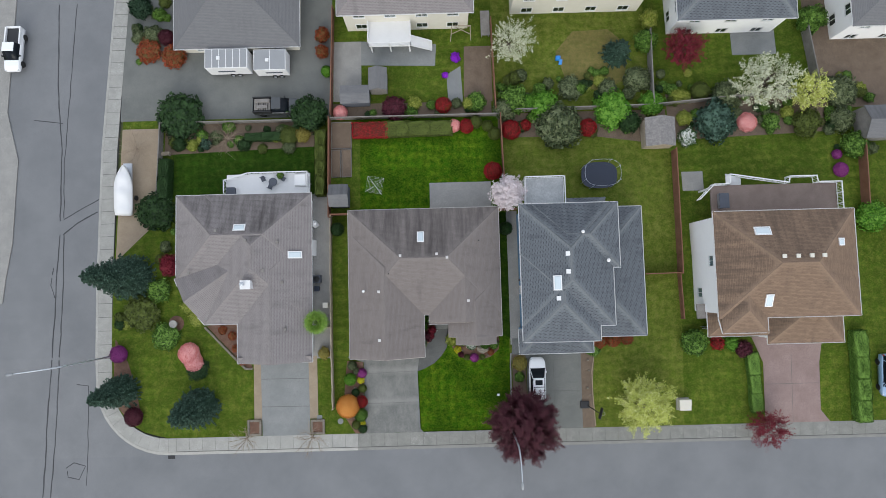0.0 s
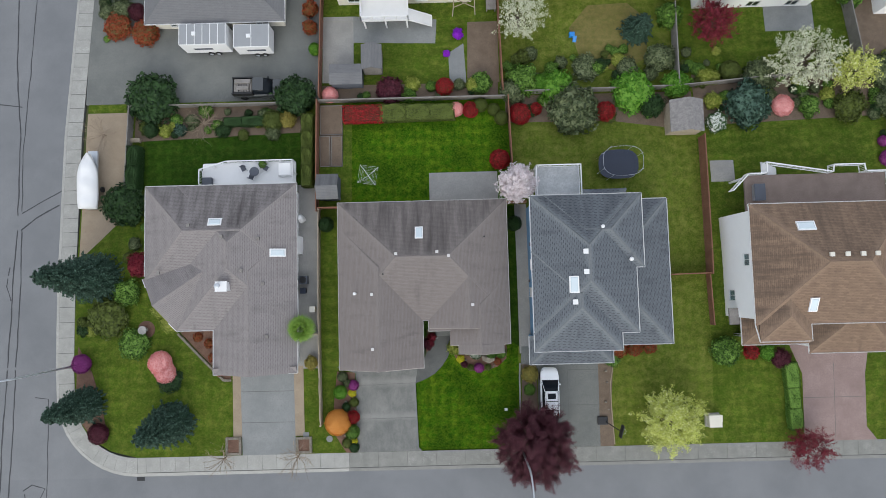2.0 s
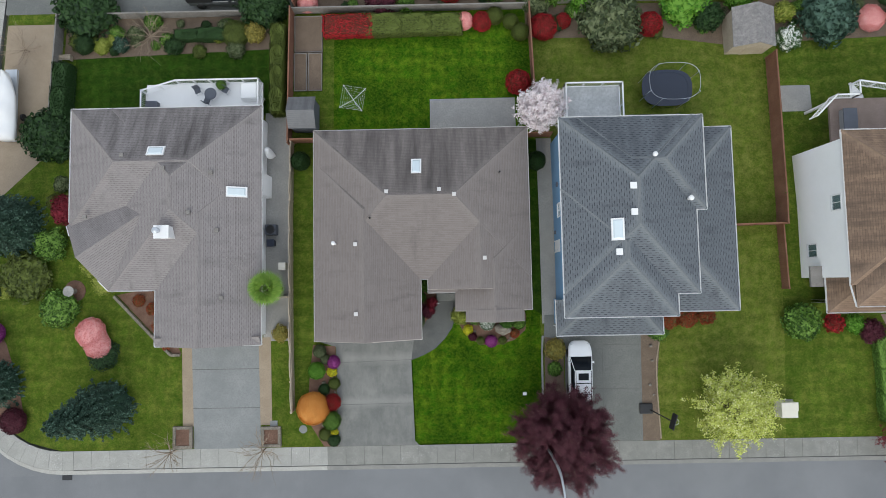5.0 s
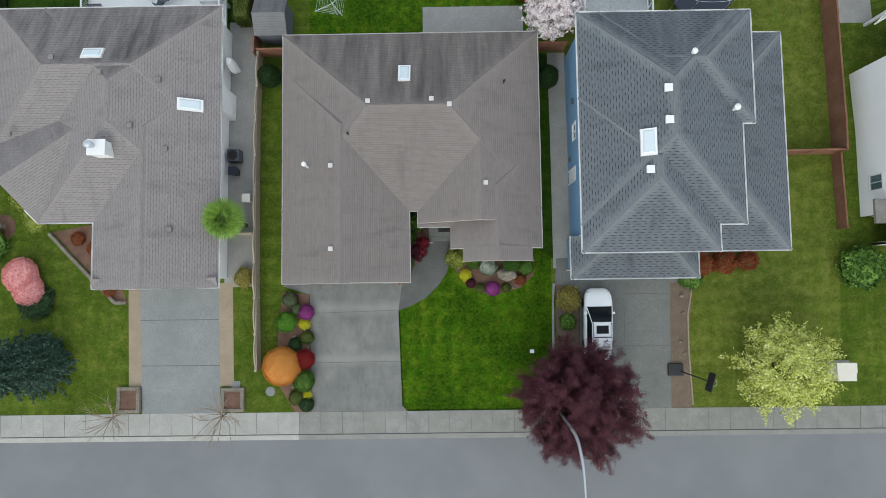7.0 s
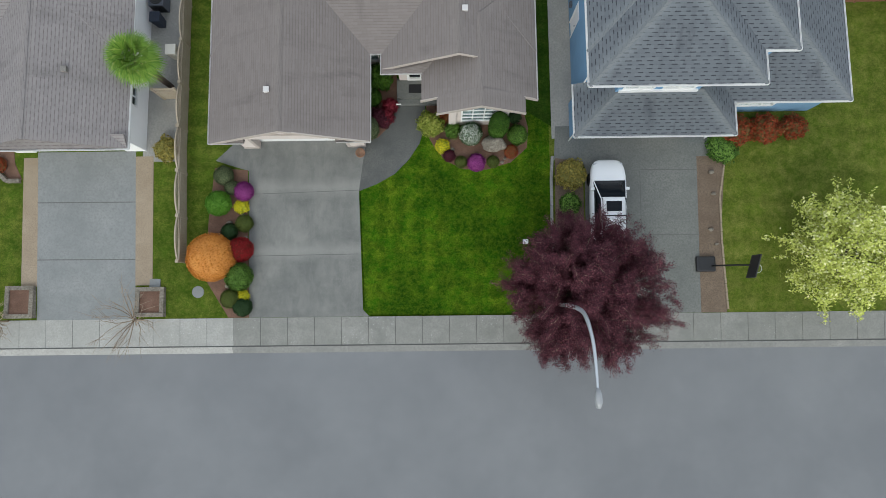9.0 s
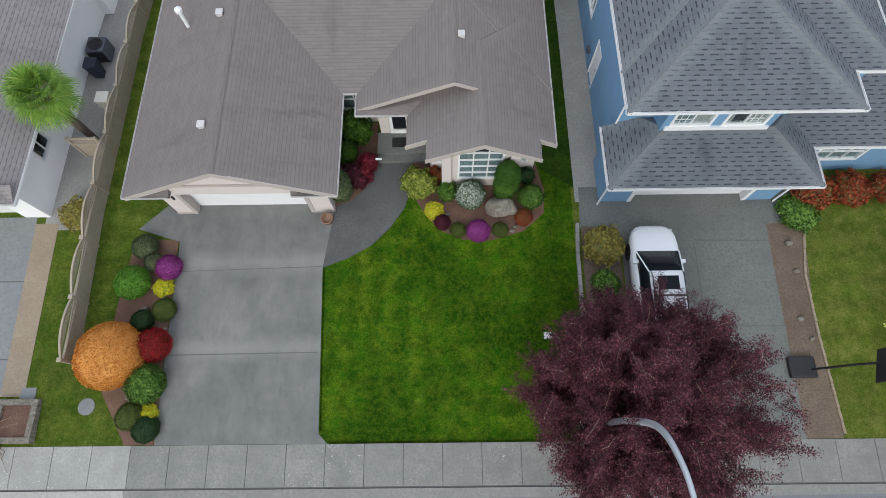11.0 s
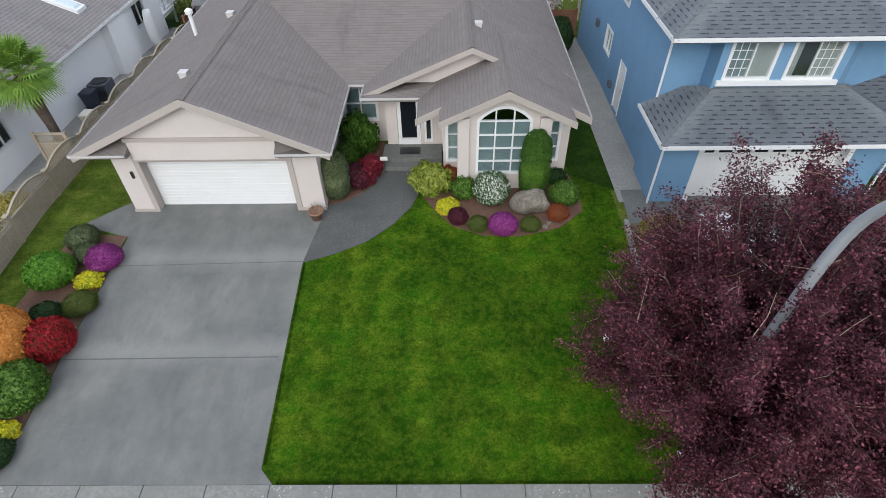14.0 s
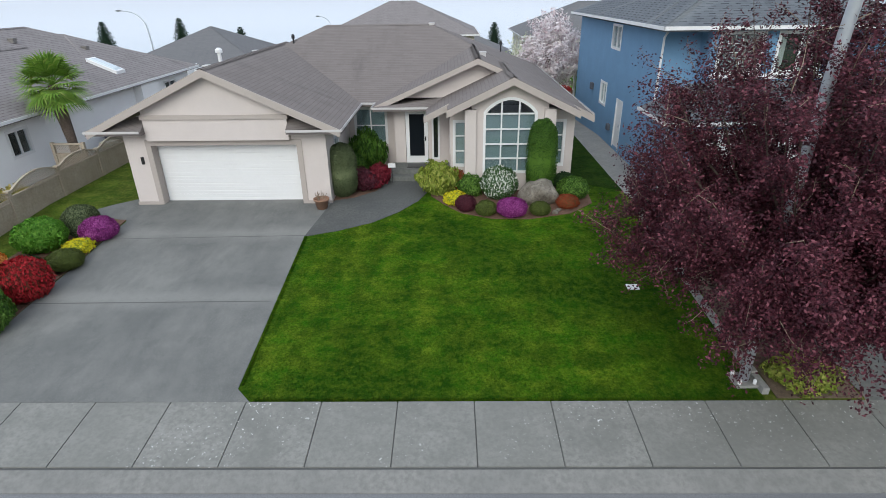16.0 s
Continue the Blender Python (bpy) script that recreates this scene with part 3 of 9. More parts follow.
slab("driveway_3", [(9.3, -16.96), (15.6, -16.96), (15.55, -8.6), (17.4, -8.0), (17.4, -6.5), (7.7, -6.5), (7.6, -8.4), (9.3, -8.8)], "drive_dark", "dark grey concrete driveway of the blue house")
slab("side_path", [(7.5, -7.2), (8.75, -7.2), (8.75, 8.3), (7.5, 8.3)], "concrete", "concrete path beside the blue house", -0.005)
slab("driveway_4", [(36.6, -17.0), (44.1, -17.0), (43.0, -15.6), (42.95, -10.1), (43.4, -7.0), (35.2, -7.0), (36.5, -10)], "drive_red", "reddish exposed-aggregate driveway")
slab("patio", [(-1.4, 8.0), (5.85, 8.0), (5.85, 11.95), (-1.4, 11.95)], "concrete", "concrete patio behind the house", -0.002)
slab("side_yard", [(-15.4, -8.2), (-13.2, -8.2), (-13.2, 11.0), (-15.4, 11.0)], "concrete", "concrete side path beside the fence", -0.003)
slab("boat_pad", [(-38.15, 3.5), (-33.6, 8), (-33.6, 19.5), (-38.2, 19.5)], "sand", "sandy gravel pad under the boat", 0.0)

# joints in the drives
def grooves(name, runs, label, parent=None):
    bm = bmesh.new()
    for x0, y0, x1, y1, w in runs:
        d = Vector((x1 - x0, y1 - y0, 0)).normalized()
        s = Vector((-d.y, d.x, 0)) * w / 2
        n = max(1, int(math.hypot(x1 - x0, y1 - y0) / 2))
        for i in range(n):
            q = []
            for f, sg in ((i / n, 1), (i / n, -1), ((i + 1) / n, -1), ((i + 1) / n, 1)):
                x, y = x0 + (x1 - x0) * f + s.x * sg, y0 + (y1 - y0) * f + s.y * sg
                q.append(bm.verts.new((x, y, gz(y) + 0.0055)))
            bm.faces.new(q)
    bmesh.ops.recalc_face_normals(bm, faces=bm.faces[:])
    ob = link(name, bm, "tar")
    return setting(ob, label, "joint")


M["joint"] = paint("dirty_joint", (0.13, 0.13, 0.125, 1), 0.9)
jo = grooves("driveway_joints", [(-9.4, -13.55, -3.35, -13.5, 0.035), (-9.4, -10.1, -3.3, -9.95, 0.03), (-21.3, -10.43, -15.8, -10.45, 0.05), (-21.3, -13.62, -15.8, -13.65, 0.05),
                               (12.4, -16.9, 12.35, -7.0, 0.04), (9.3, -12.6, 15.6, -12.65, 0.04), (12.4, -9.0, 15.5, -9.05, 0.05), (36.5, -12.5, 42.9, -12.5, 0.04), (39.8, -16.9, 39.7, -7.2, 0.04)], "dark joints between the concrete slabs")
jo.data.materials[0] = M["joint"]


# ---- roofs and walls ----
def roof_uv(me):
    uv = me.uv_layers.new(name="UVMap")
    for p in me.polygons:
        n = p.normal
        u = Vector((0, 0, 1)).cross(n)
        u = u.normalized() if u.length > 0.05 else Vector((1, 0, 0))
        v = n.cross(u)
        for li in p.loop_indices:
            co = me.vertices[me.loops[li].vertex_index].co
            uv.data[li].uv = (co.dot(u), co.dot(v))
    # metres from each face's hips and ridge, for the weathering along them
    for name in ("EdgeA", "EdgeB"):
        me.uv_layers.new(name=name)
    la, lb = me.uv_layers["EdgeA"], me.uv_layers["EdgeB"]
    for p in me.polygons:
        vs = [me.vertices[i].co for i in p.vertices]
        low = min(v.z for v in vs)
        lines = [(a, (b - a).normalized()) for a, b in zip(vs, vs[1:] + vs[:1]) if max(a.z, b.z) > low + 0.05 and (b - a).length > 0.01] if p.normal.z > 0.2 else []
        for li in p.loop_indices:
            co = me.vertices[me.loops[li].vertex_index].co
            d = [((co - a) - u * (co - a).dot(u)).length for a, u in lines[:3]] + [9.0, 9.0, 9.0]
            la.data[li].uv, lb.data[li].uv = (d[0], d[1]), (d[2], 9.0)


def wing(bm, x0, y0, x1, y1, z, pitch=0.5, axis=None, gables="", drop=0.0, thick=0.14, turned=None, shift=0.0):
    """A hip or gable roof over a rectangle of eaves, its ridge moved off the middle by shift; gables names the ends (N, S, E, W) that are gables. Closed below."""
    axis = axis or ("x" if x1 - x0 > y1 - y0 else "y")
    z -= drop
    if axis == "x":
        half, lo, hi, names = (y1 - y0) / 2, x0, x1, "WE"
    else:
        half, lo, hi, names = (x1 - x0) / 2, y0, y1, "SN"
    a = lo + (0 if names[0] in gables else half)
    b = hi - (0 if names[1] in gables else half)
    b = max(b, a + 0.001)
    top = z + half * pitch
    mid = ((y0 + y1) / 2 if axis == "x" else (x0 + x1) / 2) + shift
    P = lambda s, o, h: (s, o, h) if axis == "x" else (o, s, h)
    c = [(x0, y0), (x1, y0), (x1, y1), (x0, y1)]
    T = turned or Matrix()
    e = [bm.verts.new(T @ Vector((x, y, z))) for x, y in c]
    ra, rb = bm.verts.new(T @ Vector(P(a, mid, top))), bm.verts.new(T @ Vector(P(b, mid, top)))
    if axis == "x":
        faces = {"S": (e[0], e[1], rb, ra), "E": (e[1], e[2], rb), "N": (e[2], e[3], ra, rb), "W": (e[3], e[0], ra)}
    else:
        faces = {"S": (e[0], e[1], ra), "E": (e[1], e[2], rb, ra), "N": (e[2], e[3], rb), "W": (e[3], e[0], ra, rb)}
    made = [bm.faces.new(f) for k, f in faces.items() if k not in gables]
    ext = bmesh.ops.extrude_face_region(bm, geom=made, use_keep_orig=True)
    for v in ext["geom"]:
        if isinstance(v, bmesh.types.BMVert):
            v.co.z -= thick
    return top


def caps(bm, pts, w=0.13, h=0.024, step=0.24):
    """Overlapping ridge caps along a line."""
    a, b = Vector(pts[0]), Vector(pts[1])
    d = (b - a)
    n = max(1, int(d.length / step))
    d = d / n
    s = d.cross(Vector((0, 0, 1))).normalized() * w
    up = s.cross(d).normalized()
    for i in range(n):
        p, q = a + d * i, a + d * (i + 1.15)
        vs = [p - s - up * 0.05 + up * h * 0.9, p + up * h, p + s - up * 0.05 + up * h * 0.9, q + s - up * 0.05, q + up * h * 0.35, q - s - up * 0.05]
        v = [bm.verts.new(c) for c in vs]
        bm.faces.new((v[0], v[1], v[4], v[5])), bm.faces.new((v[1], v[2], v[3], v[4])), bm.faces.new((v[0], v[5], v[3], v[2]))


def roof(parent, wings, material, label="", name="roof", **kw):
    """Roof wings as parts, with cap shingles along their ridges and hips."""
    for i, w in enumerate(wings):
        w = dict(w)
        bm = bmesh.new()
        at = w.pop("at")
        bare, clip = w.pop("bare", ""), w.pop("clip", 999.0)
        wing(bm, *at, drop=0.006 * i, **w, **kw)
        if clip < 900:
            bmesh.ops.bisect_plane(bm, geom=bm.verts[:] + bm.edges[:] + bm.faces[:], plane_co=(0, clip, 0), plane_no=(0, 1, 0), clear_outer=True)
        bmesh.ops.recalc_face_normals(bm, faces=bm.faces[:])
        ob = part(name, bm, material, parent, label)
        roof_uv(ob.data)
        x0, y0, x1, y1, z = at
        axis = w.get("axis") or ("x" if x1 - x0 > y1 - y0 else "y")
        half = ((y1 - y0) if axis == "x" else (x1 - x0)) / 2
        top = z + half * w.get("pitch", 0.5)
        g = w.get("gables", "")
        if axis == "x":
            m = (y0 + y1) / 2 + w.get("shift", 0.0)
            a, b = x0 + (0 if "W" in g else half), x1 - (0 if "E" in g else half)
            lines = [((a, m, top), (b, m, top))]
            lines += [((x0, y, z), (a, m, top)) for y in (y0, y1) if "W" not in g + bare] + [((x1, y, z), (b, m, top)) for y in (y0, y1) if "E" not in g + bare]
        else:
            m = (x0 + x1) / 2
            a, b = y0 + (0 if "S" in g else half), y1 - (0 if "N" in g else half)
            lines = [((m, a, top), (m, b, top))]
            lines += [((x, y0, z), (m, a, top)) for x in (x0, x1) if "S" not in g + bare] + [((x, y1, z), (m, b, top)) for x in (x0, x1) if "N" not in g + bare]
        bm = bmesh.new()
        for r in lines:
            if (Vector(r[1]) - Vector(r[0])).length > 0.5 and r[0][1] < clip:
                caps(bm, r)
        cap = part("ridge_cap", bm, material + "_cap" if material + "_cap" in M else material, ob, "overlapping ridge cap shingles")
        cap["kind"] = "stuff"
        roof_uv(cap.data)
    return ob


def gutter(parent, path, z, label="white eave gutter", material="white", w=0.05, h=0.085):
    """Open gutters along the eaves, one length for each side; the outside is on the right of the path."""
    for (ax, ay), (bx, by) in zip(path, path[1:]):
        d = Vector((bx - ax, by - ay, 0))
        m = Matrix.Translation((ax, ay, z)) @ Matrix.Rotation(math.atan2(d.y, d.x), 4, "Z")
        L = d.length
        prof = [(-0.003, 0.01), (-0.003, -h), (-w, -h), (-w, 0.02), (-w - 0.013, 0.02), (-w - 0.013, -h - 0.012), (0.006, -h - 0.012), (0.006, 0.01), (-0.003, 0.01)]
        bm = loft([[m @ Vector((x, p, q)) for p, q in prof] for x in (-0.02, L + 0.02)])
        part("gutter", bm, material, parent, label)


def loft(sections, bm=None, cap=True):
    """Skins a row of cross-sections with equal point counts."""
    bm = bm or bmesh.new()
    rows = [[bm.verts.new(p) for p in s] for s in sections]
    for a, b in zip(rows, rows[1:]):
        for i in range(len(a) - 1):
            bm.faces.new((a[i], a[i + 1], b[i + 1], b[i]))
    if cap:
        bm.faces.new(rows[0][::-1]), bm.faces.new(rows[-1])
    bmesh.ops.recalc_face_normals(bm, faces=bm.faces[:])
    return bm


class Face:
    """A wall's plane: u along it, v up, n outward; from p0 to p1 with the outside on the right hand."""
    def __init__(self, p0, p1, z0):
        self.p0, self.z0 = Vector((*p0, 0)), z0
        d = Vector((p1[0] - p0[0], p1[1] - p0[1], 0))
        self.length = d.length
        self.u = d.normalized()
        self.n = Vector((self.u.y, -self.u.x, 0))
        self.m = Matrix(((self.u.x, -self.n.x, 0, p0[0]), (self.u.y, -self.n.y, 0, p0[1]), (0, 0, 1, z0), (0, 0, 0, 1)))

    def box(self, bm, u0, u1, v0, v1, n0, n1, bevel=0.0):
        """n counts outward."""
        return box(bm, u0, -n1, v0, u1, -n0, v1, self.m, bevel)


def wall(parent, p0, p1, z0, z1, material, holes=(), thick=0.2, name="wall", label=""):
    """A wall with its outer face from p0 to p1 and rectangular holes (u0, u1, v0, v1) cut through."""
    f = Face(p0, p1, 0)
    us = sorted({0, f.length, *[h[0] for h in holes], *[h[1] for h in holes]})
    vs = sorted({z0, z1, *[h[2] for h in holes], *[h[3] for h in holes]})
    solid = lambda u, v: z0 < v < z1 and 0 < u < f.length and not any(h[0] < u < h[1] and h[2] < v < h[3] for h in holes)
    bm = bmesh.new()
    V = lambda u, v, n: bm.verts.new(f.m @ Vector((u, n, v)))
    for a, b in zip(us, us[1:]):
        for c, d in zip(vs, vs[1:]):
            mu, mv = (a + b) / 2, (c + d) / 2
            if not solid(mu, mv):
                continue
            bm.faces.new((V(a, c, 0), V(b, c, 0), V(b, d, 0), V(a, d, 0)))
            bm.faces.new((V(a, d, thick), V(b, d, thick), V(b, c, thick), V(a, c, thick)))
            if a > 0 and not solid(a - 0.005, mv):
                bm.faces.new((V(a, c, thick), V(a, c, 0), V(a, d, 0), V(a, d, thick)))
            if b < f.length and not solid(b + 0.005, mv):
                bm.faces.new((V(b, c, 0), V(b, c, thick), V(b, d, thick), V(b, d, 0)))
            if not solid(mu, c - 0.005):
                bm.faces.new((V(a, c, thick), V(b, c, thick), V(b, c, 0), V(a, c, 0)))
            if not solid(mu, d + 0.005):
                bm.faces.new((V(a, d, 0), V(b, d, 0), V(b, d, thick), V(a, d, thick)))
    bmesh.ops.remove_doubles(bm, verts=bm.verts[:], dist=0.0005)
    return part(name, bm, material, parent, label)


def prism(parent, name, pts, n_from, n_to, material, label=""):
    """A solid between two copies of an outline."""
    bm = bmesh.new()
    a = [bm.verts.new(Vector(p) + Vector(n_from)) for p in pts]
    b = [bm.verts.new(Vector(p) + Vector(n_to)) for p in pts]
    bm.faces.new(a), bm.faces.new(b[::-1])
    for i in range(len(pts)):
        j = (i + 1) % len(pts)
        bm.faces.new((a[j], a[i], b[i], b[j]))
    bmesh.ops.recalc_face_normals(bm, faces=bm.faces[:])
    return part(name, bm, material, parent, label)


def window(parent, f, u0, u1, v0, v1, cols=1, rows=1, trim=0.07, inside="curtain", depth=0.1, name="window", frame_material="white"):
    """Frame, bars, glass and a backing with blinds or near-black paint for an unlit room, set into a hole of a wall
    with face f.
    """
    bm = bmesh.new()
    w = trim
    o, i = [(u0 - 0.03, v0 - 0.03), (u1 + 0.03, v0 - 0.03), (u1 + 0.03, v1 + 0.03), (u0 - 0.03, v1 + 0.03)], [(u0 + w, v0 + w), (u1 - w, v0 + w), (u1 - w, v1 - w), (u0 + w, v1 - w)]
    ring = [[bm.verts.new(f.m @ Vector((p[0], -n, p[1]))) for p in q] for q, n in ((o, -depth), (o, 0.025), (i, 0.025), (i, -depth))]
    for k in range(4):
        for c in range(4):
            bm.faces.new((ring[k][c], ring[k][(c + 1) % 4], ring[(k + 1) % 4][(c + 1) % 4], ring[(k + 1) % 4][c]))
    bmesh.ops.recalc_face_normals(bm, faces=bm.faces[:])
    win = part(name, bm, frame_material, parent, "white framed window")
    for k in range(1, cols):
        c = u0 + (u1 - u0) * k / cols
        bm = bmesh.new()
        f.box(bm, c - 0.022, c + 0.022, v0 + w, v1 - w, -depth * 0.8, 0.0)
        part("mullion", bm, frame_material, win)
    for k in range(1, rows):
        c = v0 + (v1 - v0) * k / rows
        bm = bmesh.new()
        f.box(bm, u0 + w, u1 - w, c - 0.02, c + 0.02, -depth * 0.8, -0.004)
        part("glazing_bar", bm, frame_material, win)
    bm = bmesh.new()
    f.box(bm, u0 + w, u1 - w, v0 + w, v1 - w, -0.06, -0.052)
    g = part("pane", bm, "glass", win)
    g.visible_shadow = False
    if inside:
        bm = bmesh.new()
        f.box(bm, u0 + 0.02, u1 - 0.02, v0 + 0.02, v1 - 0.02, -0.115, -0.102)
        part("window_backing", bm, inside, win)
    return win


# ---- house with taupe roof ----
def vent(parent, x, y, z, material="white", s=0.16, pitch=(0, 0)):
    """A low square roof vent with a sloping hood."""
    bm = boxed(x - s, y - s, z - 0.12, x + s, y + s, z + 0.03)
    box(bm, x - s * 1.15, y - s * 1.15, z + 0.03, x + s * 1.15, y + s * 1.15, z + 0.08, None, 0.02)
    return part("roof_vent", bm, material, parent)


def flue(parent, x, y, z, h=0.6, r=0.07, material="steel"):
    bm = lathe([(r, z - 0.2), (r, z + h), (r * 1.9, z + h), (r * 1.9, z + h + 0.13), (r * 0.8, z + h + 0.2)], 12, Matrix.Translation((x, y, 0)))
    return part("flue", bm, material, parent, "metal flue pipe with a cap")


def skylight(parent, x0, y0, x1, y1, plane):
    """A framed skylight lying on a slope; plane gives the roof's height at (x, y)."""
    def ring(x0, y0, x1, y1, dz):
        return [Vector((x, y, plane(x, y) + dz)) for x, y in ((x0, y0), (x1, y0), (x1, y1), (x0, y1))]
    bm = bmesh.new()
    lo, hi = ring(x0, y0, x1, y1, -0.05), ring(x0, y0, x1, y1, 0.14)
    a, b = [bm.verts.new(v) for v in lo], [bm.verts.new(v) for v in hi]
    bm.faces.new(b)
    for i in range(4):
        bm.faces.new((a[i], a[(i + 1) % 4], b[(i + 1) % 4], b[i]))
    bmesh.ops.recalc_face_normals(bm, faces=bm.faces[:])
    fr = part("skylight", bm, "white", parent, "white framed skylight")
    bm = bmesh.new()
    k = 0.09
    lo, hi = ring(x0 + k, y0 + k, x1 - k, y1 - k, 0.13), ring(x0 + 2 * k, y0 + 2 * k, x1 - 2 * k, y1 - 2 * k, 0.2)
    a, b = [bm.verts.new(v) for v in lo], [bm.verts.new(v) for v in hi]
    bm.faces.new(b)
    for i in range(4):
        bm.faces.new((a[i], a[(i + 1) % 4], b[(i + 1) % 4], b[i]))
    bmesh.ops.recalc_face_normals(bm, faces=bm.faces[:])
    part("dome", bm, "skylight", fr)


def garage_door(parent, f, u0, u1, v0, v1, n, rows=8, name="garage_door", lights=False):
    """A sectional door of ribbed panels set back by n behind the face."""
    bm = bmesh.new()
    step = (v1 - v0) / rows
    f.box(bm, u0, u1, v0, v1, -n - 0.06, -n - 0.03)
    d = part(name, bm, "white", parent, "white ribbed sectional garage door")
    for i in range(rows):
        a, b, c = v0 + i * step + 0.0015, v0 + (i + 1) * step - 0.0015, v0 + (i + 0.5) * step
        prof = [(-n - 0.03, a), (-n, a), (-n, c - 0.02), (-n - 0.005, c - 0.012), (-n - 0.005, c + 0.012), (-n, c + 0.02), (-n, b), (-n - 0.03, b), (-n - 0.03, a)]
        part("door_panel", loft([[f.m @ Vector((u, -p, q)) for p, q in prof] for u in (u0, u1)]), "white", d)
    if lights:
        k = 8
        for i in range(k):
            a = u0 + (u1 - u0) * (i + 0.14) / k
            b = u0 + (u1 - u0) * (i + 0.86) / k
            bm = bmesh.new()
            f.box(bm, a, b, v1 - 0.36, v1 - 0.1, -n, -n + 0.012)
            part("pane", bm, "car_glass", d)
    return d


def bargeboard(parent, a, apex, b, y, d=0.22, t=0.05, material="stucco_trim"):
    """Two rake boards under a gable's edge at the plane y."""
    for p, q in ((a, apex), (apex, b)):
        pts = [(p[0], y, p[1]), (q[0], y, q[1]), (q[0], y, q[1] - d), (p[0], y, p[1] - d)]
        prism(parent, "bargeboard", pts, (0, 0, 0), (0, -t, 0), material, "taupe rake board")


def subject_house():
    h = thing("house", -2, 0, 0, "single-storey beige stucco house with a taupe shingle roof", "house")
    E = 2.66
    ws = [dict(at=(-10.55, -3.4, 6.3, 8.45, E), pitch=0.432, shift=0.28),
          dict(at=(-10.55, -8.03, -2.27, 6.0, E - 0.004), axis="y", gables="S", pitch=0.464, bare="N"),
          dict(at=(-1.72, -4.2, 6.3, 6.0, E - 0.004), axis="y", gables="S", pitch=0.435, bare="N"),
          dict(at=(0.36, -5.9, 6.3, 1.0, E - 0.008), axis="y", gables="S", pitch=0.46, bare="N")]
    roof(h, ws, "roof_brown", "taupe shingle roof with stains")
    # forward tip of the front gable, narrower than the rest
    bm = bmesh.new()
    pr = [(1.15, 3.0), (3.36, 4.05), (5.65, 2.94)]
    for (xa, za), (xb, zb) in zip(pr, pr[1:]):
        q = [(xa, -6.72, za), (xb, -6.72, zb), (xb, -5.8, zb), (xa, -5.8, za)]
        top = [bm.verts.new(p) for p in q]
        bot = [bm.verts.new((p[0], p[1], p[2] - 0.13)) for p in q]
        bm.faces.new(top), bm.faces.new(bot[::-1])
        for i in range(4):
            bm.faces.new((top[i], bot[i], bot[(i + 1) % 4], top[(i + 1) % 4]))
    bmesh.ops.recalc_face_normals(bm, faces=bm.faces[:])
    roof_uv(part("gable_roof", bm, "roof_brown", h, "taupe shingle gable roof over the bay").data)
    bm = bmesh.new()
    caps(bm, [(3.36, -6.72, 4.06), (3.34, -5.6, 4.06)])
    cap = part("ridge_cap", bm, "roof_brown", h, "overlapping ridge cap shingles")
    cap["kind"] = "stuff"
    roof_uv(cap.data)
    # skirt roofs beside the garage gable and over the entry
    for x0, x1, y0, y1, z1 in ((-10.5, -8.75, -8.0, -7.2, 3.1), (-4.05, -2.3, -8.0, -7.2, 3.1), (-1.7, 2.3, -4.47, -3.7, 3.05)):
        bm = bmesh.new()
        west = x0 < -9 or x1 > 0
        t = [bm.verts.new(p) for p in ((x0, y0, E), (x1, y0, E), (x1, y1, z1 if west else E - 0.03), (x0, y1, E - 0.03 if west else z1))]
        u = [bm.verts.new(p) for p in ((x0, y0, E - 0.14), (x1, y0, E - 0.14), (x1, y1, E - 0.14), (x0, y1, E - 0.14))]
        bm.faces.new(t), bm.faces.new(u[::-1])
        for i in range(4):
            bm.faces.new((t[i], u[i], u[(i + 1) % 4], t[(i + 1) % 4]))
        bmesh.ops.recalc_face_normals(bm, faces=bm.faces[:])
        roof_uv(part("skirt_roof", bm, "roof_brown", h, "narrow taupe shingle skirt roof").data)
    for path in ([(6.3, 8.45), (-10.55, 8.45), (-10.55, -8.03), (-8.8, -8.03)], [(-4.0, -8.03), (-2.27, -8.03), (-2.27, -3.4), (-1.72, -3.4), (-1.72, -4.47), (0.4, -4.47)], [(6.3, -5.9), (6.3, 8.45)]):
        gutter(h, path, E, "off-white eave gutter", "gutter", w=0.03, h=0.045)
    # gables
    bargeboard(h, (-10.5, 2.67), (-6.41, 4.57), (-2.3, 2.67), -8.0, 0.24)
    bargeboard(h, (-1.7, 2.65), (2.29, 4.37), (5.0, 3.2), -4.17, 0.2)
    bargeboard(h, (1.12, 2.97), (3.36, 4.03), (5.68, 2.91), -6.7, 0.24)
    bargeboard(h, (0.3, 2.62), (0.8, 2.86), (1.2, 3.06), -5.88, 0.24)
    bargeboard(h, (5.6, 2.98), (5.9, 2.83), (6.36, 2.6), -5.88, 0.24)
    prism(h, "gable_wall", [(-8.75, 0, 2.28), (-4.05, 0, 2.28), (-4.05, 0, 3.32), (-6.41, 0, 4.41), (-8.75, 0, 3.32)], (0, -7.72, 0), (0, -7.3, 0), "stucco", "beige stucco gable wall")
    prism(h, "trim_band", [(-8.8, 0, 2.98), (-4.0, 0, 2.98), (-4.0, 0, 3.12), (-8.8, 0, 3.12)], (0, -7.77, 0), (0, -7.5, 0), "stucco_trim", "taupe band across the gable")
    prism(h, "gable_wall", [(-0.9, 0, 2.9), (5.2, 0, 2.9), (5.2, 0, 2.98), (2.29, 0, 4.26), (-0.9, 0, 2.92)], (0, -3.72, 0), (0, -3.5, 0), "stucco", "beige stucco gable wall")
    # garage front
    f = Face((-9.65, -7.5), (-2.9, -7.5), 0)
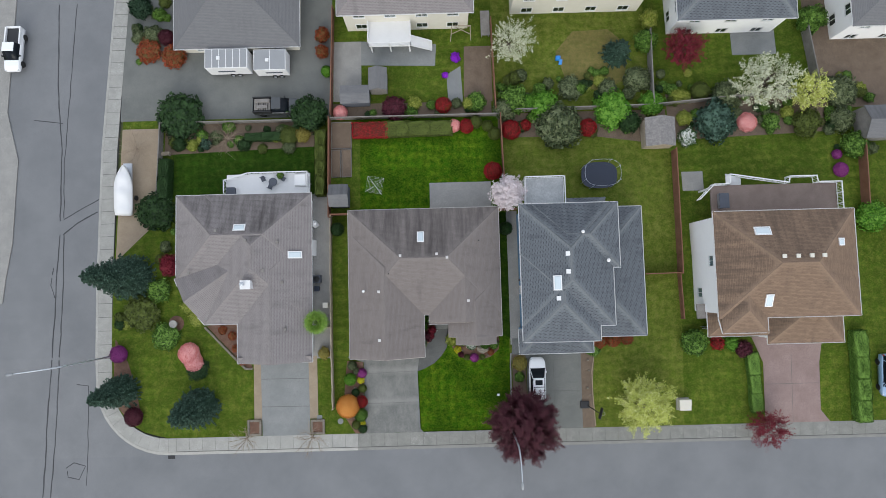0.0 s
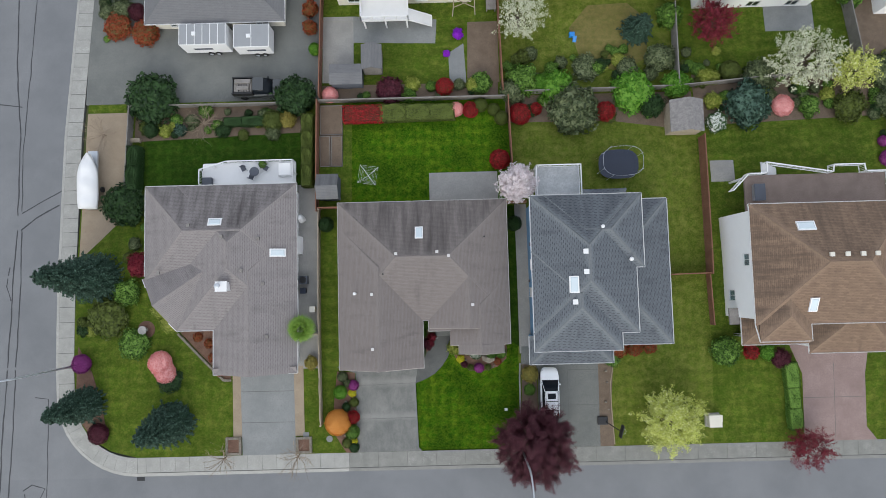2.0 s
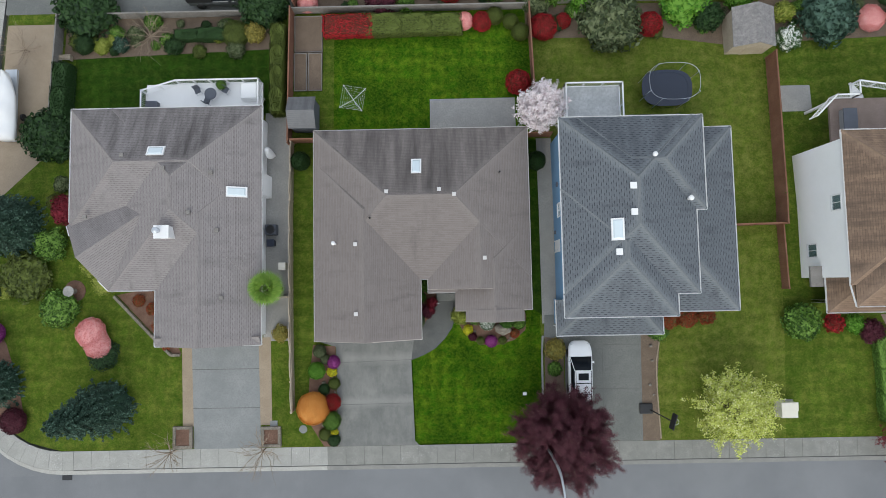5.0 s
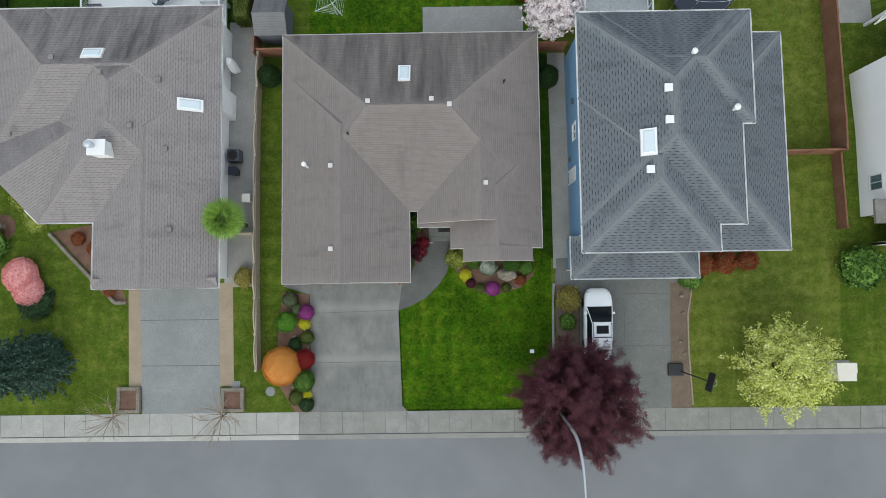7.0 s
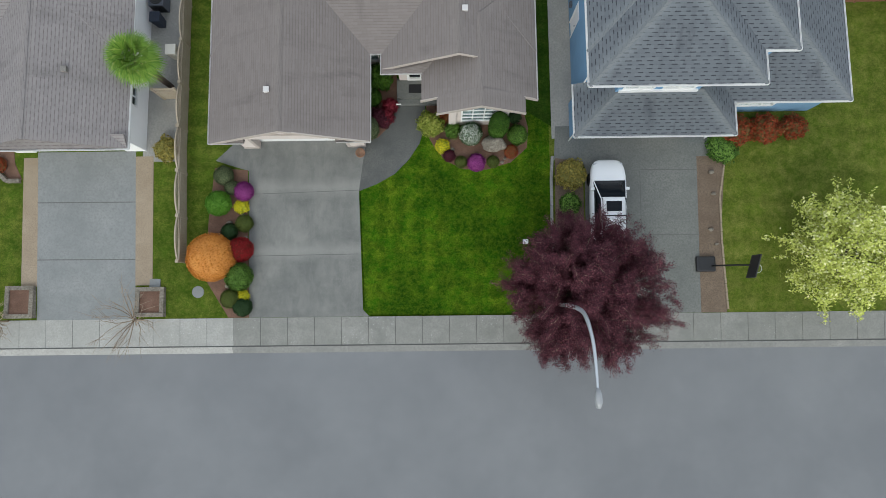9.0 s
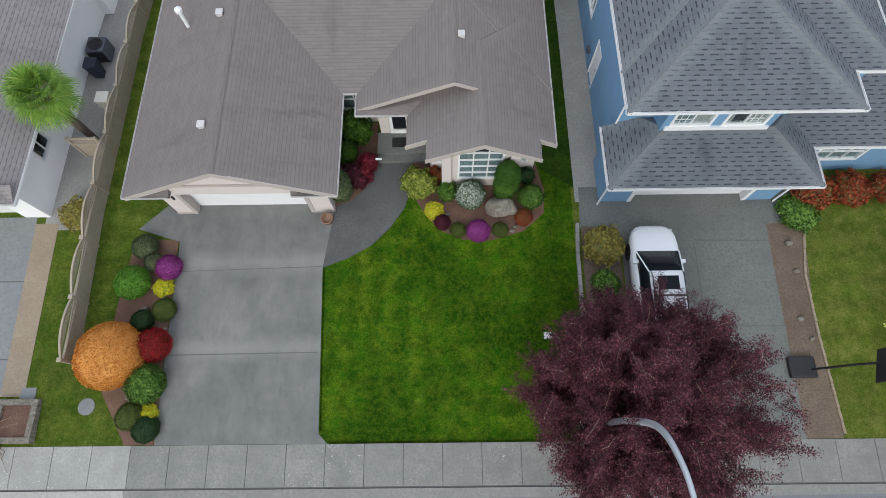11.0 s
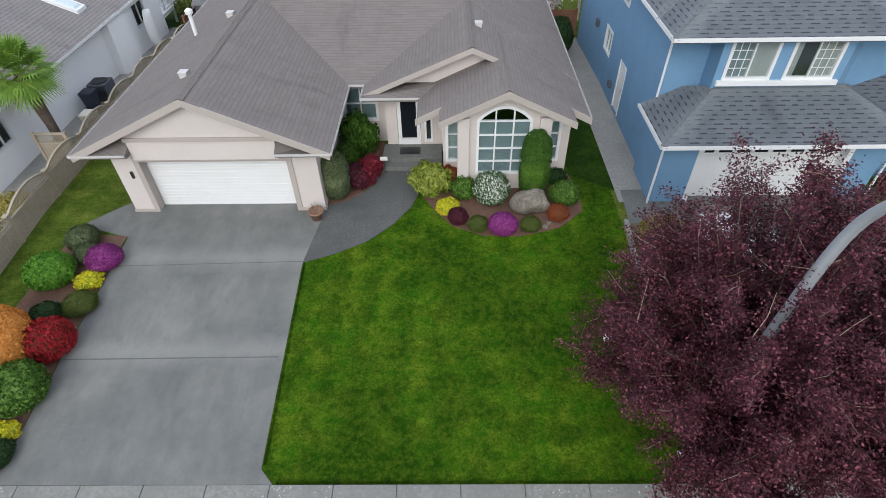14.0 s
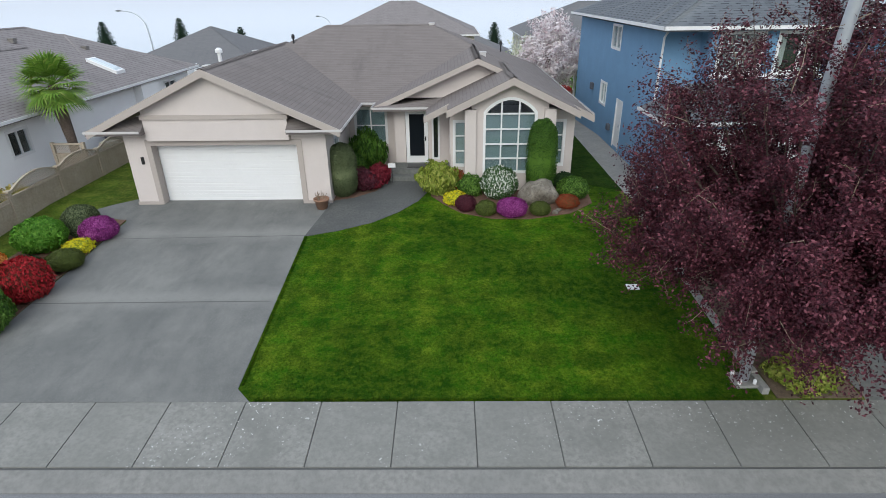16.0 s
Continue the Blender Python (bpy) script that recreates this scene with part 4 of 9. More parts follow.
    d0, d1 = 0.86, 5.78
    wall(h, (-9.65, -7.5), (-2.9, -7.5), -0.15, 2.52, "stucco", [(d0, d1, -0.15, 2.1)], 0.4, label="beige stucco garage front")
    bm = bmesh.new()
    f.box(bm, d0 - 0.16, d0 + 0.02, -0.02, 2.14, -0.3, 0.03)
    f.box(bm, d1 - 0.02, d1 + 0.16, -0.02, 2.14, -0.3, 0.03)
    f.box(bm, d0 - 0.16, d1 + 0.16, 2.08, 2.26, -0.3, 0.032)
    part("door_surround", bm, "stucco_trim", h, "taupe door surround")
    garage_door(h, f, d0 + 0.02, d1 - 0.02, -0.03, 2.1, 0.36)
    bm = bmesh.new()
    f.box(bm, 0.45, 0.53, 1.45, 1.7, 0.0, 0.06)
    part("wall_light", bm, "black", h, "small black wall light")
    prism(h, "plinth", [(-9.68, 0, -0.2), (-8.78, 0, -0.2), (-8.78, 0, 0.1), (-9.68, 0, 0.1)], (0, -7.54, 0), (0, -7.3, 0), "stucco_trim")
    prism(h, "plinth", [(-3.86, 0, -0.2), (-2.87, 0, -0.2), (-2.87, 0, 0.1), (-3.86, 0, 0.1)], (0, -7.54, 0), (0, -7.3, 0), "stucco_trim")
    # sides and back
    wall(h, (-9.65, 7.9), (-9.65, -7.5), -0.3, 2.6, "stucco", [(3, 4.5, 1.0, 2.1)])
    window(h, Face((-9.65, 7.9), (-9.65, -7.5), 0), 3, 4.5, 1.0, 2.1, 2)
    wall(h, (5.75, -5.6), (5.75, 7.9), -0.3, 2.6, "stucco", [(4, 5.2, 1.0, 2.1)])
    window(h, Face((5.75, -5.6), (5.75, 7.9), 0), 4, 5.2, 1.0, 2.1, 2)
    wall(h, (5.75, 7.9), (-9.65, 7.9), -0.9, 2.6, "stucco", [(2.0, 4.4, -0.5, 1.6), (8, 9.8, 0.6, 1.8)])
    fb = Face((5.75, 7.9), (-9.65, 7.9), 0)
    window(h, fb, 2.0, 4.4, -0.5, 1.6, 2), window(h, fb, 8, 9.8, 0.6, 1.8, 2)
    # garage inner side, recess with window
    wall(h, (-2.9, -7.5), (-2.9, -3.0), -0.2, 2.6, "stucco", [(1.2, 2.0, 0.9, 2.0)])
    window(h, Face((-2.9, -7.5), (-2.9, -3.0), 0), 1.2, 2.0, 0.9, 2.0, 1, 2)
    fr = Face((-2.9, -3.0), (-0.95, -3.0), 0)
    wall(h, (-2.9, -3.0), (-0.95, -3.0), -0.2, 2.7, "stucco", [(0.25, 1.55, 0.95, 2.4)])
    window(h, fr, 0.25, 1.55, 0.95, 2.4, 2, 2, inside="curtain")
    wall(h, (-0.95, -3.0), (-0.95, -3.85), -0.2, 2.7, "stucco", thick=0.15)
    # entry
    fe = Face((-0.95, -3.85), (1.25, -3.85), 0)
    wall(h, (-0.95, -3.85), (1.25, -3.85), 0.0, 2.7, "stucco", [(0.42, 1.32, 0.36, 2.42), (1.5, 1.75, 0.5, 2.36)])
    bm = bmesh.new()
    fe.box(bm, 0.44, 0.58, 0.36, 2.42, -0.09, 0.03), fe.box(bm, 1.17, 1.31, 0.36, 2.42, -0.09, 0.03)
    fe.box(bm, 0.58, 1.17, 0.36, 0.62, -0.09, 0.031), fe.box(bm, 0.58, 1.17, 2.3, 2.42, -0.09, 0.031)
    door = part("front_door", bm, "white", h, "white framed glazed front door")
    bm = bmesh.new()
    fe.box(bm, 0.58, 1.17, 0.62, 2.3, -0.06, -0.045)
    part("pane", bm, "car_glass", door)
    bm = bmesh.new()
    fe.box(bm, 1.19, 1.24, 1.25, 1.42, 0.03, 0.07)
    part("handle", bm, "black", door)
    window(h, fe, 1.5, 1.75, 0.5, 2.36, trim=0.04, inside="dark", name="sidelight")
    # porch
    bm = boxed(-1.1, -4.88, -0.1, 1.2, -3.85, 0.36, None, 0.015)
    box(bm, -1.1, -5.2, -0.1, 1.2, -4.88, 0.18, None, 0.015)
    part("porch_steps", bm, "drive_dark", h, "two grey concrete steps to the door")
    wall(h, (1.25, -3.85), (1.25, -5.6), -0.2, 2.75, "stucco", [(0.55, 1.0, 1.0, 2.3)], 0.18)
    window(h, Face((1.25, -3.85), (1.25, -5.6), 0), 0.55, 1.0, 1.0, 2.3, 1, 2)
    # bay with the arched window
    wall(h, (1.25, -5.6), (2.0, -5.6), -0.2, 2.75, "stucco", [(0.12, 0.66, 0.72, 2.4)], 0.18)
    window(h, Face((1.25, -5.6), (2.0, -5.6), 0), 0.12, 0.66, 0.72, 2.4, 1, 3, inside="pale_blind")
    wall(h, (4.62, -5.6), (5.75, -5.6), -0.2, 2.75, "stucco", [(0.25, 0.8, 0.72, 2.4)], 0.18)
    window(h, Face((4.62, -5.6), (5.75, -5.6), 0), 0.25, 0.8, 0.72, 2.4, 1, 3, inside="curtain")
    wall(h, (2.0, -5.45), (2.0, -6.35), -0.2, 3.1, "stucco", thick=0.18), wall(h, (4.65, -6.35), (4.65, -5.45), -0.2, 3.1, "stucco", thick=0.18)
    arched_front(h)
    for x in (1.95, 4.7):
        bm = boxed(x - 0.2, -6.5, -0.2, x + 0.2, -6.2, 2.95, None, 0.01)
        part("pillar", bm, "stucco", h, "beige stucco pillar")
    # roof furniture
    skylight(h, -2.8, 4.55, -2.02, 5.75, lambda x, y: E + (8.45 - y) * 0.453)
    for x, y, z in ((-7.05, -5.9, 4.37), (-7.05, -0.7, 4.37), (-4.6, 3.1, 5.1), (-0.7, 3.2, 5.06), (0.4, 2.8, 5.2), (2.6, -1.9, 4.32)):
        vent(h, x, y, z, "gutter", 0.125)
    flue(h, -8.7, -0.6, 3.6, 0.75, 0.08, "white")
    flue(h, -5.9, 1.2, 4.6, 0.15, 0.04, "black"), flue(h, 3.9, 4.6, 3.95, 0.15, 0.04, "black")
    return h


def arched_front(h):
    """The bay's front: a wall with an arched opening, its frame, bars and glass."""
    x0, x1, y, spring, rise = 2.42, 4.25, -6.35, 2.82, 0.5
    arch = [(x0 + (x1 - x0) * i / 16, spring + rise * math.sin(math.pi * i / 16) ** 0.75 if 0 < i < 16 else spring) for i in range(17)]
    bm = bmesh.new()
    for yy, flip in ((y, False), (y + 0.2, True)):
        quads = [[(2.0, -0.2), (4.65, -0.2), (4.65, 0.68), (2.0, 0.68)], [(2.0, 0.68), (x0, 0.68), (x0, spring), (2.0, spring)], [(x1, 0.68), (4.65, 0.68), (4.65, spring), (x1, spring)]]
        topz = lambda x: 3.95 - abs(x - 3.36) * 0.475
        quads.append([(2.0, spring), (x0, spring), (x0, topz(x0)), (2.0, topz(2.0))])
        quads.append([(x1, spring), (4.65, spring), (4.65, topz(4.65)), (x1, topz(x1))])
        quads += [[a, b, (b[0], topz(b[0])), (a[0], topz(a[0]))] for a, b in zip(arch, arch[1:])]
        for q in quads:
            vs = [bm.verts.new((px, yy, pz)) for px, pz in q]
            bm.faces.new(vs[::-1] if flip else vs)
    hole = [(x0, 0.68), (x1, 0.68)] + arch[::-1]
    for a, b in zip(hole, hole[1:] + hole[:1]):
        if a != b:
            bm.faces.new([bm.verts.new(p) for p in ((a[0], y, a[1]), (b[0], y, b[1]), (b[0], y + 0.2, b[1]), (a[0], y + 0.2, a[1]))])
    bmesh.ops.remove_doubles(bm, verts=bm.verts[:], dist=0.0005)
    bmesh.ops.recalc_face_normals(bm, faces=bm.faces[:])
    part("bay_wall", bm, "stucco", h, "beige stucco bay wall")
    bm = bmesh.new()
    mid = (x0 + x1) / 2
    ring = [(x0, 0.68), (x1, 0.68)] + arch[::-1]
    for a, b in zip(ring, ring[1:] + ring[:1]):
        k = lambda p: (p[0] + (mid - p[0]) * 0.075, p[1] + (1.9 - p[1]) * 0.05)
        o = lambda p: (p[0] - (mid - p[0]) * 0.02, p[1] - (1.9 - p[1]) * 0.02)
        if a == b:
            continue
        front = [bm.verts.new((p[0], y - 0.03, p[1])) for p in (o(a), o(b), k(b), k(a))]
        back = [bm.verts.new((p[0], y + 0.08, p[1])) for p in (o(a), o(b), k(b), k(a))]
        bm.faces.new(front), bm.faces.new(back[::-1])
        for i in range(4):
            bm.faces.new((front[(i + 1) % 4], front[i], back[i], back[(i + 1) % 4]))
    bmesh.ops.remove_doubles(bm, verts=bm.verts[:], dist=0.0005)
    bmesh.ops.recalc_face_normals(bm, faces=bm.faces[:])
    w = part("arched_window", bm, "white", h, "white arched window with fifteen panes")
    for i in (1, 2):
        x = x0 + (x1 - x0) * i / 3
        part("mullion", boxed(x - 0.025, y - 0.01, 0.7, x + 0.025, y + 0.06, spring + rise * 0.9), "white", w)
    for z in (1.2, 1.72, 2.25, 2.78):
        part("glazing_bar", boxed(x0, y - 0.012, z - 0.025, x1, y + 0.055, z + 0.025), "white", w)
    for i in range(3):
        for j, (z0, z1) in enumerate(((0.7, 1.2), (1.2, 1.72), (1.72, 2.25), (2.25, 2.78), (2.78, 3.28))):
            a, b = x0 + (x1 - x0) * i / 3, x0 + (x1 - x0) * (i + 1) / 3
            g = part("pane", boxed(a + 0.02, y + 0.03, z0, b - 0.02, y + 0.036, z1 - (0.1 if j == 4 and i != 1 else 0)), "glass", w)
            g.visible_shadow = False
    part("window_backing", boxed(x0 + 0.01, y + 0.085, 0.7, x1 - 0.01, y + 0.1, 2.8), "curtain", w)


subject_house()


# ---- blue two-storey house ----
def blue_house():
    h = thing("house", 14, 0, 0, "two-storey blue stucco house with a slate grey shingle roof", "house")
    U, L = 5.5, 2.75
    roof(h, [dict(at=(8.2, -4.8, 18.0, 8.25, U), axis="y", pitch=0.45), dict(at=(8.2, -6.4, 16.4, 3.0, U), axis="y", pitch=0.45), dict(at=(9.5, 1.28, 18.75, 8.24, U), axis="x", pitch=0.45)], "roof_blue", "slate grey shingle upper roof")
    roof(h, [dict(at=(8.12, -7.95, 16.3, -3.9, L), axis="x", pitch=0.5, clip=-5.2)], "roof_blue", "slate grey shingle garage roof", "lower_roof")
    roof(h, [dict(at=(13.85, 6.6, 18.3, 9.2, L), axis="x", pitch=0.3)], "roof_blue", "slate grey shingle strip roof over the back door", "lower_roof")
    roof(h, [dict(at=(13.0, -6.25, 22.25, 8.1, L), axis="y", pitch=0.42)], "roof_blue", "slate grey shingle wing roof", "lower_roof")
    gutter(h, [(8.2, 8.25), (8.2, -6.4), (16.4, -6.4), (16.4, -4.8), (18.0, -4.8), (18.0, 1.28), (18.75, 1.28), (18.75, 8.25), (8.2, 8.25)], U)
    gutter(h, [(8.12, -5.2), (8.12, -7.95), (16.3, -7.95), (16.3, -6.25), (22.25, -6.25), (22.25, 8.1), (18.8, 8.1)], L)
    # west wall
    f = Face((8.7, 7.8), (8.7, -5.2), 0)
    hs = [(6.5, 7.9, 4.2, 5.2), (5.4, 6.5, 1.55, 2.6), (8.3, 9.2, 0.15, 2.2)]
    wall(h, (8.7, 7.8), (8.7, -5.2), -0.7, 5.45, "blue_wall", hs, label="blue stucco side wall")
    window(h, f, *hs[0], 2), window(h, f, *hs[1], 2)
    bm = bmesh.new()
    f.box(bm, 8.34, 9.16, 0.17, 2.16, -0.08, -0.02)
    f.box(bm, 8.26, 8.34, 0.1, 2.24, -0.1, 0.02), f.box(bm, 9.16, 9.24, 0.1, 2.24, -0.1, 0.02), f.box(bm, 8.34, 9.16, 2.16, 2.24, -0.1, 0.021)
    d = part("side_door", bm, "white", h, "white side door")
    bm = bmesh.new()
    f.box(bm, 9.02, 9.08, 1.1, 1.22, -0.02, 0.05)
    part("handle", bm, "steel", d)
    for u, v, s in ((3.9, 2.1, 0.16), (7.6, 0.8, 0.14)):
        bm = bmesh.new()
        f.box(bm, u - s, u + s, v - s, v + s, 0, 0.14, 0.02)
        part("meter", bm, "slate", h, "grey utility meter box")
    # upper front with angled bay
    fu = Face((9.95, -6.0), (14.0, -6.0), 0)
    wall(h, (9.95, -6.0), (14.0, -6.0), 3.0, 5.45, "blue_wall", [(0.28, 1.75, 4.0, 5.3), (2.2, 3.75, 4.0, 5.3)])
    for a, b, drawn in ((0.28, 1.75, 1), (2.2, 3.75, 3)):
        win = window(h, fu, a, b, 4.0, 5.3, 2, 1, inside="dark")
        for half in (0, 1):
            u0, u1 = a + 0.07 + (b - a - 0.14) * half / 2, a + 0.07 + (b - a - 0.14) * (half + 1) / 2
            bm = bmesh.new()
            fu.box(bm, u0, u1 if drawn == 1 else u0 + (u1 - u0) * (0.35 + 0.65 * half), 4.07, 5.23, -0.1, -0.09)
            part("sheer", bm, "sheer" if half != drawn - 1 else "curtain", win, "pale drawn sheer")
            if half == (0 if drawn == 1 else 1):
                for q in (1, 2):
                    bm = bmesh.new()
                    fu.box(bm, u0 + (u1 - u0) * q / 3 - 0.01, u0 + (u1 - u0) * q / 3 + 0.01, 4.07, 5.23, -0.05, -0.035)
                    part("glazing_bar", bm, "white", win)
                for q in (1, 2, 3):
                    bm = bmesh.new()
                    fu.box(bm, u0, u1, 4.07 + 0.29 * q - 0.01, 4.07 + 0.29 * q + 0.01, -0.05, -0.034)
                    part("glazing_bar", bm, "white", win)
    bm = bmesh.new()
    fu.box(bm, 0.1, 3.95, 3.82, 3.98, 0, 0.1)
    part("sill", bm, "white", h, "white sill board under the windows")
    wall(h, (8.7, -5.2), (10.0, -5.2), 0, 5.45, "blue_wall"), wall(h, (9.95, -5.2), (9.95, -6.0), 3.0, 5.45, "blue_wall")
    wall(h, (14.0, -6.0), (14.8, -5.2), 3.0, 5.45, "blue_wall"), wall(h, (14.8, -5.2), (17.5, -4.3), 3.0, 5.45, "blue_wall")
    wall(h, (17.5, -4.3), (17.5, 7.8), 2.7, 5.45, "blue_wall", [(7, 8.5, 4.1, 5.2)])
    window(h, Face((17.5, -4.3), (17.5, 7.8), 0), 7, 8.5, 4.1, 5.2, 2)
    wall(h, (18.3, 7.8), (8.7, 7.8), -0.9, 5.45, "blue_wall", [(2, 4, 3.8, 5.1), (6, 8, 3.2, 5.2)])
    fb = Face((18.3, 7.8), (8.7, 7.8), 0)
    window(h, fb, 2, 4, 3.8, 5.1, 2), window(h, fb, 6, 8, 3.2, 5.2, 2)
    # garage and wing
    fg = Face((8.5, -7.2), (15.9, -7.2), 0)
    wall(h, (8.5, -7.2), (15.9, -7.2), -0.3, 2.65, "blue_wall", [(1.35, 6.15, -0.3, 2.2)], 0.35)
    garage_door(h, fg, 1.35, 6.15, -0.05, 2.2, 0.3, lights=True)
    bm = bmesh.new()
    fg.box(bm, 1.2, 1.37, -0.05, 2.3, -0.28, 0.025), fg.box(bm, 6.13, 6.3, -0.05, 2.3, -0.28, 0.025), fg.box(bm, 1.2, 6.3, 2.18, 2.36, -0.28, 0.026)
    part("door_surround", bm, "white", h, "white door surround")
    wall(h, (8.5, -5.2), (8.5, -7.2), -0.3, 2.65, "blue_wall"), wall(h, (15.9, -7.2), (15.9, -5.8), -0.3, 2.65, "blue_wall")
    fw = Face((15.9, -5.8), (21.8, -5.8), 0)
    wall(h, (15.9, -5.8), (21.8, -5.8), -0.3, 2.65, "blue_wall", [(1.4, 3.4, 0.9, 2.2)])
    window(h, fw, 1.4, 3.4, 0.9, 2.2, 3, 2)
    wall(h, (21.8, -5.8), (21.8, 7.6), -0.7, 2.65, "blue_wall", [(4, 5.6, 0.9, 2.1)])
    window(h, Face((21.8, -5.8), (21.8, 7.6), 0), 4, 5.6, 0.9, 2.1, 2)
    wall(h, (21.8, 7.6), (18.3, 7.6), -0.7, 2.65, "blue_wall")
    west = lambda x, y: U + (x - 8.2) * 0.45
    skylight(h, 11.3, -1.0, 12.1, 0.55, west)
    for x, y in ((12.75, 2.75), (12.75, 0.92), (11.75, -1.8)):
        vent(h, x, y, west(x, y) + 0.08, "white", 0.2)
    flue(h, 14.5, 5.0, 6.9, 0.3, 0.09, "white"), flue(h, 17.3, 2.0, 5.9, 0.35, 0.1, "white")
    for x, y, zt in ((8.62, -5.7, 5.4), (8.4, -7.85, 2.65), (15.95, -7.8, 2.65)):
        part("downpipe", tube([(x, y, zt), (x + 0.02, y + 0.45, zt - 0.3), (x + 0.02, y + 0.5, max(zt - 2.6, 0.0))], 0.04, 8), "white", h, "white downpipe")
    # back deck with a white rail
    bm = boxed(9.3, 8.0, 2.3, 13.7, 11.6, 2.5)
    part("deck", bm, "deck_pale", h, "pale stained back deck")
    rail(h, [(9.3, 8.2), (9.3, 11.6), (13.7, 11.6), (13.7, 8.2)], 2.5)
    for x, y in ((9.4, 11.5), (13.6, 11.5)):
        part("deck_post", boxed(x - 0.07, y - 0.07, gz(y) - 0.1, x + 0.07, y + 0.07, 2.3), "white", h)
    return h


def rail(parent, path, z, h=1.0, material="white", step=1.4):
    """A rail: top rail, bottom rail, posts and thin balusters along a path."""
    for (ax, ay), (bx, by) in zip(path, path[1:]):
        d = Vector((bx - ax, by - ay, 0))
        L = d.length
        m = Matrix.Translation((ax, ay, z)) @ Matrix.Rotation(math.atan2(d.y, d.x), 4, "Z")
        bm = boxed(0, -0.05, h - 0.07, L, 0.05, h, m)
        box(bm, 0, -0.03, 0.08, L, 0.03, 0.14, m)
        n = max(1, round(L / step))
        for i in range(n + 1):
            box(bm, L * i / n - 0.045, -0.045, 0, L * i / n + 0.045, 0.045, h + 0.03, m)
        k = int(L / 0.16)
        for i in range(1, k):
            box(bm, L * i / k - 0.012, -0.012, 0.14, L * i / k + 0.012, 0.012, h - 0.07, m)
        part("railing", bm, material, parent, "white railing")


blue_house()


# ---- corner house ----
def corner_house():
    h = thing("house", -21, 1, 0, "single-storey white stucco corner house with a grey-brown shingle roof", "house")
    E = 2.6
    roof(h, [dict(at=(-26.6, -3.85, -14.65, 10.6, E), axis="y", pitch=0.44), dict(at=(-29.8, 1.1, -14.72, 10.58, E), axis="x", pitch=0.46, bare="E"), dict(at=(-22.95, -8.2, -14.7, 6.0, E), axis="y", pitch=0.46, gables="S", bare="N")], "roof_brown2", "grey-brown shingle roof with stains")
    # diagonal wing over the cut corner
    turn = Matrix.Translation((-28.3, -1.25, 0)) @ Matrix.Rotation(math.atan2(-5.2, 3.4), 4, "Z")
    bm = bmesh.new()
    wing(bm, -3.1, 0.0, 3.1, 6.8, E, 0.46, "y", "SN", 0.02, 0.14, turn)
    bmesh.ops.recalc_face_normals(bm, faces=bm.faces[:])
    roof_uv(part("corner_roof", bm, "roof_brown2", h, "diagonal grey-brown shingle roof").data)
    prism(h, "gable_wall", [turn @ Vector(p) for p in ((-2.7, 0.4, 2.3), (2.7, 0.4, 2.3), (2.7, 0.4, 2.68), (0, 0.4, 3.85), (-2.7, 0.4, 2.66))], (0, 0, 0), (0.15, 0.1, 0), "white_wall")
    bm = bmesh.new()
    caps(bm, [turn @ Vector((0, 0, E + 1.41)), turn @ Vector((0, 5.6, E + 1.41))])
    cap = part("ridge_cap", bm, "roof_brown2", h, "overlapping ridge cap shingles")
    cap["kind"] = "stuff"
    roof_uv(cap.data)
    for sx in (-1, 1):
        prism(h, "bargeboard", [turn @ Vector((sx * u, -0.02, E + (3.1 - u) * 0.46)) for u in (3.1, 2.1)] + [turn @ Vector((sx * u, -0.02, E - 0.16 + (3.1 - u) * 0.46)) for u in (2.1, 3.1)], (0, 0, 0), turn.to_3x3() @ Vector((0, -0.05, 0)), "white", "white rake board")
    bm = bmesh.new()
    t = [bm.verts.new(p) for p in ((-22.9, -8.17, E), (-14.75, -8.17, E), (-14.75, -7.55, E + 0.34), (-22.9, -7.55, E + 0.34))]
    u = [bm.verts.new((v.co.x, v.co.y, E - 0.12)) for v in t]
    bm.faces.new(t), bm.faces.new(u[::-1])
    for i in range(4):
        bm.faces.new((t[i], u[i], u[(i + 1) % 4], t[(i + 1) % 4]))
    bmesh.ops.recalc_face_normals(bm, faces=bm.faces[:])
    roof_uv(part("skirt_roof", bm, "roof_brown2", h, "narrow grey-brown shingle skirt roof").data)
    gutter(h, [(-14.65, 10.6), (-29.8, 10.6), (-29.8, 1.6)], E)
    gutter(h, [(-26.6, -3.85), (-22.95, -3.85), (-22.95, -8.2), (-14.7, -8.2), (-14.65, 10.6)], E)
    w = "white_wall"
    wall(h, (-22.5, -7.6), (-15.2, -7.6), -0.3, 2.5, w, [(1.1, 6.2, -0.3, 2.1)], 0.3)
    garage_door(h, Face((-22.5, -7.6), (-15.2, -7.6), 0), 1.1, 6.2, -0.05, 2.1, 0.25)
    f = Face((-15.2, -7.6), (-15.2, 10.1), 0)
    hs = [(2.1, 3.2, 1.1, 2.1), (14.5, 15.9, 0.9, 2.1)]
    wall(h, (-15.2, -7.6), (-15.2, 10.1), -0.7, 2.5, w, hs, label="white stucco side wall")
    for q in hs:
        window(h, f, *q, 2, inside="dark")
    part("chimney_breast", boxed(-15.25, 3.6, -0.3, -14.75, 5.4, 2.48), w, h)
    wall(h, (-15.2, 10.1), (-29.3, 10.1), -0.9, 2.5, w, [(2, 5, -0.2, 1.9)])
    window(h, Face((-15.2, 10.1), (-29.3, 10.1), 0), 2, 5, -0.2, 1.9, 3)
    wall(h, (-29.3, 10.1), (-29.3, 1.4), -0.7, 2.5, w, [(3, 5, 0.9, 2.1)])
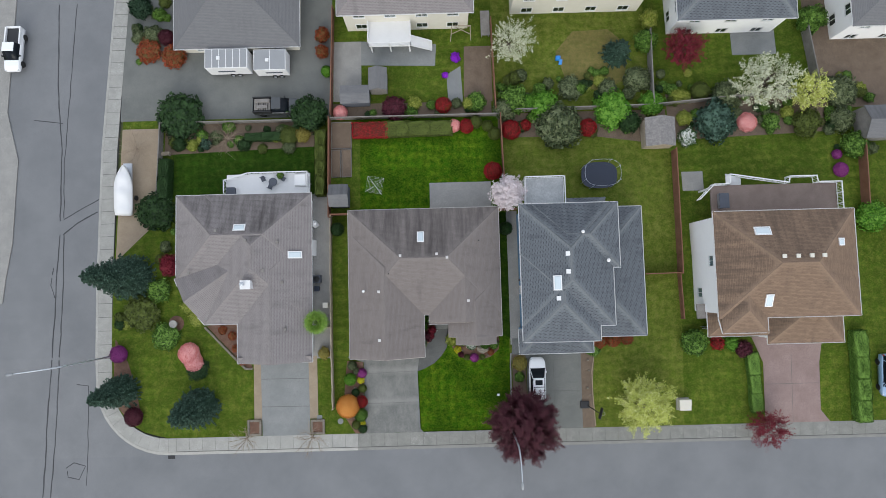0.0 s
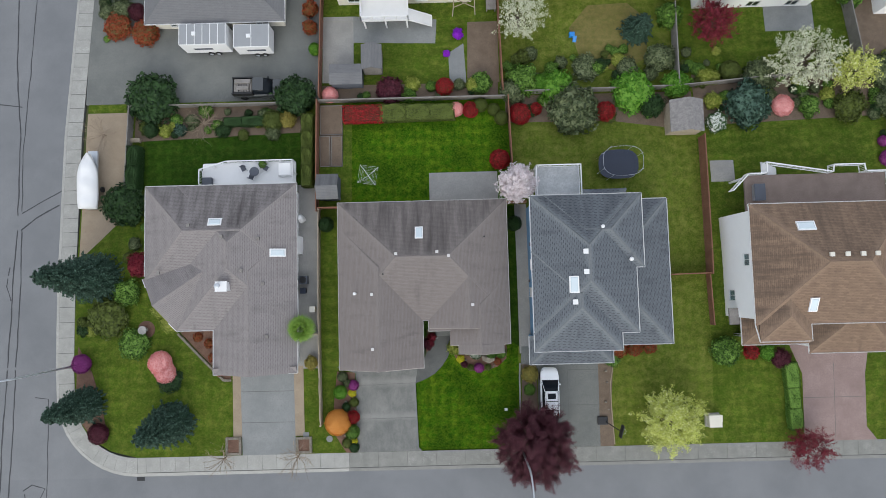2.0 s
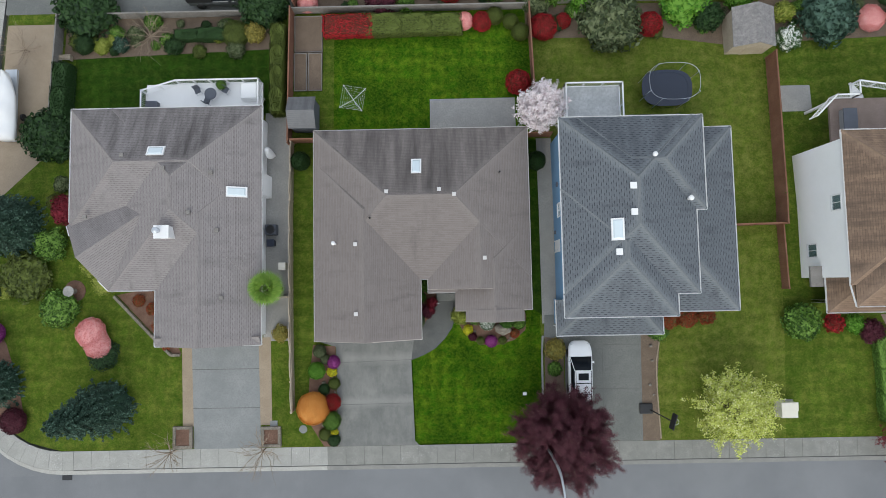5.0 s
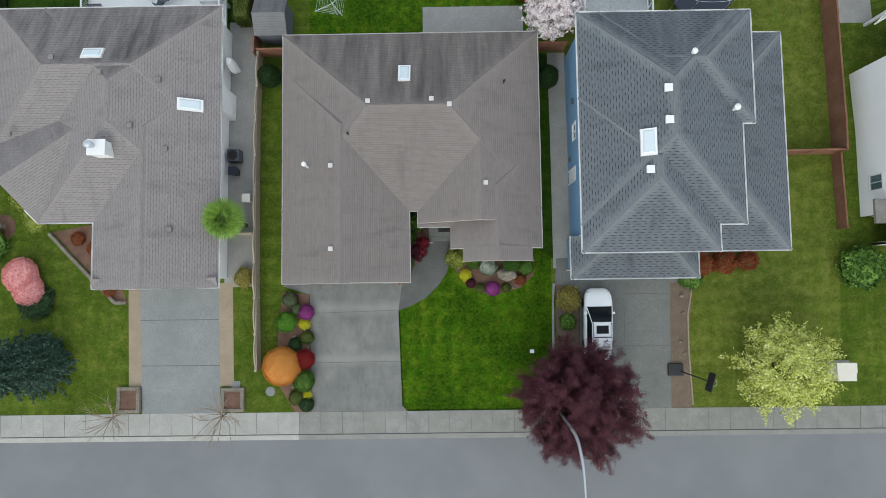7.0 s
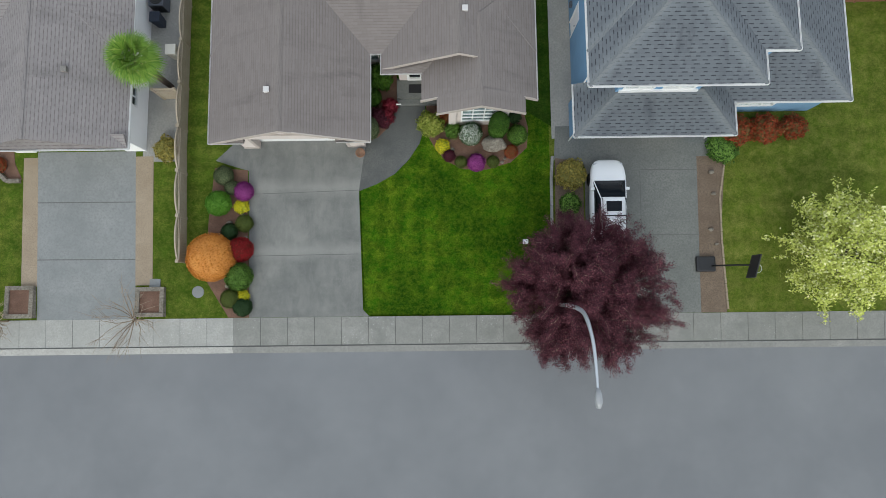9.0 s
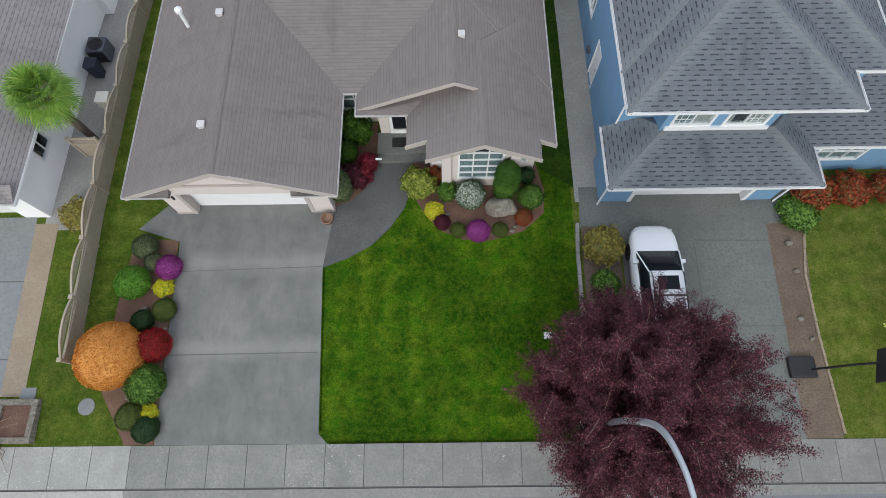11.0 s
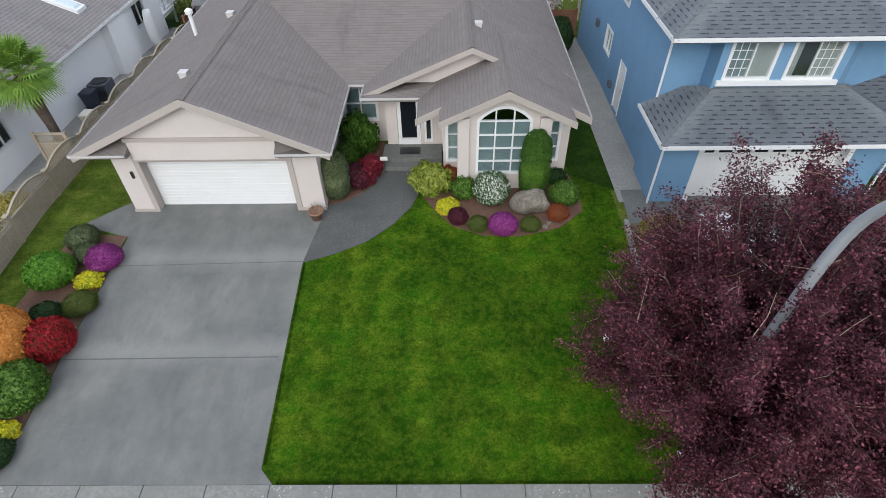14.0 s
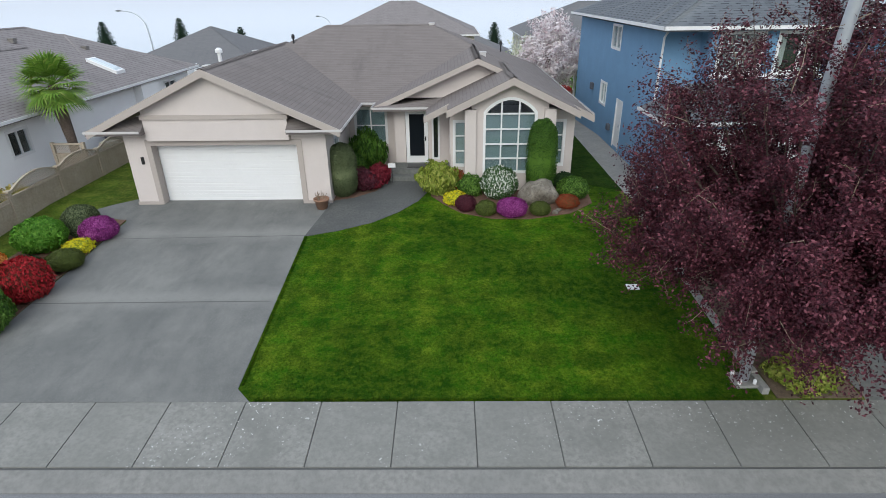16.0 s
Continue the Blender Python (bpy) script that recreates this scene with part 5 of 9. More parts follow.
    window(h, Face((-29.3, 10.1), (-29.3, 1.4), 0), 3, 5, 0.9, 2.1, 2)
    wall(h, (-29.3, 1.4), (-26.3, -3.3), -0.3, 2.5, w, [(1.5, 3.8, 0.6, 2.1)])
    window(h, Face((-29.3, 1.4), (-26.3, -3.3), 0), 1.5, 3.8, 0.6, 2.1, 3)
    wall(h, (-26.3, -3.3), (-22.5, -3.3), -0.3, 2.5, w), wall(h, (-22.5, -3.3), (-22.5, -7.6), -0.3, 2.5, w)
    prism(h, "gable_wall", [(-22.4, -7.62, 2.3), (-15.2, -7.62, 2.3), (-15.2, -7.62, 2.62), (-18.83, -7.62, 4.3), (-22.4, -7.62, 2.62)], (0, 0, 0), (0, 0.15, 0), "white_wall", "white stucco gable wall")
    east = lambda x, y: E + (-14.65 - x) * 0.45
    north = lambda x, y: E + (10.6 - y) * 0.46
    skylight(h, -22.7, 6.3, -21.4, 7.05, north), skylight(h, -17.0, 3.2, -15.6, 4.0, east)
    bm = boxed(-21.6, 0.0, 4.0, -20.6, 0.85, 5.3)
    box(bm, -21.66, -0.06, 5.3, -20.54, 0.91, 5.4)
    ch = part("chimney", bm, "white", h, "white boxed chimney")
    part("flue", lathe([(0.16, 5.4), (0.16, 5.75), (0.24, 5.75), (0.24, 5.9), (0.05, 6.0)], 14, Matrix.Translation((-21.3, 0.5, 0))), "steel", ch)
    for x, y in ((-18.0, 5.0), (-17.6, 0.6), (-17.3, -4.5), (-24.6, 6.4), (-19.4, 1.9), (-21.2, 5.2), (-28.0, 1.9)):
        vent(h, x, y, E + 0.45 * min(-14.65 - x, 10.6 - y, x + 29.8) + 0.06, "wood_grey", 0.13)
    # back deck
    part("deck", boxed(-25.0, 10.3, 0.2, -15.3, 13.3, 0.42), "white", h, "white painted back deck")
    rail(h, [(-25.0, 11.0), (-25.0, 12.5), (-22.2, 13.3), (-15.4, 13.3), (-15.4, 10.8)], 0.42)
    for x in (-24.8, -20, -15.5):
        part("deck_post", boxed(x - 0.08, 12.1, -1.0, x + 0.08, 12.26, 0.2), "white", h)
    return h


corner_house()


# ---- white house with tan roof ----
def tan_house():
    h = thing("house", 36, 0, 0, "two-storey white house with a brown and tan shingle roof", "house")
    U, L = 5.5, 2.7
    roof(h, [dict(at=(28.85, -4.45, 43.9, 6.9, U), pitch=0.42), dict(at=(29.2, -6.0, 34.0, 2.0, U), axis="y", pitch=0.42)], "roof_tan", "mottled tan and brown shingle roof")
    roof(h, [dict(at=(35.5, -7.55, 43.95, -1.0, L), axis="x", pitch=0.45), dict(at=(29.0, -6.6, 36.0, -2.0, L), axis="x", pitch=0.45)], "roof_tan", "tan shingle lower roof", "lower_roof")
    gutter(h, [(43.9, -4.45), (43.9, 6.9), (28.85, 6.9), (28.85, -4.45), (29.2, -6.0), (34.0, -6.0), (34.0, -4.45), (43.9, -4.45)], U)
    gutter(h, [(29.0, -3.5), (29.0, -6.6), (35.5, -6.6), (35.5, -7.55), (43.95, -7.55), (43.95, -3.9)], L)
    w = "white_wall"
    f = Face((28.9, 6.3), (28.9, -3.9), 0)
    hs = [(4.0, 5.2, 3.9, 5.0), (7.5, 8.6, 0.9, 2.1)]
    wall(h, (28.9, 6.3), (28.9, -3.9), -0.6, 5.45, w, hs)
    for q in hs:
        window(h, f, *q, 2)
    wall(h, (29.6, -3.9), (43.3, -3.9), -0.3, 5.45, w, [(1, 3.6, 3.9, 5.1), (7, 8.6, 3.9, 5.1)])
    wall(h, (43.3, -3.9), (43.3, 6.3), -0.6, 5.45, w), wall(h, (43.3, 6.3), (28.9, 6.3), -0.9, 5.45, w, [(3, 5, 3.3, 5.1), (8, 10, 3.3, 5.1)])
    wall(h, (36.0, -7.0), (43.4, -7.0), -0.4, 2.6, w, [(0.9, 6.3, -0.4, 2.1)], 0.3)
    garage_door(h, Face((36.0, -7.0), (43.4, -7.0), 0), 0.9, 6.3, -0.05, 2.1, 0.25)
    wall(h, (36.0, -3.9), (36.0, -7.0), -0.3, 2.6, w), wall(h, (43.4, -7.0), (43.4, -3.9), -0.3, 2.6, w)
    wall(h, (29.5, -5.9), (36.0, -5.9), -0.3, 2.6, w, [(1.5, 4, 0.6, 2.1)])
    window(h, Face((29.5, -5.9), (36.0, -5.9), 0), 1.5, 4, 0.6, 2.1, 3)
    part("side_deck", boxed(28.0, -4.6, 2.3, 29.3, -3.0, 2.5), "wood_grey", h)
    north = lambda x, y: U + (6.9 - y) * 0.42
    skylight(h, 32.6, 4.2, 34.3, 5.1, north), skylight(h, 41.2, 2.9, 42.0, 3.7, lambda x, y: U + (43.9 - x) * 0.42)
    skylight(h, 33.4, -3.3, 34.2, -2.0, lambda x, y: U + (y + 4.45) * 0.42)
    for x in (34.8, 36.2, 37.6, 38.9):
        vent(h, x, 1.9, 7.75, "cream", 0.18)
    # roof deck at the back, with stairs
    part("deck", boxed(30.2, 6.3, 2.4, 44.3, 10.2, 2.6), "deck_brown", h, "brown upper back deck")
    rail(h, [(28.6, 8.6), (30.2, 10.2), (32.0, 10.2), (32.0, 11.3), (38.5, 10.2), (38.6, 10.9), (41.6, 10.9), (41.7, 10.2), (44.3, 10.2), (44.3, 6.6)], 2.6)
    for x in (30.4, 35, 40, 44.1):
        part("deck_post", boxed(x - 0.1, 9.9, gz(10) - 0.1, x + 0.1, 10.1, 2.4), "white", h)
    stairs(h, 32.1, 10.3, 35.4, 11.5, 2.5, -0.7)
    return h


def stairs(parent, x0, y0, x1, y1, ztop, zbot, n=12):
    """A flight of open treads between two stringers."""
    for y in (y0, y1):
        prism(parent, "stringer", [(x0, y, ztop - 0.3), (x1, y, zbot - 0.05), (x1, y, zbot + 0.15), (x0, y, ztop)], (0, -0.03, 0), (0, 0.03, 0), "white", "white stair stringer")
    for i in range(n):
        a, b = x0 + (x1 - x0) * i / n, x0 + (x1 - x0) * (i + 1) / n
        z = ztop + (zbot - ztop) * (i + 0.5) / n
        part("tread", boxed(a, y0 + 0.03, z - 0.05, b + 0.03, y1 - 0.03, z), "white", parent)


tan_house()


# ---- houses behind and farther off ----
def back_house(x0, y0, x1, y1, eave, roof_m, wall_m, label, axis=None, extra=(), pitch=0.45, windows=True, storeys=1):
    y_mid = (y0 + y1) / 2
    g0 = gz(y_mid)
    h = thing("house", (x0 + x1) / 2, y_mid, g0, label, "house")
    z = g0 + eave
    top = z + min(x1 - x0, y1 - y0) / 2 * pitch
    roof(h, [dict(at=(x0, y0, x1, y1, z), pitch=pitch, axis=axis)] + [dict(at=(*e, z), pitch=pitch) for e in extra], roof_m)
    gutter(h, [(x0, y0), (x1, y0), (x1, y1), (x0, y1), (x0, y0)], z)
    k = 0.5
    c = [(x0 + k, y0 + k), (x1 - k, y0 + k), (x1 - k, y1 - k), (x0 + k, y1 - k)]
    for i in range(4):
        p, q = c[i], c[(i + 1) % 4]
        L = math.hypot(q[0] - p[0], q[1] - p[1])
        hs = []
        if windows:
            for s in range(storeys):
                zb = z - 1.75 - 2.7 * s
                n = max(1, int(L / 3.6))
                hs += [(L * (j + 0.5) / n - 0.7, L * (j + 0.5) / n + 0.7, zb, zb + 1.2) for j in range(n)]
        wall(h, p, q, g0 - 1.2, z - 0.1, wall_m, hs)
        for q4 in hs:
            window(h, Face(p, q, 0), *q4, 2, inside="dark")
    return h


back_house(-31.4, 28.6, -16.4, 44.0, 2.7, "roof_grey", "cream", "single-storey cream house with a grey shingle roof behind a paved yard")
hb = back_house(-11.5, 30.9, 4.2, 44.0, 5.4, "roof_brown2", "cream", "two-storey cream house with a white back deck", storeys=2)
part("deck", boxed(-8.2, 28.4, -0.1, -3.2, 31.4, 0.1), "white", hb, "white back deck")
rail(hb, [(-8.2, 31.0), (-8.2, 28.4), (-3.2, 28.4), (-3.2, 31.0)], 0.1)
stairs(hb, -3.2, 28.5, -0.7, 29.7, 0.1, -1.7)
for x, y in ((-8.0, 28.6), (-3.4, 28.6), (-5.7, 28.6)):
    part("deck_post", boxed(x - 0.08, y - 0.08, -2.0, x + 0.08, y + 0.08, -0.1), "white", hb)
back_house(8.5, 32.6, 25.2, 46, 5.2, "roof_grey", "cream", "two-storey cream house with small windows", storeys=2)
back_house(27.6, 29.4, 41.4, 42, 5.0, "roof_blue", "white_wall", "white house with a blue-grey shingle roof", storeys=2)
back_house(47.6, 28.2, 61, 42, 5.0, "roof_grey", "white_wall", "white house with a grey shingle roof", storeys=2)
back_house(54.0, -6.5, 70, 7.5, 5.0, "roof_brown2", "cream", "cream house beside the hedge", storeys=2)
for i, (x, y) in enumerate(((-62, 62), (-34, 66), (-14, 70), (4, 64), (22, 68), (44, 66), (66, 62), (-46, 92), (-22, 96), (2, 94), (26, 98), (52, 92), (-70, 30), (-72, 8))):
    back_house(x - 7, y - 6, x + 7, y + 6, 2.8 + 0.3 * (i % 3), ("roof_grey", "roof_brown2", "roof_brown")[i % 3], ("cream", "white_wall")[i % 2], "house farther down the slope with a shingle roof", windows=False)


# ---- plants ----
rnd = np.random.default_rng(7)


def leaf_quads(points, normals, size, spread=0.5, long=1.0):
    """Rhombic leaves at the points, turned roughly to the normals: vertices and faces."""
    n = len(points)
    nn = normals + rnd.normal(0, spread, (n, 3))
    nn /= np.linalg.norm(nn, axis=1, keepdims=True) + 1e-9
    r = rnd.normal(0, 1, (n, 3))
    u = np.cross(nn, r)
    u /= np.linalg.norm(u, axis=1, keepdims=True) + 1e-9
    v = np.cross(nn, u)
    sz = (size * rnd.uniform(0.6, 1.3, (n, 1)))
    c = points
    vs = np.stack([c - u * sz * long, c - v * sz * 0.55 + nn * sz * 0.12, c + u * sz * long, c + v * sz * 0.55 + nn * sz * 0.12], 1).reshape(-1, 3)
    return vs, np.arange(4 * n).reshape(n, 4)


def from_arrays(name, blocks):
    """One mesh from several (vertices, faces) blocks."""
    vs, fs, k = [], [], 0
    for v, f in blocks:
        vs += [tuple(p) for p in np.asarray(v).tolist()]
        fs += [tuple(i + k for i in q) for q in (f.tolist() if hasattr(f, "tolist") else f)]
        k = len(vs)
    me = bpy.data.meshes.new(name)
    me.from_pydata(vs, [], fs)
    me.update()
    return me


def sphere_points(n):
    p = rnd.normal(0, 1, (n, 3))
    return p / np.linalg.norm(p, axis=1, keepdims=True)


def lumps(p, seed, amount, freq):
    return np.array([1 + amount * noise.noise(Vector(q) * freq + Vector((seed * 7.1, seed * 3.3, 0))) for q in p.tolist()])[:, None]


def core_block(seed, shrink, amount, freq, shape):
    bm = bmesh.new()
    bmesh.ops.create_icosphere(bm, subdivisions=3, radius=1)
    p = np.array([v.co[:] for v in bm.verts])
    f = [[v.index for v in q.verts] for q in bm.faces]
    bm.free()
    return shape(p * lumps(p, seed, amount, freq) * shrink), f


def dome(p):
    """Unit ball to a dome that stands on the ground, one high."""
    q = p.copy()
    q[:, 2] = np.where(p[:, 2] > 0, 0.42 + 0.58 * p[:, 2], 0.42 + 0.45 * p[:, 2])
    return q


def shrub_mesh(name, seed, n, size, amount, freq, shape=dome, shrink=0.9, thick=0.1, spread=0.5):
    p = sphere_points(n)
    r = lumps(p, seed, amount, freq)
    pts = shape(p * r * (1 - thick * rnd.random((n, 1)) ** 1.5))
    return from_arrays(name, [core_block(seed, shrink, amount, freq, shape), leaf_quads(pts, p, size, spread)])


CLIPPED = [shrub_mesh("clipped_shrub_%d" % i, i + 1, 5600, 0.048, 0.10, 2.6, dome, 0.86, 0.17, 0.75) for i in range(2)]
FINE = shrub_mesh("fine_shrub", 41, 11000, 0.027, 0.06, 2.2, dome, 0.9, 0.1, 0.8)
LOOSE = [shrub_mesh("loose_shrub_%d" % i, i + 11, 2200, 0.085, 0.36, 2.1, dome, 0.82, 0.3, 0.9) for i in range(4)]


def block_shape(p):
    m = np.abs(p).max(axis=1, keepdims=True)
    q = p / np.maximum(m, 0.3) * (0.72 + 0.28 * np.linalg.norm(p, axis=1, keepdims=True))
    q[:, 2] = 0.5 + 0.5 * q[:, 2]
    return q


BLOCK = shrub_mesh("hedge_block", 21, 5200, 0.06, 0.16, 2.2, block_shape, 0.88, 0.16, 0.8)


def column_shape(p):
    q = p.copy()
    q[:, 2] = 0.5 + 0.5 * np.sign(p[:, 2]) * np.abs(p[:, 2]) ** 0.6
    return q


COLUMNS = [shrub_mesh("column_shrub_%d" % i, 31 + i, 15000, 0.026, 0.07, 2.5, lambda p: column_shape(p) * np.array((0.54, 0.54, h)), 0.9, 0.12, 0.8) for i, h in enumerate((2.75, 1.95))]

COLOURS = {"darkgreen": "dark green", "cypress": "dark green", "dull": "grey-green", "yew": "deep green", "wine": "dark wine-red", "rust": "rusty red", "spruce": "blue-green", "gold": "golden green", "olive": "olive green",
           "mustard": "mustard yellow", "bright": "bright green", "pink": "pink flowering", "scarlet": "scarlet flowering", "violet": "violet flowering", "green": "green", "crimson": "crimson-leaved", "lime": "pale lime",
           "white_flower": "white flowering", "cream_leaf": "cream blossoming", "magenta": "magenta flowering", "blossom": "pale pink blossoming", "yellow": "yellow flowering", "orange": "orange-leaved"}


def shrub(mesh, colour, x, y, r, h, form="rounded", ry=None, z=None, turn=None, group="", name="shrub", lift=0.0):
    ob = new(name, mesh)
    ob.matrix_world = pose(x, y, (gz(y) if z is None else z) - 0.03 + lift, 0, 0, rnd.uniform(0, 360) if turn is None else turn) @ Matrix.Diagonal((r, ry or r, h, 1))
    if not mesh.materials:
        mesh.materials.append(None)
    ob.material_slots[0].link = "OBJECT"
    ob.material_slots[0].material = M[colour]
    return tagged(ob, "%s %s shrub in a garden bed" % (form, COLOURS[colour]) if name == "shrub" else "%s %s %s" % (form, COLOURS[colour], name.replace("_", " ")), name.replace("_", " "), group)


# driveway bed of the taupe-roofed house
for c, x, y, r, h in (("dull", -10.75, -9.1, 0.55, 0.7), ("dull", -10.3, -9.75, 0.42, 0.6), ("magenta", -9.62, -10.0, 0.56, 0.72), ("bright", -10.98, -10.65, 0.72, 1.0), ("yellow", -9.82, -10.8, 0.42, 0.4), ("olive", -9.63, -11.75, 0.5, 0.55),
                      ("darkgreen", -10.45, -12.2, 0.48, 0.6), ("scarlet", -9.72, -13.2, 0.68, 1.1), ("green", -9.85, -14.7, 0.78, 1.15), ("olive", -10.45, -15.9, 0.55, 0.55), ("yellow", -9.72, -15.75, 0.35, 0.4), ("darkgreen", -9.75, -16.35, 0.55, 0.55)):
    shrub(CLIPPED[int(x * 10) % 2] if c != "yellow" else LOOSE[0], c, x, y, r, h, "clipped round" if c != "yellow" else "low")
shrub(FINE, "orange", -11.25, -13.65, 1.34, 1.7, "large clipped round")
# front bed
for c, x, y, r, h, form in (("gold", 0.75, -6.45, 0.72, 1.15, "l"), ("yellow", 1.4, -7.6, 0.42, 0.42, "l"), ("wine", 1.75, -8.15, 0.36, 0.55, "c"), ("olive", 2.42, -8.5, 0.36, 0.5, "c"), ("magenta", 3.26, -8.55, 0.52, 0.6, "c"), ("olive", 4.2, -8.5, 0.36, 0.45, "c"),
                            ("rust", 5.2, -7.95, 0.4, 0.45, "c"), ("white_flower", 2.95, -7.0, 0.66, 1.15, "c"), ("green", 5.55, -7.05, 0.58, 0.75, "c"), ("green", 1.95, -6.75, 0.45, 0.75, "l"), ("rust", 1.45, -5.95, 0.4, 0.7, "l"), ("darkgreen", 5.4, -6.0, 0.4, 0.6, "l"),
                            ("yew", -2.05, -3.85, 0.7, 1.75, "l"), ("yew", -2.45, -4.85, 0.5, 1.05, "c"), ("wine", -2.05, -6.0, 0.62, 0.8, "l"), ("crimson", -1.5, -5.3, 0.45, 0.75, "l"), ("crimson", -1.75, -5.9, 0.5, 0.7, "l")):
    shrub(CLIPPED[int(abs(x) * 7) % 2] if form == "c" else LOOSE[int(abs(x) * 9) % 4], c, x, y, r, h, "clipped round" if form == "c" else "loose")
shrub(COLUMNS[0], "yew", 4.42, -6.85, 1.0, 1.0, "tall clipped column")
shrub(COLUMNS[1], "dull", -2.6, -6.75, 1.0, 1.0, "tall clipped column")

GARDEN = (
    ("darkgreen", -30.9, 20.7, 2.8, 1.6), ("cypress", -36.4, 34.9, 1.4, 1.5), ("dull", -34.8, 31.3, 1.2, 1.0), ("wine", -33.1, 30.9, 1.0, 1.2), ("rust", -35.3, 29.3, 1.5, 0.9), ("rust", -32.2, 28.5, 1.5, 1.0),
    ("rust", -14.1, 30.8, 0.9, 1.0), ("rust", -14.1, 28.6, 0.8, 1.0), ("darkgreen", -31.1, 17.4, 0.9, 0.9), ("spruce", -27.9, 17.3, 0.7, 0.8), ("gold", -29.5, 17.2, 0.7, 0.7), ("olive", -18.0, 18.0, 1.2, 1.1),
    ("mustard", -16.4, 18.1, 0.9, 1.0), ("darkgreen", -15.6, 20.6, 2.2, 1.8), ("bright", -13.5, 26.0, 0.7, 1.2), ("pink", -11.9, 20.8, 0.9, 0.8), ("wine", -5.4, 21.1, 1.5, 1.0),
    ("scarlet", 0.5, 21.4, 1.0, 0.9), ("violet", 2.1, 27.5, 0.6, 0.6), ("violet", 0.8, 25.3, 0.4, 0.4), ("green", 4.4, 21.7, 1.2, 0.9), ("olive", 4.3, 19.2, 0.8, 0.9), ("olive", 6.5, 17.7, 0.8, 0.9), ("olive", 5.7, 18.7, 0.7, 0.8),
    ("scarlet", 8.5, 18.1, 1.2, 1.0), ("scarlet", 10.2, 18.6, 0.7, 0.9), ("pink", 1.7, 18.8, 0.8, 0.9), ("scarlet", 3.2, 18.7, 0.9, 0.9), ("scarlet", 6.1, 13.1, 1.1, 1.2), ("green", 8.9, 21.7, 1.8, 1.6), ("dull", 7.9, 20.8, 1.5, 1.4),
    ("bright", 12.6, 21.0, 1.8, 1.4), ("dull", 14.1, 18.2, 2.7, 2.2), ("bright", 10.7, 21.4, 1.0, 1.2), ("scarlet", 17.6, 18.1, 1.1, 1.1), ("bright", 20.6, 20.2, 2.3, 1.5), ("bright", 25.4, 20.9, 1.5, 1.3), ("darkgreen", 22.6, 18.6, 1.3, 1.4),
    ("dull", 23.9, 24.0, 1.6, 1.3), ("dull", 20.3, 23.0, 1.2, 0.9), ("dull", 15.9, 23.2, 1.5, 0.7), ("green", 25.2, 28.8, 1.4, 1.5), ("gold", 25.9, 31.6, 1.1, 1.6),
    ("spruce", 32.7, 18.3, 2.4, 1.8), ("gold", 29.2, 19.0, 0.9, 1.0), ("gold", 28.6, 21.7, 0.9, 1.0), ("olive", 31.4, 22.3, 1.2, 1.0), ("white_flower", 29.4, 16.6, 1.1, 0.9), ("pink", 36.7, 18.3, 1.2, 0.8),
    ("dull", 34.3, 21.8, 1.6, 1.4), ("olive", 43.6, 18.0, 1.7, 1.4), ("green", 39.5, 18.3, 1.1, 0.8), ("green", 49.0, 15.1, 1.6, 1.4), ("dull", 47.8, 18.3, 1.5, 1.2), ("magenta", 47.0, 14.1, 0.6, 0.6), ("magenta", 47.2, 12.2, 0.9, 0.7),
    ("bright", 49.8, 6.5, 1.8, 1.5), ("dull", 48.2, 21.8, 2.0, 1.2), ("green", 45.5, 31.0, 1.7, 2.0), ("darkgreen", 7.3, 6.2, 0.8, 1.6), ("darkgreen", -33.3, 9.2, 2.2, 1.6), ("darkgreen", -12.2, 6.6, 0.8, 1.4), ("crimson", -31.6, 2.9, 1.2, 1.2),
    ("green", -32.8, 0.0, 1.4, 1.0), ("olive", -34.7, -2.5, 2.0, 1.0), ("green", -31.9, -5.2, 1.6, 0.9), ("pink", -29.3, -7.2, 1.25, 1.0), ("pink", -28.8, -8.2, 1.1, 0.9), ("darkgreen", -28.5, -9.0, 1.3, 0.5), ("magenta", -37.4, -7.1, 1.0, 0.9), ("wine", -35.9, -14.3, 1.1, 0.8))
for i, (c, x, y, r, h) in enumerate(GARDEN):
    round_one = c in ("darkgreen", "scarlet", "pink", "wine", "olive", "magenta", "bright") and r < 1.3
    shrub(CLIPPED[i % 2] if round_one else LOOSE[i % 4], c, x, y, r, h * 1.15, "rounded" if round_one else "spreading")
for c, x, y, r, h in (("gold", -28.6, -3.3, 0.9, 0.5), ("gold", -29.6, -1.9, 0.8, 0.5), ("rust", -25.6, -4.7, 0.5, 0.4), ("rust", -24.5, -5.4, 0.5, 0.4), ("rust", -24.1, -6.8, 0.45, 0.4), ("rust", -23.4, -8.3, 0.45, 0.4), ("mustard", -13.9, -7.6, 0.7, 0.7),
                      ("rust", 17.6, -7.0, 0.85, 0.9), ("rust", 19.2, -6.9, 0.85, 0.9), ("rust", 20.8, -6.8, 0.7, 0.8), ("green", 28.4, -7.4, 1.5, 1.3), ("scarlet", 31.1, -7.6, 0.8, 0.9), ("bright", 32.8, -7.7, 0.8, 0.8), ("wine", 34.1, -8.3, 1.0, 1.0), ("mustard", 8.45, -9.3, 0.85, 0.95),
                      ("green", 8.4, -10.9, 0.6, 0.6), ("green", 16.9, -7.9, 0.9, 0.5), ("gold", 8.3, -16.4, 0.65, 0.5)):
    shrub(LOOSE[int(abs(x) * 10) % 4], c, x, y, r, h, "low")


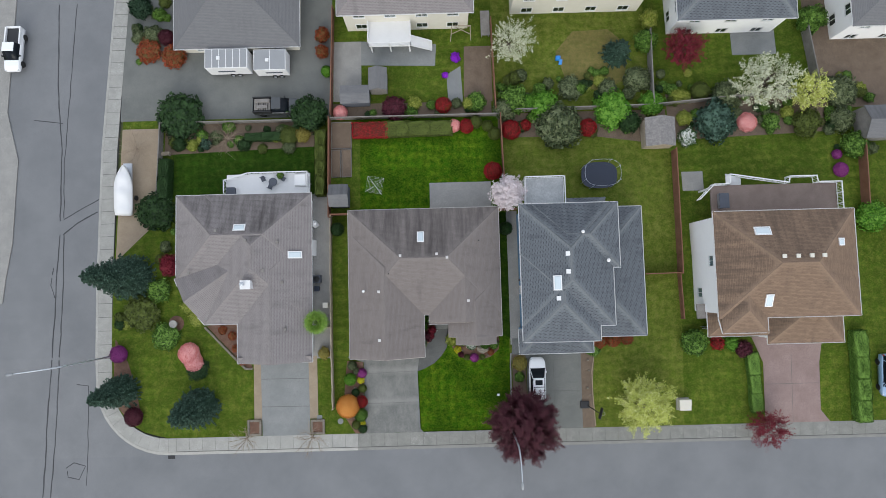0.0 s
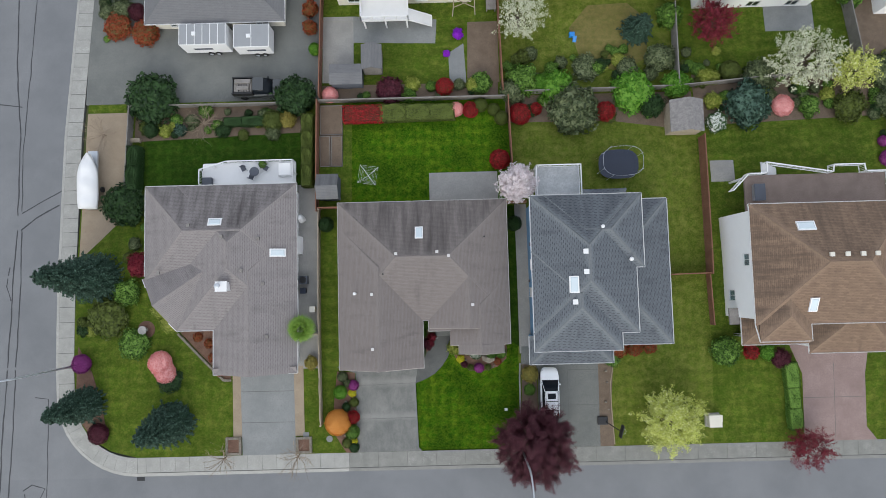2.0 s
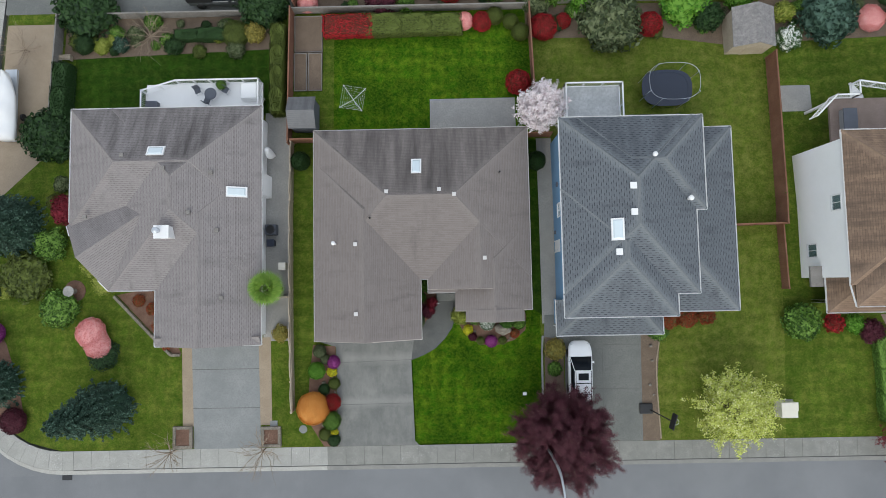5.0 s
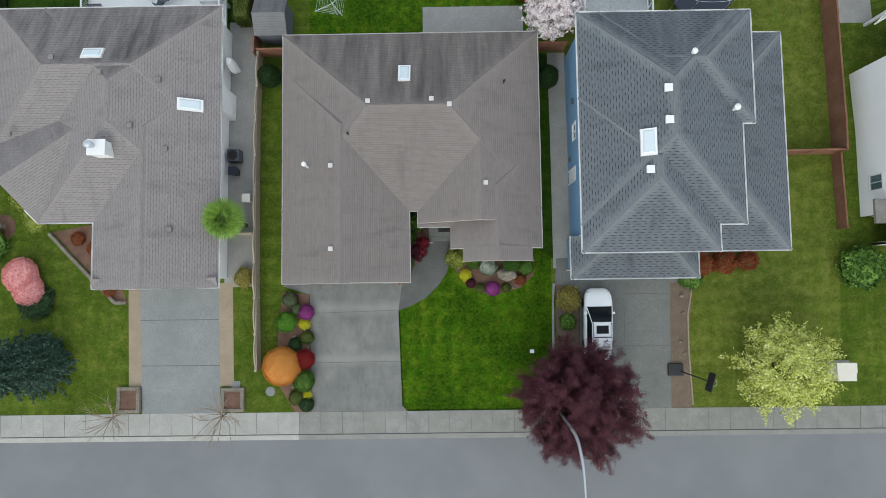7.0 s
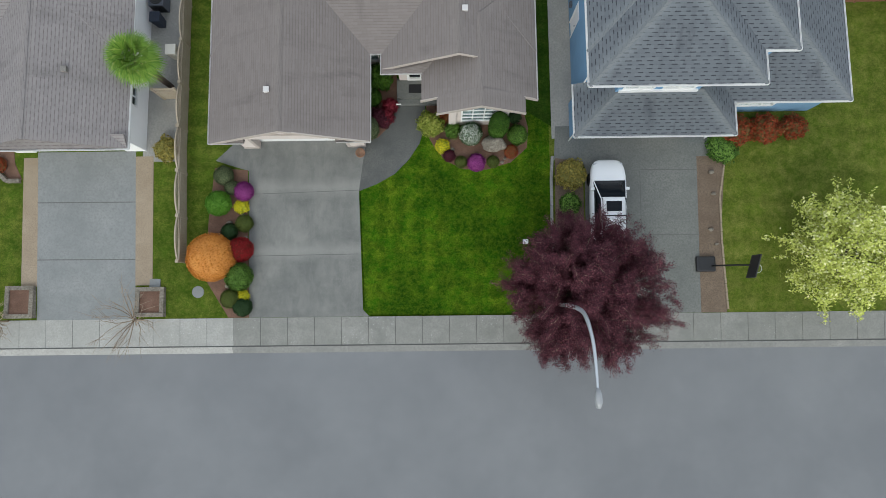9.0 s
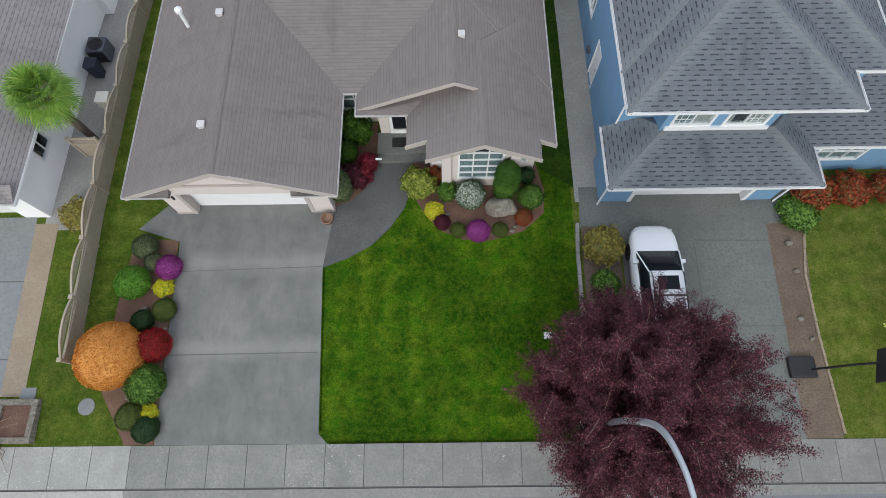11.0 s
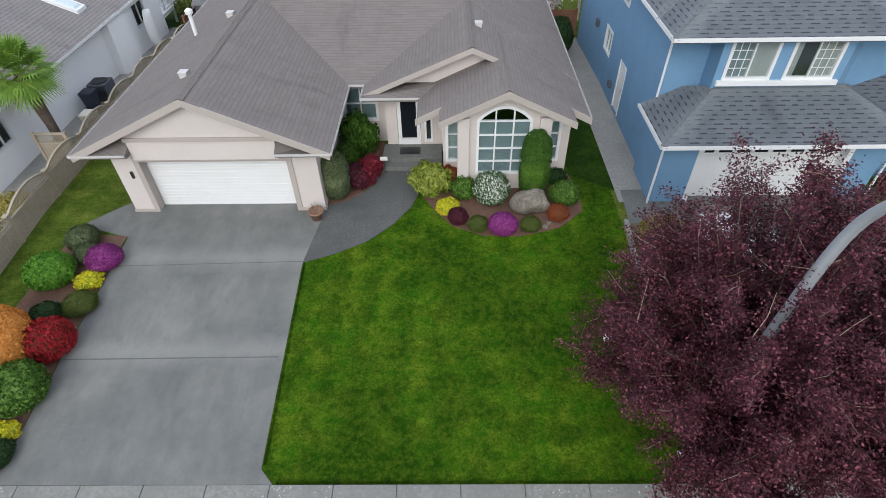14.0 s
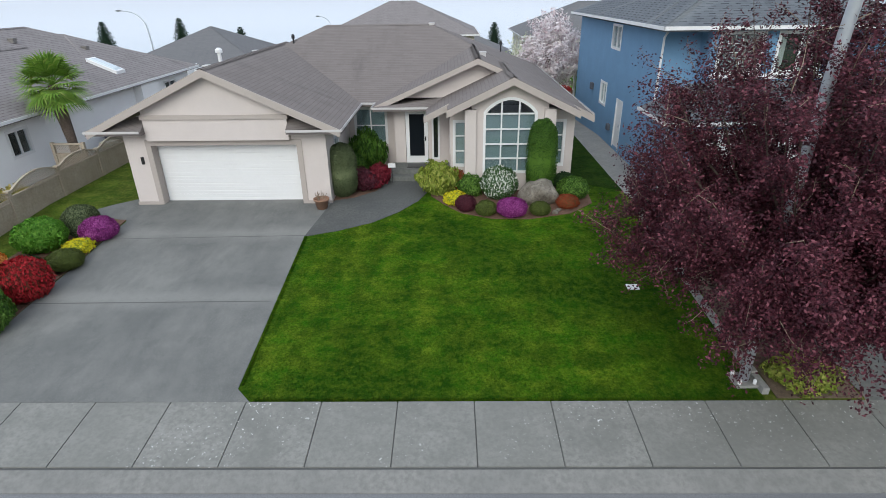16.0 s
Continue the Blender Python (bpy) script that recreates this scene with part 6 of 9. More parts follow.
# under-planting that fills the back beds
for x0, y0, x1, y1, n in ((-32, 16.6, -15, 19.6, 26), (7.6, 17.6, 26, 20.1, 24), (28, 17, 47, 22, 34), (-12.4, 20.5, 6, 21.8, 16), (7.4, 22, 25, 25.5, 26), (26.5, 22.5, 31, 29, 10), (45.8, 14, 52, 24, 16), (-37.5, 27.5, -33, 36, 12), (-37.6, -4.5, -33.5, 0.5, 8), (-33.5, 2.5, -30.8, 8.0, 7)):
    for i in range(n):
        x, y, r = rnd.uniform(x0, x1), rnd.uniform(y0, y1), rnd.uniform(0.35, 0.85)
        shrub(LOOSE[i % 4], ("green", "dull", "olive", "darkgreen", "green", "gold", "dull")[i % 7], x, y, r, r * rnd.uniform(0.7, 1.3), "small")


def hedge(colour, x0, y0, x1, y1, w, h, label):
    n = max(1, round(math.hypot(x1 - x0, y1 - y0) / (w * 1.7)))
    for i in range(n):
        f = (i + 0.5) / n
        L = math.hypot(x1 - x0, y1 - y0) / n / 2
        ob = shrub(BLOCK, colour, x0 + (x1 - x0) * f, y0 + (y1 - y0) * f, L * 1.22, h * rnd.uniform(0.92, 1.08), "clipped", w / 2 * rnd.uniform(0.92, 1.08), None, math.degrees(math.atan2(y1 - y0, x1 - x0)), label, "hedge")
        ob["label"] = label


hedge("scarlet", -10.0, 18.45, -6.6, 18.45, 1.9, 1.1, "clipped scarlet flowering hedge by the back fence")
hedge("olive", -6.5, 18.5, 1.2, 18.5, 1.8, 1.0, "clipped olive green hedge by the back fence")
hedge("olive", -14.1, 10.8, -14.1, 18.2, 1.2, 1.6, "clipped olive conifer hedge beside the yard")
hedge("darkgreen", -32.4, 10.9, -32.4, 15.2, 1.2, 1.4, "dark clipped hedge beside the boat pad")
hedge("darkgreen", -23.0, 18.0, -19.0, 18.0, 1.0, 0.9, "dark low hedge in the back garden")
hedge("green", 47.3, -16.6, 47.0, -6.8, 1.6, 1.3, "tall green clipped hedge beside the drive")
hedge("green", 35.4, -15.3, 35.0, -9.0, 1.3, 0.8, "low green clipped hedge beside the drive")


def limb_block(a, b, r0, r1, bend=0.12, seed=0):
    a, b = Vector(a), Vector(b)
    d = b - a
    side = Vector((rnd.normal(), rnd.normal(), 0)) * d.length * bend
    pts = [a + d * t + side * math.sin(math.pi * t) for t in (0, 0.33, 0.66, 1)]
    return pts, [r0 + (r1 - r0) * t for t in (0, 0.33, 0.66, 1)]


def tree(name, label, x, y, crown_z, radii, colour, trunk_r=0.18, shoots=260, per=60, leaf_size=0.1, limbs=12, up=0.5, bark="bark", seed=3, sink=0.25, shoot_len=1.0, scatter=0.16):
    """A trunk with limbs and a crown of leaves set along many shoots that reach out and up."""
    t = thing(name, x, y, gz(y), label, "tree")
    z0 = gz(y)
    R = Vector(radii)
    c = Vector((x, y, z0 + crown_z))
    bm = tube([(x, y, z0 - 0.1), (x + 0.03, y, z0 + 0.5), (x - 0.03, y + 0.04, z0 + crown_z * 0.5), (x, y, z0 + crown_z)], [trunk_r * 1.5, trunk_r, trunk_r * 0.85, trunk_r * 0.55], 10)
    dirs = sphere_points(limbs * 3)
    for k in range(limbs * 3):
        d = dirs[k]
        d[2] = abs(d[2]) * 0.8 - 0.05
        tip = c + Vector((d[0] * R.x, d[1] * R.y, d[2] * R.z)) * 0.8
        start = Vector((x, y, z0 + crown_z * (0.35 + 0.4 * rnd.random())))
        pts, rr = limb_block(start, tip, trunk_r * 0.42, 0.012)
        tube(pts, rr, 5, bm)
    part("trunk", bm, bark, t)
    P, N = [], []
    p = sphere_points(shoots)
    for k in range(shoots):
        d = Vector(p[k])
        lump = 1 + sink * noise.noise(Vector(p[k]) * 1.7 + Vector((seed, 0, 0)))
        base = c + Vector((d.x * R.x, d.y * R.y, d.z * R.z)) * (0.25 + 0.6 * rnd.random() ** 0.42) * lump
        way = (Vector((d.x * 0.7, d.y * 0.7, d.z * 0.4 + up)) + Vector(rnd.normal(0, 0.3, 3))).normalized()
        L = shoot_len * rnd.uniform(0.5, 1.35)
        f = rnd.random((per, 1))
        q = np.array(base)[None] + np.array(way)[None] * f * L + rnd.normal(0, 1, (per, 3)) * scatter * (1.15 - 0.8 * f)
        P.append(q), N.append(np.repeat(np.array(d)[None] + np.array((0, 0, 0.6)), per, 0))
    me = from_arrays("crown", [leaf_quads(np.concatenate(P), np.concatenate(N), leaf_size, 0.9)])
    me.materials.append(M[colour])
    ob = new("crown", me)
    ob.parent = t
    ob.matrix_parent_inverse = t.matrix_basis.inverted()
    return t


def spray_tree(name, label, x, y, crown_z, radii, colour, trunk_r, branches, twigs_each, per, leaf_size):
    """A short trunk that splits into many rising branches; leaves sit in sprays along their side twigs, with gaps between."""
    t = thing(name, x, y, gz(y), label, "tree")
    z0 = gz(y)
    R = Vector(radii)
    c = Vector((x, y, z0 + crown_z))
    wood, twigs = tube([(x, y, z0 - 0.1), (x + 0.03, y, z0 + 0.5), (x - 0.03, y + 0.04, z0 + 1.5), (x, y, z0 + crown_z)], [trunk_r * 1.5, trunk_r, trunk_r * 0.85, trunk_r * 0.5], 10), bmesh.new()
    P, N = [], []
    dirs = sphere_points(branches)
    for k in range(branches):
        d = Vector(dirs[k])
        d.z = max(d.z * 0.95 + 0.1, rnd.uniform(-0.5, -0.28))
        lump = 1 + 0.30 * noise.noise(d * 1.9 + Vector((3.1, 5.7, 0)))
        tip = c + Vector((d.x * R.x, d.y * R.y, d.z * R.z)) * lump * rnd.uniform(0.84, 1.02)
        start = Vector((x, y, z0 + rnd.uniform(1.2, 2.9)))
        bow = Vector((d.x * 0.5, d.y * 0.5, -0.4 if d.z > -0.2 else 0.9))
        path = [start + (tip - start) * f + bow * math.sin(math.pi * f) * 0.8 for f in (0, 0.2, 0.4, 0.6, 0.8, 1.0)]
        tube(path, [0.05, 0.04, 0.028, 0.018, 0.01, 0.004], 5, wood)
        for q in range(twigs_each):
            f = 0.28 + 0.72 * ((q + rnd.random()) / twigs_each) ** 0.8
            i = min(4, int(f * 5))
            base = path[i] + (path[i + 1] - path[i]) * (f * 5 - i)
            along = (path[i + 1] - path[i]).normalized()
            way = (along * 0.55 + Vector((d.x, d.y, 0.25)) * 0.4 + Vector(rnd.normal(0, 0.55, 3))).normalized()
            L = rnd.uniform(0.35, 0.85)
            if q % 5 == 0:
                kink = Vector(rnd.normal(0, 0.05, 3))
                tube([base, base + way * L * 0.5 + kink, base + way * L * 1.02], [0.009, 0.006, 0.003], 3, twigs)
            g = rnd.random((per, 1)) ** 0.8
            droop = np.array((0, 0, -0.10))[None] * g * g
            P.append(np.array(base)[None] + np.array(way)[None] * g * L + droop + rnd.normal(0, 1, (per, 3)) * 0.085)
            N.append(np.repeat(np.array(d)[None] * 0.6 + np.array((0, 0, 0.8)), per, 0))
    part("trunk", wood, "bark", t)
    me = from_arrays("crown", [leaf_quads(np.concatenate(P), np.concatenate(N), leaf_size, 0.8)])
    me.materials.append(M[colour])
    ob = new("crown", me)
    ob.parent = t
    ob.matrix_parent_inverse = t.matrix_basis.inverted()
    part("twig", twigs, "twig", t, "pale bare twigs in the crown")["kind"] = "stuff"
    return t


spray_tree("plum_tree", "purple-leaved plum tree with an uneven crown beside the driveway", 8.25, -15.75, 3.65, (3.75, 3.55, 3.6), "plum", 0.17, 250, 16, 135, 0.031)
tree("maple_tree", "pale lime-leaved young tree on the lawn", 21.9, -13.9, 2.7, (2.9, 2.6, 2.0), "lime", 0.1, 420, 52, 0.075, 10, 0.3, seed=9, sink=0.8, scatter=0.2)
tree("acer_tree", "small crimson-leaved tree by the pavement", 35.8, -17.0, 2.0, (1.9, 1.8, 1.3), "crimson", 0.08, 200, 34, 0.07, 8, 0.2, seed=12)
tree("blossom_tree", "pale pink magnolia tree in full blossom", 7.4, 9.9, 3.3, (1.75, 1.75, 2.5), "blossom", 0.11, 330, 60, 0.07, 10, 0.7, seed=15, shoot_len=0.8)
tree("blossom_tree", "cream blossoming tree in the back garden", 38.1, 22.3, 3.0, (3.6, 3.2, 2.3), "cream_leaf", 0.14, 300, 30, 0.09, 12, 0.5, seed=18, sink=0.6)
tree("blossom_tree", "cream blossoming tree beside a fence", 8.8, 28.3, 2.4, (2.4, 2.4, 1.8), "cream_leaf", 0.11, 200, 28, 0.08, 10, 0.5, seed=19, sink=0.6)
tree("garden_tree", "crimson-leaved tree behind the fence", 29.0, 26.9, 2.3, (2.2, 2.1, 1.7), "crimson", 0.1, 220, 36, 0.09, 8, 0.4, seed=21)
tree("garden_tree", "pale lime-leaved tree in the back garden", 43.4, 21.4, 2.2, (2.0, 1.9, 1.6), "lime", 0.1, 160, 34, 0.09, 8, 0.3, seed=23)


def conifer(x, y, h, r, colour, label):
    """Tiers of drooping boughs, each a spray of needle tufts."""
    t = thing("conifer", x, y, gz(y), label, "tree")
    z0 = gz(y)
    part("trunk", tube([(x, y, z0 - 0.1), (x, y, z0 + h * 0.9)], [r * 0.09, 0.03], 8), "bark", t)
    P, N = [], []
    tiers = int(h * 3.2)
    for i in range(tiers):
        f = i / tiers
        z = z0 + 0.2 + (h - 0.2) * f
        rad = r * (1 - f) ** 0.55 * (0.86 + 0.14 * math.sin(i * 2.1)) + 0.1
        n = max(6, int(24 * (1 - f) + 6))
        for k in range(n):
            a = 2 * math.pi * (k + 0.5 * (i % 2)) / n + rnd.normal(0, 0.12)
            L = rad * rnd.uniform(0.82, 1.12)
            m = 64
            s = rnd.random(m) ** 0.6
            w = rnd.normal(0, 0.16, m) * (0.4 + L * 0.35) * (1.2 - s)
            q = np.stack([x + math.cos(a) * L * s - math.sin(a) * w, y + math.sin(a) * L * s + math.cos(a) * w, z - 0.25 * L * s ** 2 + rnd.normal(0, 0.05, m)], 1)
            P.append(q), N.append(np.tile((math.cos(a) * 0.6, math.sin(a) * 0.6, 0.9), (m, 1)))
    # a dense heart
    bm = bmesh.new()
    bmesh.ops.create_cone(bm, segments=14, radius1=r * 0.72, radius2=0.02, depth=h * 0.9, cap_ends=True)
    v = np.array([q.co[:] for q in bm.verts]) + np.array((x, y, z0 + 0.15 + h * 0.45))
    fc = [[q.index for q in f.verts] for f in bm.faces]
    bm.free()
    me = from_arrays("crown", [(v, fc), leaf_quads(np.concatenate(P), np.concatenate(N), 0.085, 0.4, 1.3)])
    me.materials.append(M[colour])
    ob = new("crown", me)
    ob.parent = t
    ob.matrix_parent_inverse = t.matrix_basis.inverted()


conifer(-35.9, 1.7, 9.2, 2.9, "spruce", "large blue-green spruce on the corner lawn")
conifer(-37.0, -11.2, 6.6, 2.1, "spruce", "blue-green spruce near the street corner")
conifer(-28.2, -13.3, 7.2, 2.6, "spruce", "blue-green spruce beside the driveway lawn")
conifer(21.7, 27.3, 3.4, 2.0, "spruce", "round blue-green conifer in the back garden")
for x, y, h in ((-62, 112, 14), (-50, 118, 12), (-11, 124, 15), (13, 126, 13), (26, 122, 12), (-78, 108, 13), (40, 118, 13), (60, 112, 14)):
    conifer(x, y, h * 0.85, 3.6, "cypress", "dark tall conifer far down the slope")


def bare_tree(x, y, h, r, label, seed):
    t = thing("bare_tree", x, y, gz(y), label, "tree")
    z0 = gz(y)
    bm = tube([(x, y, z0 - 0.1), (x + 0.02, y, z0 + h * 0.35)], [0.06, 0.045], 7)
    for k in range(16):
        a = 2 * math.pi * k / 16 + rnd.normal(0, 0.2)
        top = Vector((x + math.cos(a) * r * rnd.uniform(0.6, 1.0), y + math.sin(a) * r * rnd.uniform(0.6, 1.0), z0 + h * rnd.uniform(0.55, 1.0)))
        pts, rr = limb_block((x, y, z0 + h * rnd.uniform(0.2, 0.36)), top, 0.03, 0.008, 0.1)
        tube(pts, rr, 4, bm)
        for _ in range(7):
            s = pts[1] + (pts[3] - pts[1]) * rnd.random()
            e = s + Vector((math.cos(a), math.sin(a), 0.5)) * r * 0.3 + Vector(rnd.normal(0, r * 0.16, 3))
            tube([s, (s + e) / 2 + Vector(rnd.normal(0, 0.03, 3)), e], [0.011, 0.008, 0.004], 3, bm)
    part("crown", bm, "twig", t)
    return t


bare_tree(-22.9, -17.0, 2.6, 1.7, "small bare pale-twigged tree by the pavement", 1)
bare_tree(-15.4, -17.0, 2.6, 1.8, "small bare pale-twigged tree by the pavement", 2)
bare_tree(-25.4, 17.9, 1.6, 2.0, "spreading bare shrub in the back garden bed", 3)
bare_tree(-36.1, 17.0, 1.6, 1.9, "spreading bare shrub beside the boat", 4)


def palm(x, y, h):
    t = thing("palm_tree", x, y, gz(y), "fan palm with a shaggy trunk beside the white wall", "tree")
    part("trunk", tube([(x, y, -0.1), (x - 0.02, y, h * 0.4), (x - 0.12, y, h * 0.8), (x - 0.15, y + 0.05, h)], [0.15, 0.18, 0.24, 0.17], 12), "bark", t, "shaggy brown trunk")
    for k in range(46):
        a = 2.4 * k
        el = radians(78 - 2.7 * k + rnd.normal(0, 5))
        bm = bmesh.new()
        base = Vector((x - 0.15, y + 0.05, h))
        way = Vector((math.cos(a) * math.cos(el), math.sin(a) * math.cos(el), math.sin(el)))
        hub = base + way * 0.7
        tube([base, hub], 0.015, 4, bm)
        side = way.cross(Vector((0, 0, 1))).normalized()
        for j in range(19):
            g = radians(-105 + 210 * j / 18)
            d = (way * math.cos(g) + side * math.sin(g)).normalized()
            L = 0.85 * (1 - 0.25 * abs(j - 9) / 9)
            w = d.cross(way.cross(side)).normalized() * 0.035
            mid = hub + d * L * 0.5
            tip = hub + d * L + Vector((0, 0, -0.16 * L - 0.05))
            v = [bm.verts.new(p) for p in (hub, mid - w, tip, mid + w)]
            bm.faces.new(v)
        part("frond", bm, "palm", t)


palm(-13.9, -3.9, 3.55)


# ---- garden beds, kerbs and stones ----
def bed(outline, material="mulch", label="bark mulch garden bed", dz=0.004):
    return setting(drape("garden_bed", outline, material, dz, 0.15), label, "bed")


bed([(-11.35, -8.6), (-9.5, -8.75), (-9.47, -16.95), (-10.6, -16.95), (-11.9, -14.8), (-11.7, -11.5)], "mulch", "bark mulch bed beside the driveway", 0.006)
bed([(0.5, -5.2), (0.55, -6.9), (1.0, -7.7), (1.6, -8.4), (2.6, -8.85), (3.8, -8.9), (5.2, -8.5), (6.1, -7.7), (6.2, -6.6), (5.9, -5.3)], "mulch", "bark mulch bed below the arched window", 0.006)
bed([(-2.95, -7.3), (-2.2, -7.0), (-1.5, -6.3), (-1.15, -5.2), (-1.15, -3.1), (-2.95, -3.1)], "mulch", "bark mulch bed by the entry", 0.006)
bed([(-38.0, -5.4), (-36.6, -8.0), (-35.7, -11.3), (-35.2, -14.6), (-36.6, -14.9), (-37.9, -13.2), (-38.3, -10.6)])
bed([(-27.5, -4.2), (-23.0, -3.4), (-22.6, -8.2), (-22.2, -9.1), (-22.9, -9.1)])
bed([(15.52, -8.3), (17.1, -8.3), (16.8, -12.2), (17.0, -16.95), (15.58, -16.95)], "soil", "bare soil strip beside the driveway")
bed([(7.65, -8.3), (9.2, -8.5), (9.25, -16.9), (7.6, -16.9)], "soil", "bare soil strip under the plum tree")
bed([(-12.8, 20.05), (6.3, 20.0), (6.3, 21.9), (-12.8, 22.0)], "soil", "soil bed along the back fence")
bed([(7.0, 17.3), (18.3, 17.2), (24.3, 16.3), (27.2, 16.3), (27.2, 20.3), (7.0, 20.3)], "soil", "soil bed along the back fence")
bed([(27.4, 16.4), (47.4, 17.1), (47.4, 21.7), (27.4, 22.2)], "soil", "soil bed with shrubs")
bed([(-33.0, 16.2), (-14.8, 16.8), (-14.8, 20.0), (-33.0, 20.2)], "soil", "bark bed along the back fence", 0.01)
bed([(3.0, 21.9), (6.5, 21.9), (6.5, 29), (3.2, 29)], "soil", "bare vegetable plot")
bed([(-12.8, 22.3), (-9.4, 22.3), (-9.4, 30), (-12.8, 30)], "concrete", "grey paved side yard")
bed([(1.1, 21.9), (2.9, 21.9), (2.7, 26.5), (1.0, 25.4)], "drive_pale", "pale slab path")
bed([(-13.0, 12.9), (-10.6, 12.9), (-10.6, 19.8), (-13.0, 19.8)], "soil", "raised vegetable bed soil", 0.02)
bed([(28.5, 10.2), (31, 10.2), (31, 12.5), (28.5, 12.5)], "concrete", "grey paving below the deck")
bed([(36.0, 27), (41.4, 27), (41.4, 31), (36.0, 31)], "drive_pale", "grey back patio")


def edging(name, pts, w, h, material, label):
    bm = bmesh.new()
    for (ax, ay), (bx, by) in zip(pts, pts[1:]):
        L = math.hypot(bx - ax, by - ay)
        n = max(1, round(L / 0.5))
        for i in range(n):
            f = (i + 0.5) / n
            px, py = ax + (bx - ax) * f, ay + (by - ay) * f
            box(bm, -L / n / 2 + 0.008, -w / 2, -0.1, L / n / 2 - 0.008, w / 2, h, pose(px, py, gz(py), 0, 0, math.degrees(math.atan2(by - ay, bx - ax))), 0.012)
    ob = link(name, bm, material)
    return tagged(ob, label, "edging", kind="stuff")


edging("bed_edging", [(7.5, -8.2), (7.42, -9.5), (7.42, -16.8)], 0.14, 0.12, "concrete", "pale concrete edging beside the lawn")
edging("bed_edging", [(17.1, -8.4), (16.75, -10.5), (16.8, -13), (17.05, -16.8)], 0.1, 0.06, "sand", "thin tan edging beside the lawn")
edging("bed_edging", [(-27.7, -4.3), (-23.0, -9.2), (-22.25, -9.2)], 0.22, 0.18, "stone", "low stone edging by the corner house")


def rock(x, y, r, h, material="stone", seed=1, label="pale granite boulder in the front bed", name="boulder"):
    bm = bmesh.new()
    bmesh.ops.create_icosphere(bm, subdivisions=3, radius=1)
    for v in bm.verts:
        k = 1 + 0.38 * noise.noise(v.co * 1.1 + Vector((seed * 5, 0, 0))) + 0.12 * noise.noise(v.co * 3.5)
        v.co = Vector((x + v.co.x * r * k, y + v.co.y * r * 0.75 * k, gz(y) + h * 0.4 + v.co.z * h * 0.62 * k))
    return tagged(link(name, bm, material, smooth=True), label, name)


rock(4.25, -7.55, 0.62, 0.75, seed=3)
for i, (x, y, r) in enumerate(((1.95, -7.75, 0.12), (4.7, -8.5, 0.11), (4.85, -8.3, 0.09), (-9.75, -11.25, 0.13), (-10.0, -12.7, 0.14), (-10.5, -11.7, 0.16), (-10.8, -12.0, 0.13), (-10.6, -15.2, 0.17), (-9.6, -12.5, 0.1), (16.3, -9.2, 0.16), (16.4, -10.4, 0.13), (16.2, -12.4, 0.14), (16.5, -13.2, 0.1))):
    rock(x, y, r, r * 1.1, seed=i, label="small pale garden stone on a bed", name="stone")


# ---- fences ----
def tan_fence():
    """Solid board panels with a arched lattice top between posts, along the lot line."""
    fn = thing("fence", -12.95, -3, 0, "tan board fence with a arched lattice top", "fence")
    ys = [8.2 - 2.45 * i for i in range(10)]
    for i, y in enumerate(ys):
        z = gz(y)
        bm = boxed(-13.01, y - 0.06, z - 0.2, -12.89, y + 0.06, z + 1.08, None, 0.01)
        box(bm, -13.04, y - 0.09, z + 1.08, -12.86, y + 0.09, z + 1.13, None, 0.015)
        part("post", bm, "fence_tan", fn)
        if i == len(ys) - 1:
            break
        y2 = ys[i + 1]
        n = 16
        for k in range(n):
            a, b = y + (y2 - y) * k / n, y + (y2 - y) * (k + 1) / n
            zz = gz((a + b) / 2)
            part("board", boxed(-12.97, b + 0.004, zz - 0.05, -12.93, a - 0.004, zz + 0.88), "fence_tan", fn)
        bm = bmesh.new()
        top = lambda f: gz(y + (y2 - y) * f) + 1.02 + 0.30 * (1 - abs(2 * f - 1) ** 2.2)
        sec = []
        for k in range(21):
            yy, zz = y + (y2 - y) * k / 20, top(k / 20)
            sec.append([(-12.91, yy, zz), (-12.99, yy, zz), (-12.99, yy, zz - 0.05), (-12.91, yy, zz - 0.05), (-12.91, yy, zz)])
        bm = loft(sec)
        part("top_rail", bm, "fence_tan", fn)
        part("middle_rail", boxed(-13.0, y2, gz(y2) + 0.86, -12.9, y, gz(y2) + 0.92), "fence_tan", fn)
        bm = bmesh.new()
        for k in range(-6, 32):
            for sgn in (1, -1):
                ya = y - 2.45 * k / 26
                pts = []
                for j in range(9):
                    q = j / 8
                    yy = ya - sgn * 0.5 * q
                    zz = gz(y) + 0.9 + 0.5 * q
                    f = (y - yy) / 2.45
                    if 0 <= f <= 1 and zz < top(f):
                        pts.append((-12.95 + 0.01 * sgn, yy, zz))
                if len(pts) > 1:
                    tube([pts[0], pts[-1]], 0.012, 4, bm)
        part("lattice", bm, "fence_tan", fn, "diagonal lattice")["kind"] = "stuff"


tan_fence()


